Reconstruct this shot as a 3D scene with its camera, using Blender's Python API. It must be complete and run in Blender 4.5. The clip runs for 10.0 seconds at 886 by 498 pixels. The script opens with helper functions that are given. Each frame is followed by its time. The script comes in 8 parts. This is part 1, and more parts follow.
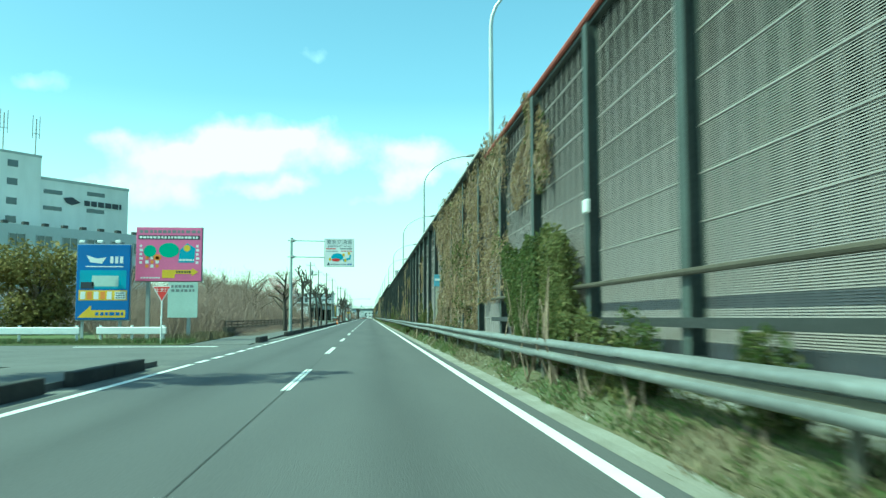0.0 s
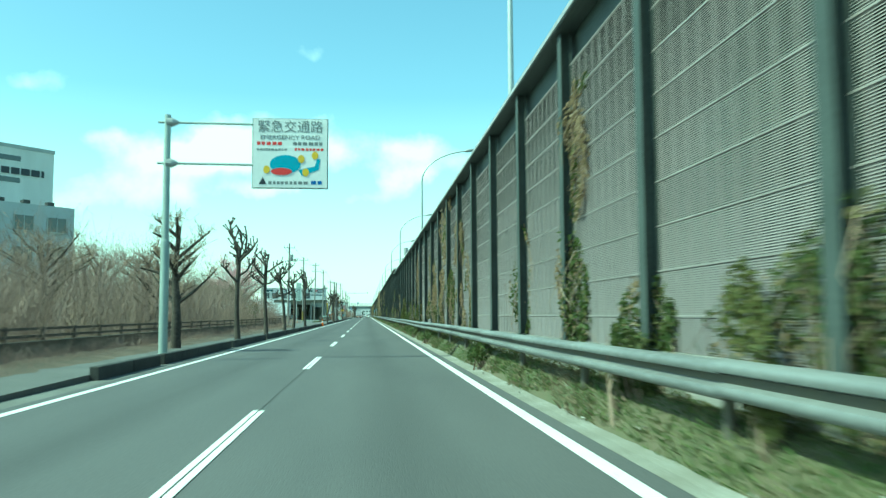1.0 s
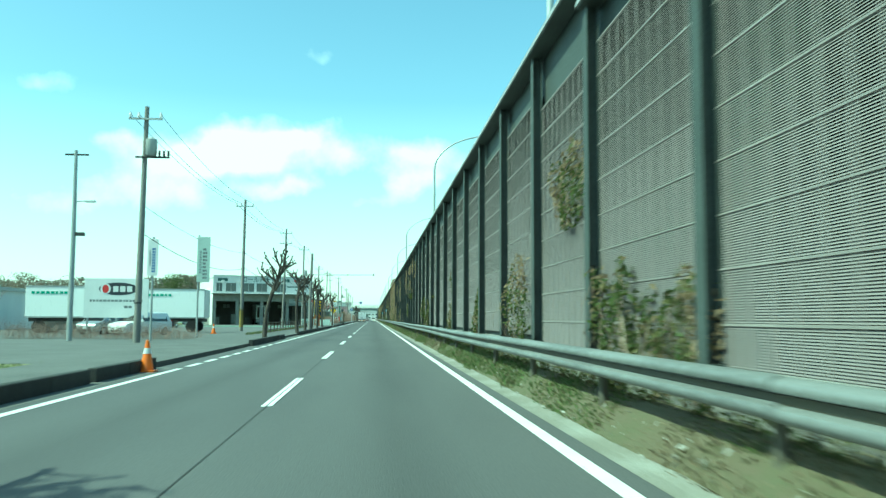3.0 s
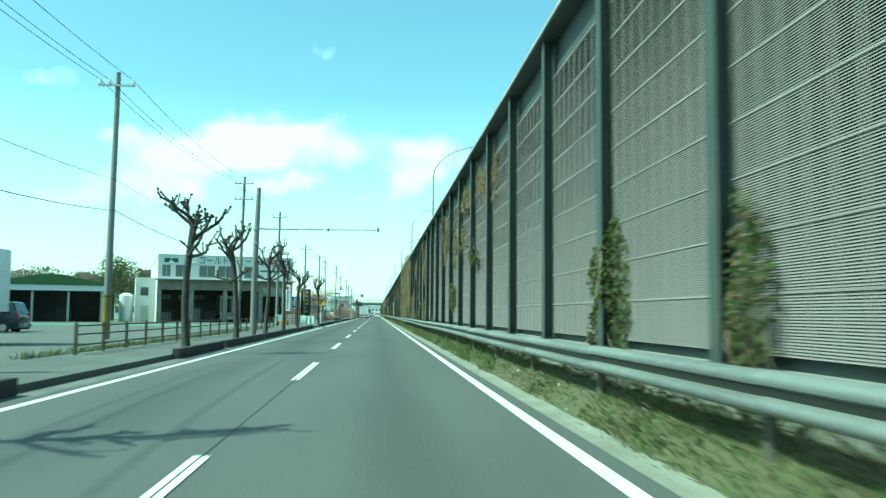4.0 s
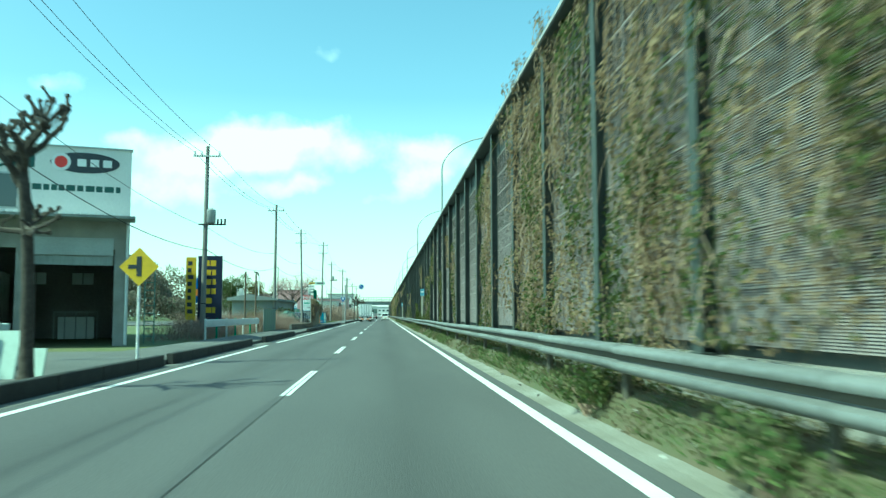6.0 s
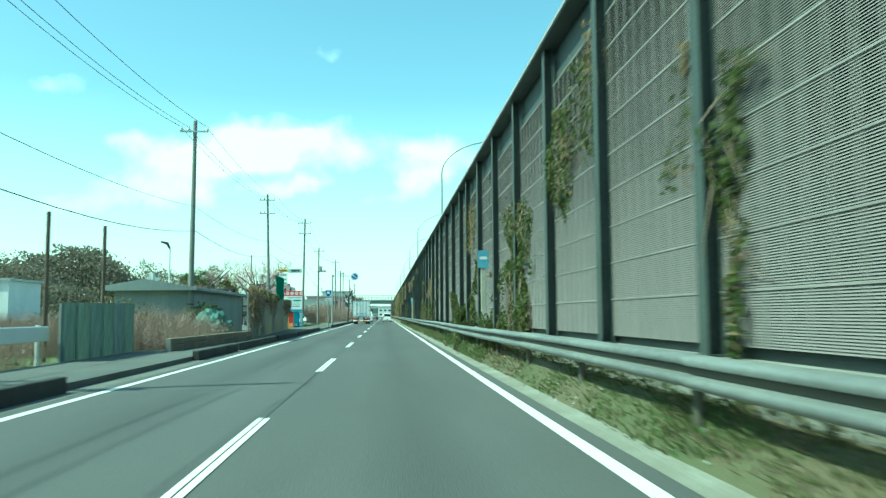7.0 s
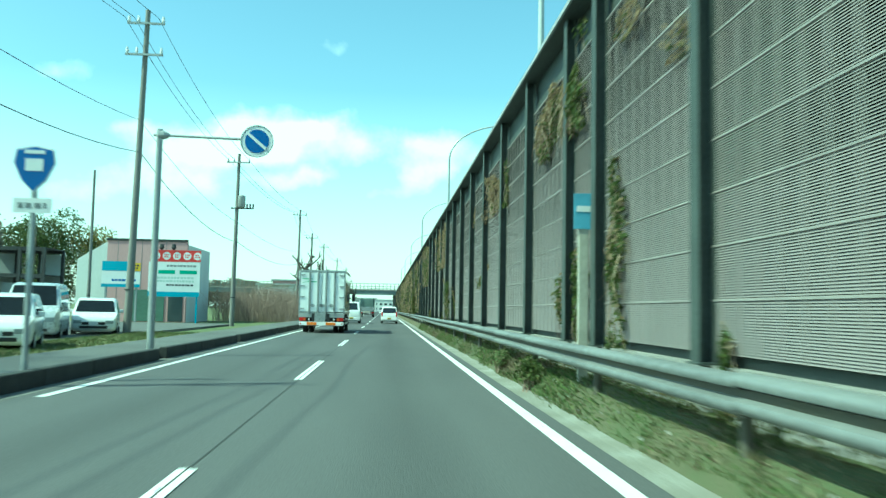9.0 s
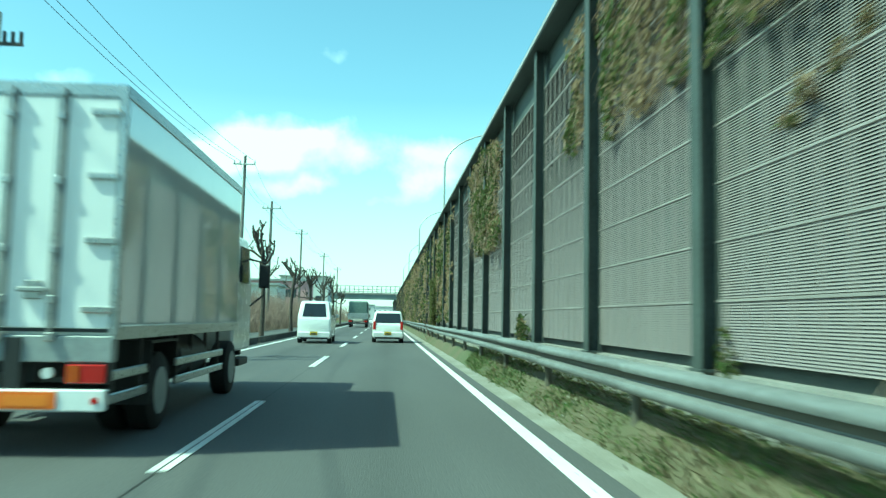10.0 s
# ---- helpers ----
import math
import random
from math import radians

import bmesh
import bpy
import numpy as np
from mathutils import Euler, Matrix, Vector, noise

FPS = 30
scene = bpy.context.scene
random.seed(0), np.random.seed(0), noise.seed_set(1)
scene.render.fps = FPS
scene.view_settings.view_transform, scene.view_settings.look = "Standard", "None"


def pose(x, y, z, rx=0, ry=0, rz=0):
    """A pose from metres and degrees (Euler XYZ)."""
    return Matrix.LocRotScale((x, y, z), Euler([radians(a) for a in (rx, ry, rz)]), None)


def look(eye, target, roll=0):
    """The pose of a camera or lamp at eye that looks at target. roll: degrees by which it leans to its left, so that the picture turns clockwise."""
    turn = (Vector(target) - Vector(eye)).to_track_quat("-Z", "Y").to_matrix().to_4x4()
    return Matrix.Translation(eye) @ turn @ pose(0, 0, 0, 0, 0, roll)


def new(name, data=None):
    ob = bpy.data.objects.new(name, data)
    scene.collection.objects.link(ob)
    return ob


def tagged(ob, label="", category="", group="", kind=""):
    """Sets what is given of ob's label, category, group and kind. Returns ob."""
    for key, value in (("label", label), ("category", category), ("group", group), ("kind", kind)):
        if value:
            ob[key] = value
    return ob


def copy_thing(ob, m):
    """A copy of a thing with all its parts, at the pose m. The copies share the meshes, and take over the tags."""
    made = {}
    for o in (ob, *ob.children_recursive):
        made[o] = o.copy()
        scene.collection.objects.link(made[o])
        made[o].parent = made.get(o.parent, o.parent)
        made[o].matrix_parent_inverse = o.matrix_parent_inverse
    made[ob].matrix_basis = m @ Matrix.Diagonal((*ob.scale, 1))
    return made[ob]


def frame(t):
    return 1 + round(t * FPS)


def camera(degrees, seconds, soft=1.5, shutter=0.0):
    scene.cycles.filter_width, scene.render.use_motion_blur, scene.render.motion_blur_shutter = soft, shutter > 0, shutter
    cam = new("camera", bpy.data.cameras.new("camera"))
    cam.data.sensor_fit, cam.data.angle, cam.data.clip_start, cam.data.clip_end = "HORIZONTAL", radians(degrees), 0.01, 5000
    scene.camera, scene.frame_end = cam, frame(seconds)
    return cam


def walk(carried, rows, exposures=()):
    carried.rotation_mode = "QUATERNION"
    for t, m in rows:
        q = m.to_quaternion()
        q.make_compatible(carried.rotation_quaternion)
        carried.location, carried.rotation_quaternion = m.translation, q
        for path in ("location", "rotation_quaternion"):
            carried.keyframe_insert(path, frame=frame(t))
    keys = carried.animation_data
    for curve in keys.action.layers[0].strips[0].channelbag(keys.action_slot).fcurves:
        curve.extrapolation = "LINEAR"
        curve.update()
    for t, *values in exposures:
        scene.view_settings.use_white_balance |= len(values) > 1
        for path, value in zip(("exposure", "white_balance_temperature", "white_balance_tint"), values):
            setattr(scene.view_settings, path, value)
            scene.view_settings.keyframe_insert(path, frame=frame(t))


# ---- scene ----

# the camera and its drive along the road: x to the right, y ahead
cam = camera(57.0, 10.0, soft=1.35, shutter=0.13)
PATH = [
    (0.0, pose(0.012, 0.000, 1.189, 94.734, 0.035, -5.164)),
    (0.5, pose(0.007, 17.427, 1.196, 94.871, -0.628, -5.229)),
    (1.0, pose(0.018, 34.467, 1.194, 94.589, 0.303, -5.332)),
    (1.5, pose(0.092, 52.500, 1.211, 94.712, 0.472, -5.288)),
    (2.0, pose(0.136, 71.263, 1.197, 94.709, -0.193, -5.221)),
    (2.5, pose(0.107, 89.189, 1.167, 94.772, -0.193, -5.017)),
    (2.7, pose(0.096, 96.401, 1.185, 94.937, -0.343, -4.968)),
    (3.8, pose(0.102, 136.090, 1.215, 94.572, -0.127, -4.725)),
    (4.0, pose(0.106, 143.132, 1.202, 94.582, -0.487, -4.689)),
    (4.5, pose(0.155, 160.695, 1.213, 94.403, 0.608, -4.471)),
    (5.0, pose(0.078, 177.940, 1.197, 94.362, -0.193, -4.372)),
    (5.5, pose(0.059, 194.843, 1.186, 94.548, -0.248, -4.261)),
    (5.7, pose(0.104, 201.606, 1.161, 94.625, 0.010, -4.190)),
    (6.8, pose(0.075, 238.857, 1.211, 94.564, 0.256, -4.158)),
    (7.0, pose(0.077, 245.641, 1.197, 94.601, 0.363, -4.082)),
    (7.5, pose(0.182, 262.828, 1.160, 94.759, 1.000, -3.893)),
    (8.0, pose(0.175, 280.183, 1.218, 94.782, 0.024, -4.059)),
    (8.5, pose(0.190, 297.517, 1.214, 94.561, 0.131, -3.970)),
    (9.0, pose(0.145, 314.727, 1.244, 94.313, -1.101, -4.053)),
    (9.5, pose(0.255, 331.770, 1.205, 94.577, -0.026, -3.987)),
    (10.0, pose(0.371, 348.943, 1.203, 94.843, -1.051, -4.066)),
]
walk(cam, PATH, exposures=[(0.0, 0.91, 5620, -53.5), (10.0, 0.91, 5620, -53.5)])

# ---- sky and sun ----
SUN_WAY = Vector((0.765, 0.23, -1.0)).normalized()      # the way the sunlight goes
world = bpy.data.worlds.new("sky")
scene.world = world
world.use_nodes = True
wn, wl = world.node_tree.nodes, world.node_tree.links
wn.clear()


def wmath(op, a, b=None, clamp=False):
    n = wn.new("ShaderNodeMath")
    n.operation, n.use_clamp = op, clamp
    for i, v in enumerate((a, b)):
        if v is None:
            continue
        if isinstance(v, (int, float)):
            n.inputs[i].default_value = v
        else:
            wl.new(v, n.inputs[i])
    return n.outputs[0]


sky = wn.new("ShaderNodeTexSky")
sky.sky_type, sky.sun_disc = "NISHITA", False
sky.sun_elevation = math.asin(-SUN_WAY.z)
sky.sun_rotation = math.atan2(-SUN_WAY.x, -SUN_WAY.y)
sky.air_density, sky.dust_density, sky.ozone_density = 1.0, 1.2, 1.0
wtc = wn.new("ShaderNodeTexCoord")
wsep = wn.new("ShaderNodeSeparateXYZ")
wl.new(wtc.outputs["Generated"], wsep.inputs[0])
ahead = wmath("MAXIMUM", wsep.outputs[1], 0.02)
cu, cv = wmath("DIVIDE", wsep.outputs[0], ahead), wmath("DIVIDE", wsep.outputs[2], ahead)
wwarp = wn.new("ShaderNodeTexNoise")
wl.new(wtc.outputs["Generated"], wwarp.inputs["Vector"])
wwarp.inputs["Scale"].default_value, wwarp.inputs["Detail"].default_value = 22.0, 5.0
wws = wn.new("ShaderNodeSeparateXYZ")
wl.new(wwarp.outputs["Color"], wws.inputs[0])
cu = wmath("ADD", cu, wmath("MULTIPLY", wmath("SUBTRACT", wws.outputs[0], 0.5), 0.075))
cv = wmath("ADD", cv, wmath("MULTIPLY", wmath("SUBTRACT", wws.outputs[1], 0.5), 0.045))
wnoise = wn.new("ShaderNodeTexNoise")
wl.new(wtc.outputs["Generated"], wnoise.inputs["Vector"])
wnoise.inputs["Scale"].default_value, wnoise.inputs["Detail"].default_value = 40.0, 6.0
wnoise.inputs["Roughness"].default_value = 0.6
# banks of cumulus: bearing, height, half-width, half-height, thickness
CLOUDS = ((-0.12, 0.214, 0.066, 0.021, 1.0), (-0.19, 0.206, 0.045, 0.021, 1.0), (-0.245, 0.187, 0.06, 0.018, 0.95), (-0.16, 0.188, 0.07, 0.016, 0.9), (-0.085, 0.224, 0.024, 0.014, 0.9),
          (-0.3, 0.211, 0.032, 0.012, 0.8), (-0.12, 0.151, 0.048, 0.012, 0.85), (-0.085, 0.163, 0.026, 0.01, 0.7), (-0.225, 0.143, 0.032, 0.02, 0.65),
          (-0.36, 0.138, 0.09, 0.022, 0.65), (-0.28, 0.155, 0.045, 0.016, 0.6), (-0.032, 0.2, 0.028, 0.022, 0.7), (0.03, 0.168, 0.026, 0.02, 0.9), (0.035, 0.212, 0.026, 0.016, 0.85), (0.07, 0.204, 0.022, 0.016, 0.8),
          (0.062, 0.178, 0.022, 0.012, 0.65), (-0.4, 0.277, 0.03, 0.011, 0.42), (-0.075, 0.325, 0.024, 0.009, 0.24), (0.115, 0.188, 0.026, 0.016, 0.55), (0.0, 0.14, 0.05, 0.012, 0.4))
cloud = None
for u0, v0, su, sv, amp in CLOUDS:
    e = wmath("ADD", wmath("POWER", wmath("ABSOLUTE", wmath("DIVIDE", wmath("SUBTRACT", cu, u0), su)), 2.0),
              wmath("POWER", wmath("ABSOLUTE", wmath("DIVIDE", wmath("SUBTRACT", cv, v0), sv)), 2.0))
    g = wmath("MULTIPLY", wmath("EXPONENT", wmath("MULTIPLY", e, -0.8)), amp)
    cloud = g if cloud is None else wmath("ADD", cloud, g)
rough = wmath("MULTIPLY", wmath("SUBTRACT", wnoise.outputs[0], 0.5), 1.3)
puff = wmath("MULTIPLY", wmath("SUBTRACT", wmath("ADD", cloud, wmath("MULTIPLY", rough, wmath("MINIMUM", wmath("MULTIPLY", cloud, 1.4), 0.6))), 0.14), 1.15, clamp=True)
veil = wmath("MULTIPLY", wmath("SUBTRACT", 1.0, wmath("DIVIDE", wsep.outputs[2], 0.26), clamp=True), 0.6)
cover = wmath("MAXIMUM", puff, veil, clamp=True)
wmix = wn.new("ShaderNodeMix")
wmix.data_type = "RGBA"
wl.new(cover, wmix.inputs[0])
wl.new(sky.outputs[0], wmix.inputs[6])
wmix.inputs[7].default_value = (5.8, 6.3, 6.6, 1)
wbg = wn.new("ShaderNodeBackground")
wbg.inputs[1].default_value = 0.138
wl.new(wmix.outputs[2], wbg.inputs[0])
wout = wn.new("ShaderNodeOutputWorld")
wl.new(wbg.outputs[0], wout.inputs[0])

sun_data = bpy.data.lights.new("sun", "SUN")
sun_data.energy, sun_data.angle, sun_data.color = 3.6, radians(0.53), (1.0, 0.95, 0.88)
sun = new("sun", sun_data)
sun.matrix_world = look(-60 * SUN_WAY, (0, 0, 0))

# ---- materials ----
def material(name, color, rough=0.7, metal=0.0, fine=30.0, vary=0.25, bump=0.2, coarse=0.7, stain=0.25, stretch=(1, 1, 1),
             tint=None, each=0.0, spec=0.5, detail=5.0, coat=0.0):
    """A surface with grain at a fine and stains at a coarse scale, in metres of the object's own space."""
    m = bpy.data.materials.new(name)
    m.use_nodes = True
    n, l = m.node_tree.nodes, m.node_tree.links
    bsdf = n["Principled BSDF"]
    tc, mp = n.new("ShaderNodeTexCoord"), n.new("ShaderNodeMapping")
    mp.inputs["Scale"].default_value = stretch
    l.new(tc.outputs["Object"], mp.inputs["Vector"])
    a, b = n.new("ShaderNodeTexNoise"), n.new("ShaderNodeTexNoise")
    for t, s, d in ((a, fine, detail), (b, coarse, 4.0)):
        l.new(mp.outputs[0], t.inputs["Vector"])
        t.inputs["Scale"].default_value, t.inputs["Detail"].default_value = s, d
    tint = tint or tuple(c * 0.55 for c in color)
    r1, r2 = n.new("ShaderNodeMapRange"), n.new("ShaderNodeMapRange")
    for r, t, v in ((r1, a, vary), (r2, b, stain)):
        l.new(t.outputs[0], r.inputs[0])
        r.inputs[1].default_value, r.inputs[2].default_value = 0.3, 0.7
        r.inputs[3].default_value, r.inputs[4].default_value = 0.0, 2 * v
    add = n.new("ShaderNodeMath")
    add.operation, add.use_clamp = "ADD", True
    l.new(r1.outputs[0], add.inputs[0])
    l.new(r2.outputs[0], add.inputs[1])
    mix = n.new("ShaderNodeMix")
    mix.data_type = "RGBA"
    l.new(add.outputs[0], mix.inputs[0])
    mix.inputs[6].default_value, mix.inputs[7].default_value = (*color, 1), (*tint, 1)
    out = mix.outputs[2]
    if each:
        info, hsv, mr = n.new("ShaderNodeObjectInfo"), n.new("ShaderNodeHueSaturation"), n.new("ShaderNodeMapRange")
        l.new(info.outputs["Random"], mr.inputs[0])
        mr.inputs[3].default_value, mr.inputs[4].default_value = 1 - each, 1 + each
        l.new(mr.outputs[0], hsv.inputs["Value"])
        l.new(out, hsv.inputs["Color"])
        out = hsv.outputs[0]
    l.new(out, bsdf.inputs["Base Color"])
    rr = n.new("ShaderNodeMapRange")
    l.new(a.outputs[0], rr.inputs[0])
    rr.inputs[3].default_value, rr.inputs[4].default_value = max(rough - 0.12, 0.02), min(rough + 0.12, 1)
    l.new(rr.outputs[0], bsdf.inputs["Roughness"])
    bsdf.inputs["Metallic"].default_value = metal
    bsdf.inputs["Specular IOR Level"].default_value = spec
    bsdf.inputs["Coat Weight"].default_value = coat
    if bump:
        bp = n.new("ShaderNodeBump")
        bp.inputs["Strength"].default_value, bp.inputs["Distance"].default_value = bump, 0.02
        l.new(a.outputs[0], bp.inputs["Height"])
        l.new(bp.outputs[0], bsdf.inputs["Normal"])
    return m


def island_material(name, colors, rough=0.6, trans=0.0):
    """Leaves, stems and stones: one of several colours for each loose piece."""
    m = bpy.data.materials.new(name)
    m.use_nodes = True
    n, l = m.node_tree.nodes, m.node_tree.links
    bsdf = n["Principled BSDF"]
    geo, ramp = n.new("ShaderNodeNewGeometry"), n.new("ShaderNodeValToRGB")
    l.new(geo.outputs["Random Per Island"], ramp.inputs[0])
    e = ramp.color_ramp.elements
    while len(e) < len(colors):
        e.new(0.5)
    for i, c in enumerate(colors):
        e[i].position, e[i].color = i / max(len(colors) - 1, 1), (*c, 1)
    l.new(ramp.outputs[0], bsdf.inputs["Base Color"])
    bsdf.inputs["Roughness"].default_value = rough
    bsdf.inputs["Specular IOR Level"].default_value = 0.25
    if trans:
        tr, ms = n.new("ShaderNodeBsdfTranslucent"), n.new("ShaderNodeMixShader")
        l.new(ramp.outputs[0], tr.inputs[0])
        ms.inputs[0].default_value = trans
        l.new(bsdf.outputs[0], ms.inputs[1])
        l.new(tr.outputs[0], ms.inputs[2])
        l.new(ms.outputs[0], n["Material Output"].inputs[0])
    return m


def glass_material(name, color, rough=0.05):
    m = bpy.data.materials.new(name)
    m.use_nodes = True
    b = m.node_tree.nodes["Principled BSDF"]
    b.inputs["Base Color"].default_value = (*color, 1)
    b.inputs["Roughness"].default_value = rough
    b.inputs["Specular IOR Level"].default_value = 0.6
    b.inputs["Coat Weight"].default_value = 0.3
    return m


def lines_material(name, color, worn):
    """Road paint, rubbed away in patches down to the asphalt."""
    m = material(name, color, 0.6, fine=60, vary=0.08, bump=0.15, coarse=2.0, stain=0.12)
    n, l = m.node_tree.nodes, m.node_tree.links
    bsdf = n["Principled BSDF"]
    tc, t, r = n.new("ShaderNodeTexCoord"), n.new("ShaderNodeTexNoise"), n.new("ShaderNodeMapRange")
    mp = n.new("ShaderNodeMapping")
    mp.inputs["Scale"].default_value = (1.0, 0.25, 1.0)
    l.new(tc.outputs["Object"], mp.inputs[0])
    l.new(mp.outputs[0], t.inputs["Vector"])
    t.inputs["Scale"].default_value, t.inputs["Detail"].default_value, t.inputs["Roughness"].default_value = 14.0, 8.0, 0.75
    l.new(t.outputs[0], r.inputs[0])
    r.inputs[1].default_value, r.inputs[2].default_value = worn, worn + 0.05
    old = bsdf.inputs["Base Color"].links[0].from_socket
    mix = n.new("ShaderNodeMix")
    mix.data_type = "RGBA"
    l.new(r.outputs[0], mix.inputs[0])
    l.new(old, mix.inputs[6])
    mix.inputs[7].default_value = (0.1, 0.1, 0.1, 1)
    l.new(mix.outputs[2], bsdf.inputs["Base Color"])
    return m


ASPHALT = material("asphalt", (0.1, 0.1, 0.1), 0.85, fine=70, vary=0.3, bump=0.22, coarse=0.75, stain=0.3, stretch=(1, 0.15, 1), tint=(0.07, 0.07, 0.072))
ASPHALT_OLD = material("old_asphalt", (0.15, 0.15, 0.145), 0.9, fine=60, vary=0.3, bump=0.5, coarse=0.5, stain=0.25)
n, l = ASPHALT.node_tree.nodes, ASPHALT.node_tree.links
bsdf = n["Principled BSDF"]
tc, sep, big = n.new("ShaderNodeTexCoord"), n.new("ShaderNodeSeparateXYZ"), n.new("ShaderNodeTexNoise")
l.new(tc.outputs["Object"], sep.inputs[0])
mp = n.new("ShaderNodeMapping")
mp.inputs["Scale"].default_value = (1.0, 0.06, 1.0)
l.new(tc.outputs["Object"], mp.inputs[0])
l.new(mp.outputs[0], big.inputs["Vector"])
big.inputs["Scale"].default_value, big.inputs["Detail"].default_value = 1.2, 4.0


def amath(op, a, b, clamp=False):
    q = n.new("ShaderNodeMath")
    q.operation, q.use_clamp = op, clamp
    for i, v in enumerate((a, b)):
        if isinstance(v, (int, float)):
            q.inputs[i].default_value = v
        else:
            l.new(v, q.inputs[i])
    return q.outputs[0]


oil = None
for lane in (0.38, -2.85):
    d = amath("ABSOLUTE", amath("ADD", amath("SUBTRACT", sep.outputs[0], lane), amath("MULTIPLY", amath("SUBTRACT", big.outputs[0], 0.5), 0.5)), 0.0)
    band = amath("SUBTRACT", 1.0, amath("DIVIDE", d, 0.62), True)
    oil = band if oil is None else amath("ADD", oil, band, True)
hsv = n.new("ShaderNodeHueSaturation")
l.new(amath("SUBTRACT", 1.06, amath("MULTIPLY", oil, 0.24)), hsv.inputs["Value"])
l.new(bsdf.inputs["Base Color"].links[0].from_socket, hsv.inputs["Color"])
l.new(hsv.outputs[0], bsdf.inputs["Base Color"])
SEAM = material("bitumen_seam", (0.06, 0.061, 0.062), 0.8, fine=40, vary=0.3, bump=0.3)
PAINT = lines_material("road_paint", (0.78, 0.78, 0.76), 0.62)
CONCRETE = material("concrete", (0.36, 0.35, 0.33), 0.85, fine=45, vary=0.3, bump=0.35, coarse=1.3, stain=0.3)
GUTTER = material("gutter_concrete", (0.34, 0.335, 0.31), 0.9, fine=35, vary=0.35, bump=0.5, coarse=0.9, stain=0.45, tint=(0.2, 0.19, 0.16))
EDGE_STRIP = material("kerb_channel_concrete", (0.2, 0.2, 0.185), 0.9, fine=30, vary=0.35, bump=0.3, coarse=0.6, stain=0.45, tint=(0.12, 0.12, 0.11))
LAWN = material("mown_grass", (0.17, 0.21, 0.065), 0.9, fine=22, vary=0.35, bump=0.6, coarse=0.8, stain=0.35, tint=(0.22, 0.2, 0.1))
VERGE_TURF = material("verge_turf", (0.062, 0.088, 0.032), 0.95, fine=25, vary=0.3, bump=0.7, coarse=0.55, stain=0.4, tint=(0.11, 0.092, 0.057))
KERB = material("dark_kerb_concrete", (0.055, 0.055, 0.052), 0.9, fine=40, vary=0.35, bump=0.4, coarse=2.0, stain=0.3, each=0.2)
FIELD = material("rough_grassland", (0.19, 0.17, 0.095), 0.95, fine=8, vary=0.4, bump=0.8, coarse=0.12, stain=0.4, tint=(0.085, 0.115, 0.035))
PANEL = material("louvred_alloy_panel", (0.254, 0.224, 0.221), 0.7, metal=0.1, fine=9, vary=0.12, bump=0.0, coarse=1.1, stain=0.2, stretch=(1, 1, 0.12), each=0.06, tint=(0.195, 0.172, 0.17))
PANEL_STREAKED = material("streaked_alloy_panel", (0.25, 0.222, 0.218), 0.75, metal=0.05, fine=26, vary=0.14, bump=0.0, coarse=1.6, stain=0.16, stretch=(1, 1, 0.22), each=0.06, tint=(0.07, 0.066, 0.062), detail=3.0)
FLANGE = material("pale_panel_flange", (0.36, 0.325, 0.315), 0.6, metal=0.1, fine=14, vary=0.15, bump=0.0, coarse=0.8, stain=0.3)
# absorber black; the slat undersides take it too, as painted shade
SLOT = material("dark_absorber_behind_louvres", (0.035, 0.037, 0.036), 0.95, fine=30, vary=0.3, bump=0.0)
POST = material("green_grey_post_paint", (0.075, 0.088, 0.083), 0.65, fine=25, vary=0.2, bump=0.1, coarse=1.0, stain=0.3)
COPING = material("galvanised_coping", (0.5, 0.5, 0.5), 0.5, metal=0.3, fine=14, vary=0.2, bump=0.05)
RED_RAIL = material("faded_red_rail", (0.42, 0.11, 0.085), 0.7, fine=14, vary=0.35, bump=0.2)
GALV = material("weathered_galvanised_steel", (0.275, 0.283, 0.28), 0.55, metal=0.2, fine=22, vary=0.22, bump=0.06, coarse=0.8, stain=0.3, stretch=(1, 0.35, 1))
STEEL_GREY = material("grey_painted_steel", (0.42, 0.44, 0.44), 0.5, metal=0.2, fine=20, vary=0.15, bump=0.05)
LAMP_STEEL = material("lamp_post_steel", (0.55, 0.58, 0.58), 0.45, metal=0.3, fine=20, vary=0.15, bump=0.05)
POLE_CONC = material("pole_concrete", (0.25, 0.24, 0.225), 0.8, fine=35, vary=0.2, bump=0.2, coarse=0.8, stain=0.25, stretch=(1, 1, 0.25))
DARK_STEEL = material("dark_steel", (0.06, 0.06, 0.06), 0.55, metal=0.3, fine=25, vary=0.3, bump=0.1)
BARK = material("plane_tree_bark", (0.11, 0.092, 0.075), 0.9, fine=14, vary=0.45, bump=0.9, coarse=3.0, stain=0.35, tint=(0.05, 0.042, 0.035), each=0.15)
RUBBER = material("tyre_rubber", (0.02, 0.02, 0.02), 0.85, fine=40, vary=0.2, bump=0.2)
BLACK = material("black_plastic", (0.025, 0.026, 0.027), 0.55, fine=40, vary=0.2, bump=0.1)
WHITE_CAR = material("white_car_paint", (0.78, 0.79, 0.78), 0.25, fine=6, vary=0.03, bump=0.0, coarse=1.0, stain=0.05, coat=0.6, tint=(0.66, 0.66, 0.64))
GLASS = glass_material("tinted_glass", (0.015, 0.018, 0.02))
PANE = glass_material("window_glass", (0.05, 0.065, 0.075), 0.08)
RED_LENS = material("red_lens", (0.5, 0.02, 0.02), 0.15, fine=60, vary=0.15, bump=0.1)
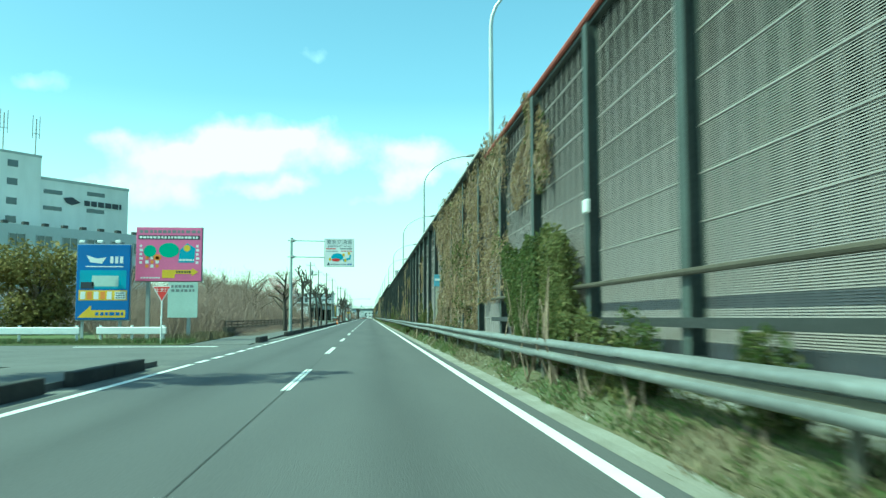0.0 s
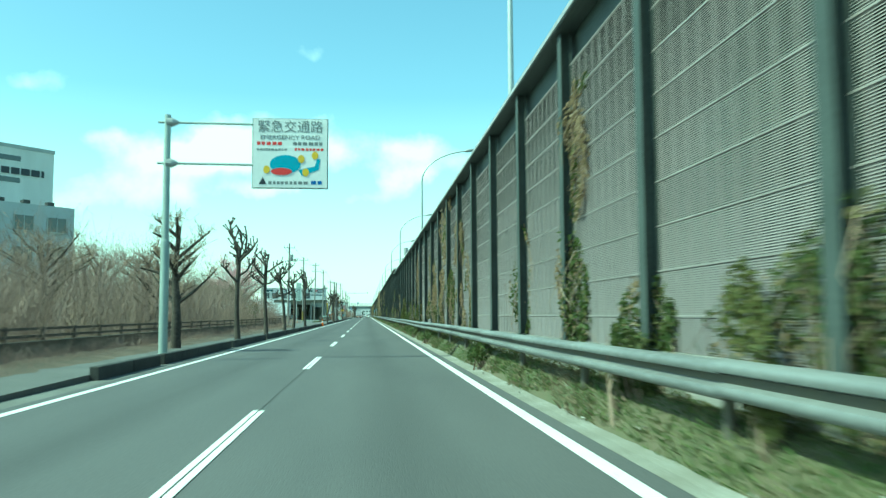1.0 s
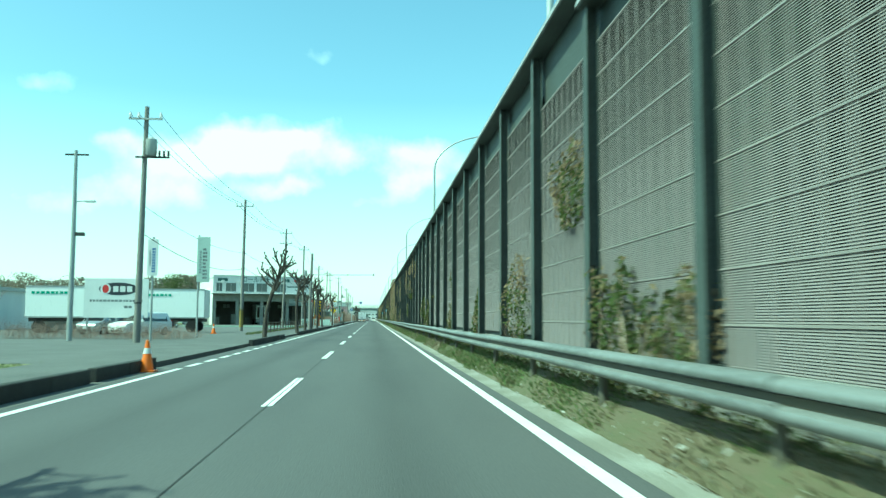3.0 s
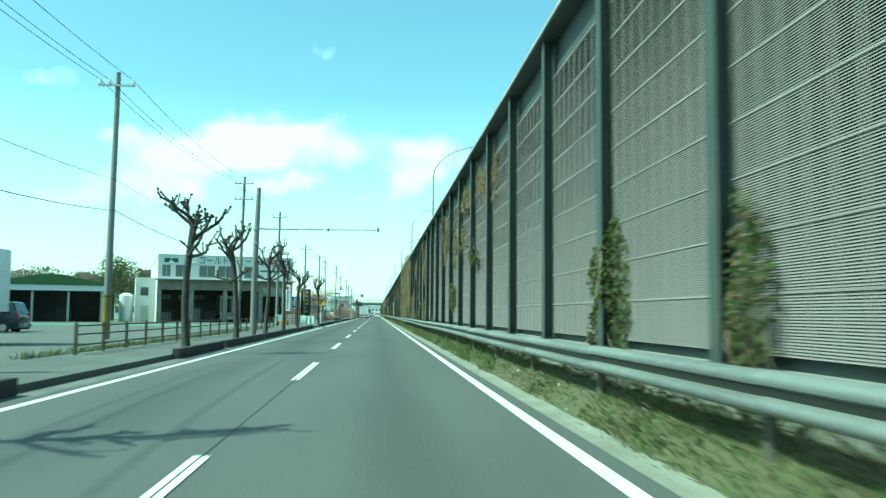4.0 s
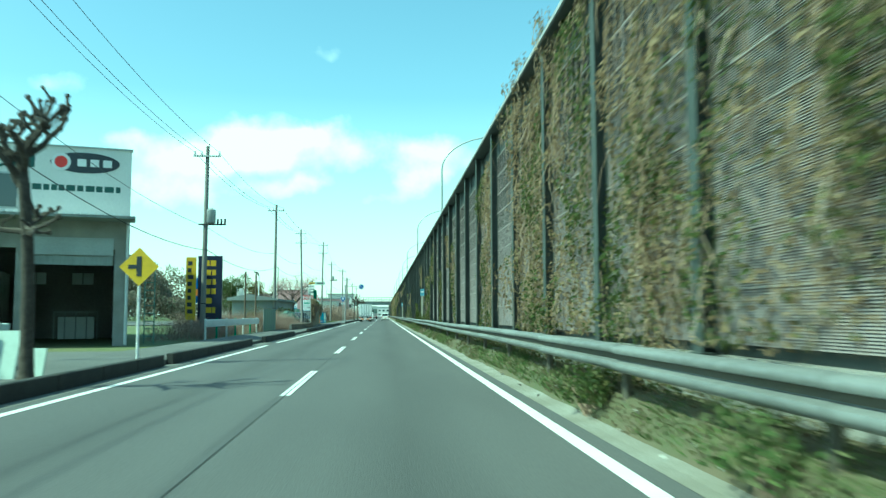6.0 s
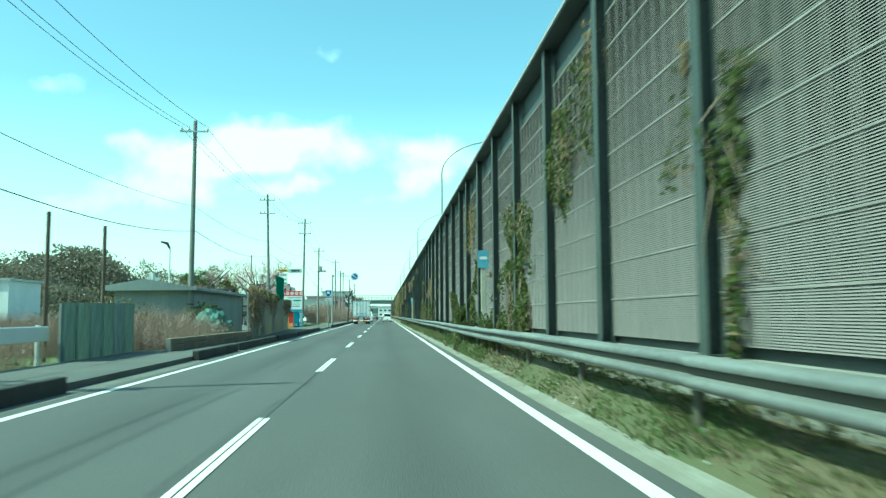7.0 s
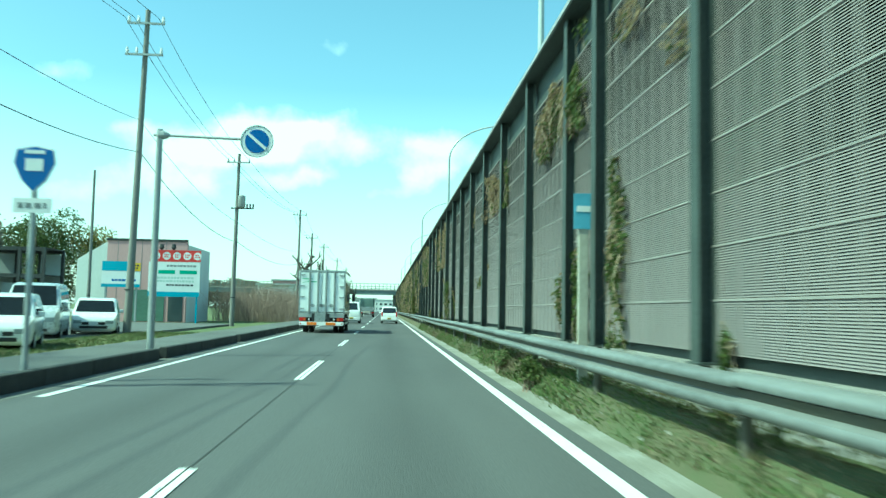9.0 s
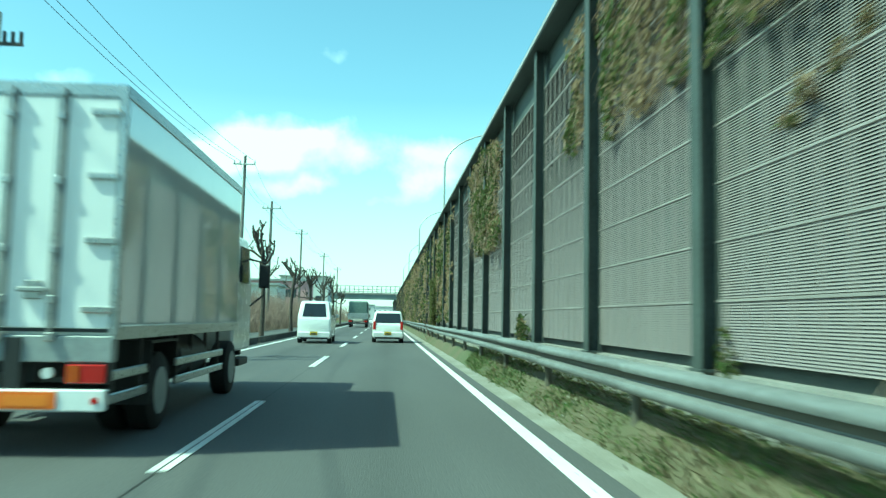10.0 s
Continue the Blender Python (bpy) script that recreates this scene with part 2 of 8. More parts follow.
WHITE_WALL = material("white_wall_paint", (0.72, 0.72, 0.7), 0.8, fine=20, vary=0.1, bump=0.12, coarse=0.5, stain=0.15, stretch=(1, 1, 0.3))
BOARD_WHITE = material("white_sign_board", (0.75, 0.76, 0.76), 0.5, fine=10, vary=0.06, bump=0.03, coarse=1.0, stain=0.1)
STEMS = island_material("dry_stems", ((0.23, 0.165, 0.125), (0.34, 0.26, 0.2), (0.17, 0.12, 0.09), (0.42, 0.34, 0.26)), 0.9)
IVY_DRY = island_material("dry_climber", ((0.3, 0.222, 0.135), (0.2, 0.145, 0.088), (0.39, 0.305, 0.205), (0.235, 0.182, 0.095)), 0.85, 0.35)
IVY_GREEN = island_material("green_climber", ((0.06, 0.09, 0.025), (0.12, 0.145, 0.045), (0.045, 0.065, 0.022), (0.2, 0.19, 0.075)), 0.55, 0.4)
GRASS = island_material("verge_grass", ((0.125, 0.185, 0.058), (0.09, 0.13, 0.045), (0.21, 0.19, 0.11), (0.16, 0.205, 0.075)), 0.8, 0.3)
GRASS_DRY = island_material("dry_verge_grass", ((0.28, 0.225, 0.15), (0.2, 0.16, 0.105), (0.12, 0.12, 0.065), (0.34, 0.285, 0.195)), 0.85, 0.3)
WEEDS = island_material("verge_weeds", ((0.06, 0.085, 0.03), (0.1, 0.115, 0.045), (0.16, 0.13, 0.075), (0.05, 0.065, 0.025)), 0.8, 0.25)
EVERGREEN = island_material("evergreen_leaves", ((0.045, 0.07, 0.025), (0.08, 0.11, 0.035), (0.13, 0.14, 0.05), (0.035, 0.05, 0.02)), 0.6, 0.25)


# ---- building blocks ----
def ref(name, loc=(0, 0, 0), rz=0.0, label="", category="", group="", kind=""):
    """A thing: an empty at its base that will carry its parts."""
    ob = new(name)
    ob.matrix_basis = pose(*loc, 0, 0, rz)
    ob.empty_display_size = 0.3
    return tagged(ob, label, category, group, kind)


def part(name, bm, mat, parent=None, label="", smooth=False, bevel=0.0, kind=""):
    if bevel:
        bmesh.ops.bevel(bm, geom=list(bm.edges), offset=bevel, segments=1, affect="EDGES", profile=0.5)
    me = bpy.data.meshes.new(name)
    bm.to_mesh(me)
    bm.free()
    if smooth:
        me.shade_smooth()
        me.set_sharp_from_angle(angle=radians(40))
    me.materials.append(mat)
    ob = new(name, me)
    if parent:
        ob.parent = parent
    return tagged(ob, label, kind=kind)


def box(x0, x1, y0, y1, z0, z1, bm=None):
    bm = bm or bmesh.new()
    v = [bm.verts.new((x, y, z)) for z in (z0, z1) for y in (y0, y1) for x in (x0, x1)]
    for f in ((0, 2, 3, 1), (4, 5, 7, 6), (0, 1, 5, 4), (2, 6, 7, 3), (0, 4, 6, 2), (1, 3, 7, 5)):
        bm.faces.new([v[i] for i in f])
    return bm


def tube(points, radii, n=8, bm=None, cap=True):
    """A round bar through points with a radius at each."""
    bm = bm or bmesh.new()
    pts = [Vector(p) for p in points]
    if not hasattr(radii, "__len__"):
        radii = [radii] * len(pts)
    rings, side = [], None
    for i, p in enumerate(pts):
        d = (pts[min(i + 1, len(pts) - 1)] - pts[max(i - 1, 0)]).normalized()
        if side is None:
            side = d.orthogonal().normalized()
        side = (side - d * side.dot(d)).normalized()
        up = d.cross(side)
        rings.append([bm.verts.new(p + radii[i] * (math.cos(a) * side + math.sin(a) * up)) for a in (2 * math.pi * k / n for k in range(n))])
    for a, b in zip(rings, rings[1:]):
        for k in range(n):
            bm.faces.new((a[k], a[(k + 1) % n], b[(k + 1) % n], b[k]))
    if cap:
        bm.faces.new(rings[0][::-1])
        bm.faces.new(rings[-1])
    return bm


def sheet(profile, y0, y1, step=None, bm=None):
    """A strip along the road with the cross-section profile of (x, z)."""
    bm = bm or bmesh.new()
    n = max(1, round((y1 - y0) / step)) if step else 1
    rows = [[bm.verts.new((x, y0 + (y1 - y0) * i / n, z)) for x, z in profile] for i in range(n + 1)]
    for a, b in zip(rows, rows[1:]):
        for k in range(len(profile) - 1):
            bm.faces.new((a[k], a[k + 1], b[k + 1], b[k]))
    return bm


def prism(outline, y0, y1, bm=None):
    """A closed outline of (x, z), counter-clockwise seen from the front, carried from y0 to y1."""
    bm = bm or bmesh.new()
    a = [bm.verts.new((x, y0, z)) for x, z in outline]
    b = [bm.verts.new((x, y1, z)) for x, z in outline]
    for k in range(len(outline)):
        j = (k + 1) % len(outline)
        bm.faces.new((a[k], b[k], b[j], a[j]))
    bm.faces.new(a)
    bm.faces.new(b[::-1])
    bmesh.ops.recalc_face_normals(bm, faces=bm.faces)
    return bm


def disc(center, axis, r, depth, n=24, bm=None):
    c, a = Vector(center), Vector(axis).normalized()
    return tube((c - a * depth / 2, c + a * depth / 2), r, n, bm)


def loose(name, verts, faces, mat, parent=None, label="", kind="stuff"):
    """Very many loose pieces as one mesh."""
    me = bpy.data.meshes.new(name)
    me.from_pydata(verts, [], faces)
    me.materials.append(mat)
    ob = new(name, me)
    if parent:
        ob.parent = parent
    return tagged(ob, label, kind=kind)


def leaf_quads(centers, size, rng, flat=None, droop=0.0):
    """Small folded leaves, two triangles each, at the centres."""
    n = len(centers)
    nrm = rng.normal(size=(n, 3))
    if flat is not None:
        nrm = nrm * 0.55 + np.array(flat)
    nrm /= np.linalg.norm(nrm, axis=1)[:, None]
    t = np.cross(nrm, rng.normal(size=(n, 3)))
    t /= np.linalg.norm(t, axis=1)[:, None]
    b = np.cross(nrm, t)
    s = size * rng.uniform(0.6, 1.4, n)[:, None]
    quad = np.stack([centers - t * s, centers - b * s * 0.55 + nrm * s * 0.2, centers + t * s, centers + b * s * 0.55 + nrm * s * 0.2], 1)
    quad[:, 2, 2] -= droop * s[:, 0]
    return quad.reshape(-1, 3), np.arange(4 * n).reshape(n, 4)


def stem_mesh(bases, tips, r, rng, bend=0.12, segs=2):
    """Thin three-sided stems from bases to tips, a little bent."""
    n = len(bases)
    mids = (bases + tips) / 2 + rng.normal(size=(n, 3)) * bend * np.linalg.norm(tips - bases, axis=1)[:, None]
    ang = rng.uniform(0, 6.28, n)
    vs = []
    for c, k in ((bases, 1.0), (mids, 0.75), (tips, 0.25)):
        for j in range(3):
            a = ang + j * 2.094
            vs.append(c + (r * k)[:, None] * np.stack([np.cos(a), np.sin(a), np.zeros(n)], 1))
    v = np.stack(vs, 1).reshape(-1, 3)
    f = []
    for s in (0, 3):
        for j in range(3):
            f.append(np.stack([np.arange(n) * 9 + s + j, np.arange(n) * 9 + s + (j + 1) % 3, np.arange(n) * 9 + s + 3 + (j + 1) % 3, np.arange(n) * 9 + s + 3 + j], 1))
    return v, np.concatenate(f)


def label_text(name, body, size, parent, m, mat, depth=0.004, width=None, align="CENTER"):
    """Lettering in the built-in font, as a mesh."""
    cu = bpy.data.curves.new(name, "FONT")
    cu.body, cu.size, cu.extrude, cu.align_x, cu.align_y, cu.resolution_u = body, size, depth, align, "CENTER", 2
    tmp = bpy.data.objects.new(name, cu)
    scene.collection.objects.link(tmp)
    me = bpy.data.meshes.new_from_object(tmp.evaluated_get(bpy.context.evaluated_depsgraph_get()))
    bpy.data.objects.remove(tmp)
    bpy.data.curves.remove(cu)
    me.name = name
    me.materials.clear()
    me.materials.append(mat)
    if width:
        xs = [v.co.x for v in me.vertices]
        k = width / max(max(xs) - min(xs), 0.01)
        for v in me.vertices:
            v.co.x *= k
    ob = new(name, me)
    ob.parent = parent
    ob.matrix_basis = m
    return ob


def bars(name, rows, x0, x1, z0, z1, y, parent, mat, seed=0, gap=0.25):
    """Writing too small to read: short plain bars in rows."""
    rng = random.Random(seed)
    bm = bmesh.new()
    h = (z1 - z0) / rows
    for r in range(rows):
        x = x0
        zc = z1 - (r + 0.5) * h
        while x < x1 - 0.3 * h:
            w = min(h * rng.uniform(0.5, 0.9), x1 - x)
            box(x, x + w, y - 0.004, y, zc - h * 0.3, zc + h * 0.3, bm)
            x += w + h * gap * rng.uniform(0.7, 1.4)
    return part(name, bm, mat, parent, kind="stuff")


# ---- ground and road ----
rng = np.random.default_rng(7)
Y0, Y1 = -60.0, 900.0
VERGE_X, VERGE_Z = (2.4, 2.46, 2.54, 2.64, 2.76, 2.98), (-0.03, 0.05, 0.15, 0.27, 0.36, 0.4)      # cross-section of the verge
bm = bmesh.new()
ring = [(-2500, -1500), (2500, -1500), (2500, 3500), (-2500, 3500)]
bm.faces.new([bm.verts.new((x, y, -0.06)) for x, y in ring])
tagged(part("ground", bm, FIELD), "rough dry grassland reaching to the horizon", "ground", kind="structure")
tagged(part("road", sheet([(-5.0, 0.0), (-3.0, 0.03), (-1.3, 0.04), (0.5, 0.03), (2.2, 0.0)], Y0, Y1, 40), ASPHALT),
       "grey asphalt road with two lanes", "road", kind="structure")
for i, v in enumerate(bpy.data.objects["road"].data.vertices):
    v.co.z = 0.0
tagged(part("side_road", box(-60, -4.95, 20.5, 35.5, -0.1, -0.002), ASPHALT_OLD), "pale worn asphalt side street", "road", kind="structure")
tagged(part("gutter", sheet([(2.15, 0.004), (2.3, 0.004), (2.5, 0.03), (2.54, -0.05)], Y0, Y1, 20), GUTTER), "pale stained concrete gutter at the foot of the verge", "gutter", kind="structure")
bm = sheet(list(zip(VERGE_X, VERGE_Z)), Y0, Y1, 0.6)
for v in bm.verts:
    if v.co.x > 2.42:
        v.co.z += 0.05 * noise.noise(Vector((v.co.x * 2, v.co.y * 0.7, 0)))
    else:
        v.co.x += 0.08 * noise.noise(Vector((5, v.co.y * 0.6, 0)))
tagged(part("verge", bm, VERGE_TURF, smooth=True), "raised earth verge below the guard rail", "verge", kind="structure")
# pavement on the other side, with the lots behind it
bm = box(-7.6, -5.1, 35.5, 51.0, -0.1, 0.12)
for v in bm.verts:
    if v.co.y < 36 and v.co.z > 0:
        v.co.z = 0.01
tagged(part("pavement_ramp", bm, ASPHALT_OLD), "worn asphalt pavement sloping down to the side street", "pavement", kind="structure")
tagged(part("pavement", box(-7.6, -5.1, 51.0, Y1, -0.1, 0.12), ASPHALT_OLD), "worn pale asphalt pavement beside the road", "pavement", kind="structure")
tagged(part("pavement_near", box(-7.6, -5.1, Y0, 20.5, -0.1, 0.12), ASPHALT_OLD), "worn pale asphalt pavement before the side street", "pavement", kind="structure")
for y0, y1 in ((Y0, 20.5), (37.0, 127.5), (142.0, Y1)):
    tagged(part("edge_strip", sheet([(-5.12, 0.003), (-4.66, 0.003)], y0, y1, 40), EDGE_STRIP), "worn concrete channel along the kerb", "gutter", kind="structure")
tagged(part("lot_grass", box(-9.2, -7.6, 112.0, 118.0, -0.1, 0.1), FIELD), "short grass beside the pavement", "grass", kind="structure")
tagged(part("car_park", box(-70, -7.6, 118.0, 238.0, -0.1, 0.06), ASPHALT_OLD), "open asphalt lorry yard", "car park", kind="structure")
GREEN_FLOOR = material("green_painted_floor", (0.16, 0.27, 0.17), 0.6, fine=20, vary=0.15, bump=0.1, coarse=0.5, stain=0.25)
tagged(part("yard_apron", box(-34, -9.3, 212.0, 221.0, 0.06, 0.075), GREEN_FLOOR), "green painted yard in front of the depot", "yard", kind="structure")
tagged(part("sales_lot", box(-60, -10.2, 312.0, 372.0, -0.1, 0.06), ASPHALT_OLD), "asphalt lot with parked cars", "car park", kind="structure")

tagged(part("expressway", box(3.3, 26.0, Y0, Y1, -0.1, 0.03), ASPHALT_OLD), "asphalt carriageway hidden behind the barrier", "road", kind="structure")

# painted lines
seam = part("seam", sheet([(-1.332, 0.004), (-1.316, 0.004)], Y0, 480, 40), SEAM)
tagged(seam, "dark bitumen seam between the two lanes", "seam", kind="structure")
bm = box(-0.075, -0.011, 0, 5.25, 0.003, 0.009)
box(0.007, 0.075, 0.03, 5.22, 0.003, 0.009, bm)
me_ob = part("lane_dash", bm, PAINT)
tagged(me_ob, "white painted lane dash, a little worn", "road marking", "dashes of the lane line", "structure")
me_ob.matrix_basis = pose(-1.322, 13.444 - 13.151, 0)
for k in range(1, 42):
    copy_thing(me_ob, pose(-1.322, 13.444 + 13.151 * (k - 1), 0))
tagged(part("edge_line_right", sheet([(1.80, 0.005), (1.955, 0.005)], Y0, Y1, 40), PAINT), "solid white edge line", "road marking", kind="structure")
tagged(part("edge_line_left", sheet([(-4.46, 0.005), (-4.31, 0.005)], 37.0, 127.0, 30), PAINT), "solid white edge line", "road marking", kind="structure")
for y0, y1 in ((Y0, 21.0), (146.0, 212.0), (218.0, 244.0), (247.0, 311.0), (326.0, Y1)):
    tagged(part("edge_line_left", sheet([(-4.46, 0.005), (-4.31, 0.005)], y0, y1, 30), PAINT), "solid white edge line", "road marking", kind="structure")
bm_me = part("edge_dash", box(-0.08, 0.08, -0.5, 0.9, 0.003, 0.007), PAINT)
tagged(bm_me, "short white dash across a side entrance", "road marking", "dashes across the entrances", "structure")
bm_me.matrix_basis = pose(-4.385, 22.2, 0)
for y in [24.4 + 2.2 * k for k in range(6)] + [128.4 + 2.2 * k for k in range(8)] + [312.4 + 2.2 * k for k in range(6)]:
    copy_thing(bm_me, pose(-4.385, y, 0))
tagged(part("stop_line", box(-11.5, -6.0, 33.2, 33.6, 0.0, 0.006), PAINT), "white stop line of the side street", "road marking", kind="structure")

# ---- noise barrier ----
ROW = 0.55
# first post of a stretch and the number of bays to the next stretch
anchors = [(-49.0, 16), (7.12, 1), (10.4, 7), (35.4, 1), (39.2, 3), (49.5, 4), (63.3, 2), (70.5, 2), (78.45, 4), (92.4, 3), (103.0, 4), (117.6, 7), (142.75, 4), (156.4, 8), (184.4, 7), (208.6, 13),
           (252.6, 6), (273.2, 1), (275.7, 3), (286.3, 11), (325.25, 1), (327.0, 8), (355.3, 12), (398.5, 62), (615.0, 0)]
posts = []
for (a, n), (b, _) in zip(anchors, anchors[1:]):
    posts += [a + (b - a) * i / n for i in range(n)]
barrier = ref("noise_barrier", (0, 0, 0), 0, "tall grey louvred metal noise barrier on steel posts, partly overgrown", "noise barrier", kind="structure")
part("footing", box(2.95, 3.30, Y0, 620, -0.1, 0.82), CONCRETE, barrier, "stained concrete footing")
SECTIONS = ((Y0, 20.0, 5.15, 10, 0.735, 0.44), (20.0, 117.7, 5.40, 9, 0.715, 0.461), (117.7, 620.0, 5.86, 9, 0.918, 0.4714))      # from, to, height, rows of panels, lowest edge, row height


def section(y):
    return next(q for q in SECTIONS if q[0] <= y < q[1])


for y0, y1, top, rows, base, high in SECTIONS:
    part("backing", box(3.07, 3.17, y0, y1, 0.78, top - 0.05), POST, barrier)
    if y0 < 0:
        part("coping", box(2.92, 3.17, y0, y1, top - 0.07, top), POST, barrier)
        part("top_rail", tube([(2.89, y, top + 0.025) for y in (y0, -20, y1)], 0.042, 8), RED_RAIL, barrier, "faded red rail along the top")
        continue
    bm = box(2.757, 3.18, y0, y1, top - 0.05, top)
    box(2.744, 2.757, y0, y1, top - 0.05, top + 0.02, bm)
    part("coping", bm, COPING, barrier, "pale overhanging metal coping")
    # added sheet in the dark post colour, standing in for shade below the coping
    part("soffit", box(2.77, 3.06, y0, y1, top - 0.075, top - 0.054), POST, barrier, "dark sheet painting in the shade under the coping")
for k, (y0, y1, top, rows, base, high) in enumerate(SECTIONS):
    bm = box(2.843, 2.858, -0.105, 0.105, 0.82, top - 0.08)
    box(2.858, 2.99, -0.01, 0.01, 0.82, top - 0.08, bm)
    box(2.99, 3.004, -0.105, 0.105, 0.82, top - 0.08, bm)
    box(2.82, 3.03, -0.14, 0.14, 0.82, 0.84, bm)                     # base plate
    post0 = None
    for y in posts:
        if not y0 <= y < y1:
            continue
        if post0 is None:
            p = post0 = part("post", bm, POST, barrier, "grey-green H-section steel post")
        else:
            p = new("post", post0.data)
        p.parent, p.matrix_basis = barrier, pose(0, y, 0)
# a louvred panel, shared by all bays: sloping slats over open dark slots, stiffened by upright ribs
N_RIB, PL, N_UP = 20, 3.4, 10
pv, pf, slots = [], [], []


def strip(points, slot):
    """Faces along the panel through a cross-section of (x, z)."""
    i = len(pv)
    for x, z in points:
        pv.extend([(x, 0, z), (x, PL, z)])
    for k in range(len(points) - 1):
        pf.append((i + 2 * k, i + 2 * k + 1, i + 2 * k + 3, i + 2 * k + 2))
        slots.append(slot)


RIB = (ROW - 0.036) / N_RIB
for k in range(N_RIB):
    z0, z1 = 0.004 + RIB * k, 0.004 + RIB * (k + 1)
    lip = z0 + 0.06 * RIB
    strip([(0.0125, z0), (0.026, z0), (0.026, lip + 0.004), (0.0, lip)], 2)      # open slot, and the underside of the slat with its shade put into the colour
    strip([(0.0, lip), (0.0125, z1)], 0)
strip([(0.02, ROW - 0.034), (-0.006, ROW - 0.026), (-0.006, ROW - 0.006), (0.02, ROW + 0.004)], 1)      # flange along the upper edge
for k in range(N_UP):
    i, y = len(pv), (k + 0.5) * PL / N_UP
    pv += [(x, y + d, z) for z in (0.0, ROW - 0.03) for x, d in ((0.02, -0.016), (-0.001, -0.011), (-0.001, 0.011), (0.02, 0.016))]
    pf += [(i + q, i + q + 1, i + q + 5, i + q + 4)[::-1] for q in range(3)]
    slots += [0, 0, 0]
panel_me = bpy.data.meshes.new("panel")
panel_me.from_pydata(pv, [], pf)
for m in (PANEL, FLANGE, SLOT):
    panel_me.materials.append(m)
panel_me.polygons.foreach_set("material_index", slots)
streaked_me = panel_me.copy()
streaked_me.materials[0] = PANEL_STREAKED
wear = random.Random(17)
joined_v, joined_f, joined_s = [], [], []
pvn, npv = np.array(pv, float), len(pv)
made = 0
for a, b in zip(posts, posts[1:]):
    _, _, _, rows, base, high = section(a)
    for r in range(rows):
        m, k = (2.995, a + 0.04, base + high * r), high / ROW
        dirty = wear.random() < (0.75 if a < 20 else 0.6) * min(1.0, max(0.0, (r - rows * 0.3) / (rows * 0.35)))
        if 14.0 < a < 130.0 and made < 297:
            made += 1
            p = new("panel", streaked_me if dirty else panel_me)
            p.parent, p.matrix_basis = barrier, pose(*m) @ Matrix.Diagonal((1, (b - a - 0.08) / PL, k, 1))
        else:
            o = len(joined_v) * npv
            joined_v.append(pvn * (1, (b - a - 0.08) / PL, k) + m)
            joined_f += [tuple(o + q for q in f) for f in pf]
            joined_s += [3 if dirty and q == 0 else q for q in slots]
far_panels = loose("panels", np.concatenate(joined_v).tolist(), joined_f, PANEL, barrier)
far_panels.data.materials.append(FLANGE)
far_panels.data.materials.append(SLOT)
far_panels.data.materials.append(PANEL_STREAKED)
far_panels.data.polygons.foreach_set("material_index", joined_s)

part("low_rail", tube([(2.79, Y0, 1.58), (2.79, 18.4, 1.58)], 0.032, 8), material("rusty_pipe", (0.085, 0.07, 0.05), 0.8, fine=20, vary=0.4, bump=0.3), barrier, "rusty brown pipe rail")
part("low_rail", box(2.78, 2.83, Y0, 18.4, 1.09, 1.18), DARK_STEEL, barrier)
part("plate", box(2.828, 2.841, 193.97, 194.47, 1.83, 1.93), BOARD_WHITE, barrier, "small white plate fixed to a post")
part("junction_box", box(2.77, 2.84, 10.2, 10.36, 2.52, 2.7), BOARD_WHITE, barrier, "small pale junction box", bevel=0.015)

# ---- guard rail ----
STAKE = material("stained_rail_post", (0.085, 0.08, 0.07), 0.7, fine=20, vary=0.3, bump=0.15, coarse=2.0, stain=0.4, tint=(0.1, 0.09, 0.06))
W = [(0.0, 0.0), (0.015, 0.012), (0.052, 0.035), (0.064, 0.07), (0.066, 0.1), (0.058, 0.128), (0.03, 0.148), (0.004, 0.162), (0.0, 0.2), (0.004, 0.24), (0.04, 0.252), (0.058, 0.262), (0.065, 0.285), (0.066, 0.315), (0.056, 0.345), (0.02, 0.37), (0.0, 0.38)]
rail = ref("guard_rail", (0, 0, 0), 0, "weathered galvanised W-beam guard rail on steel posts along the verge", "guard rail", kind="structure")
# dark strip in the groove: shade of the upper ridge put into its colour
part("web", box(2.514, 2.529, Y0, 560, 0.708, 0.764), STAKE, rail, "dark strip painting in the shade of the groove")
beam0 = None
for k in range(int((560 - Y0) / 4.0)):
    y = Y0 + 4.0 * k
    if beam0 is None:
        prof = [(2.53 - x * 1.3, 0.585 + z * 0.75) for x, z in W]
        bm = sheet(prof + [(x + 0.007, z) for x, z in reversed(prof)] + prof[:1], 0, 4.06)
        bmesh.ops.remove_doubles(bm, verts=bm.verts, dist=0.0005)
        bmesh.ops.recalc_face_normals(bm, faces=bm.faces)
        beam0 = part("beam", bm, GALV, rail, smooth=True)
        bm = tube([(2.67, 0, -0.1), (2.67, 0, 0.8)], 0.05, 10)
        box(2.53, 2.65, -0.045, 0.045, 0.64, 0.8, bm)
        stake0 = part("stake", bm, STAKE, rail, smooth=True)
        beam0.matrix_basis = stake0.matrix_basis = pose(0, y, 0)
        stake0.matrix_basis = pose(0, y + 0.3, 0)
        continue
    for src, m in ((beam0, pose(0.006 * math.sin(k * 1.7), y, 0.012 * math.sin(k * 0.9))), (stake0, pose(0, y + 0.3, 0))):
        o = new(src.name.split(".")[0], src.data)
        o.parent, o.matrix_basis = rail, m

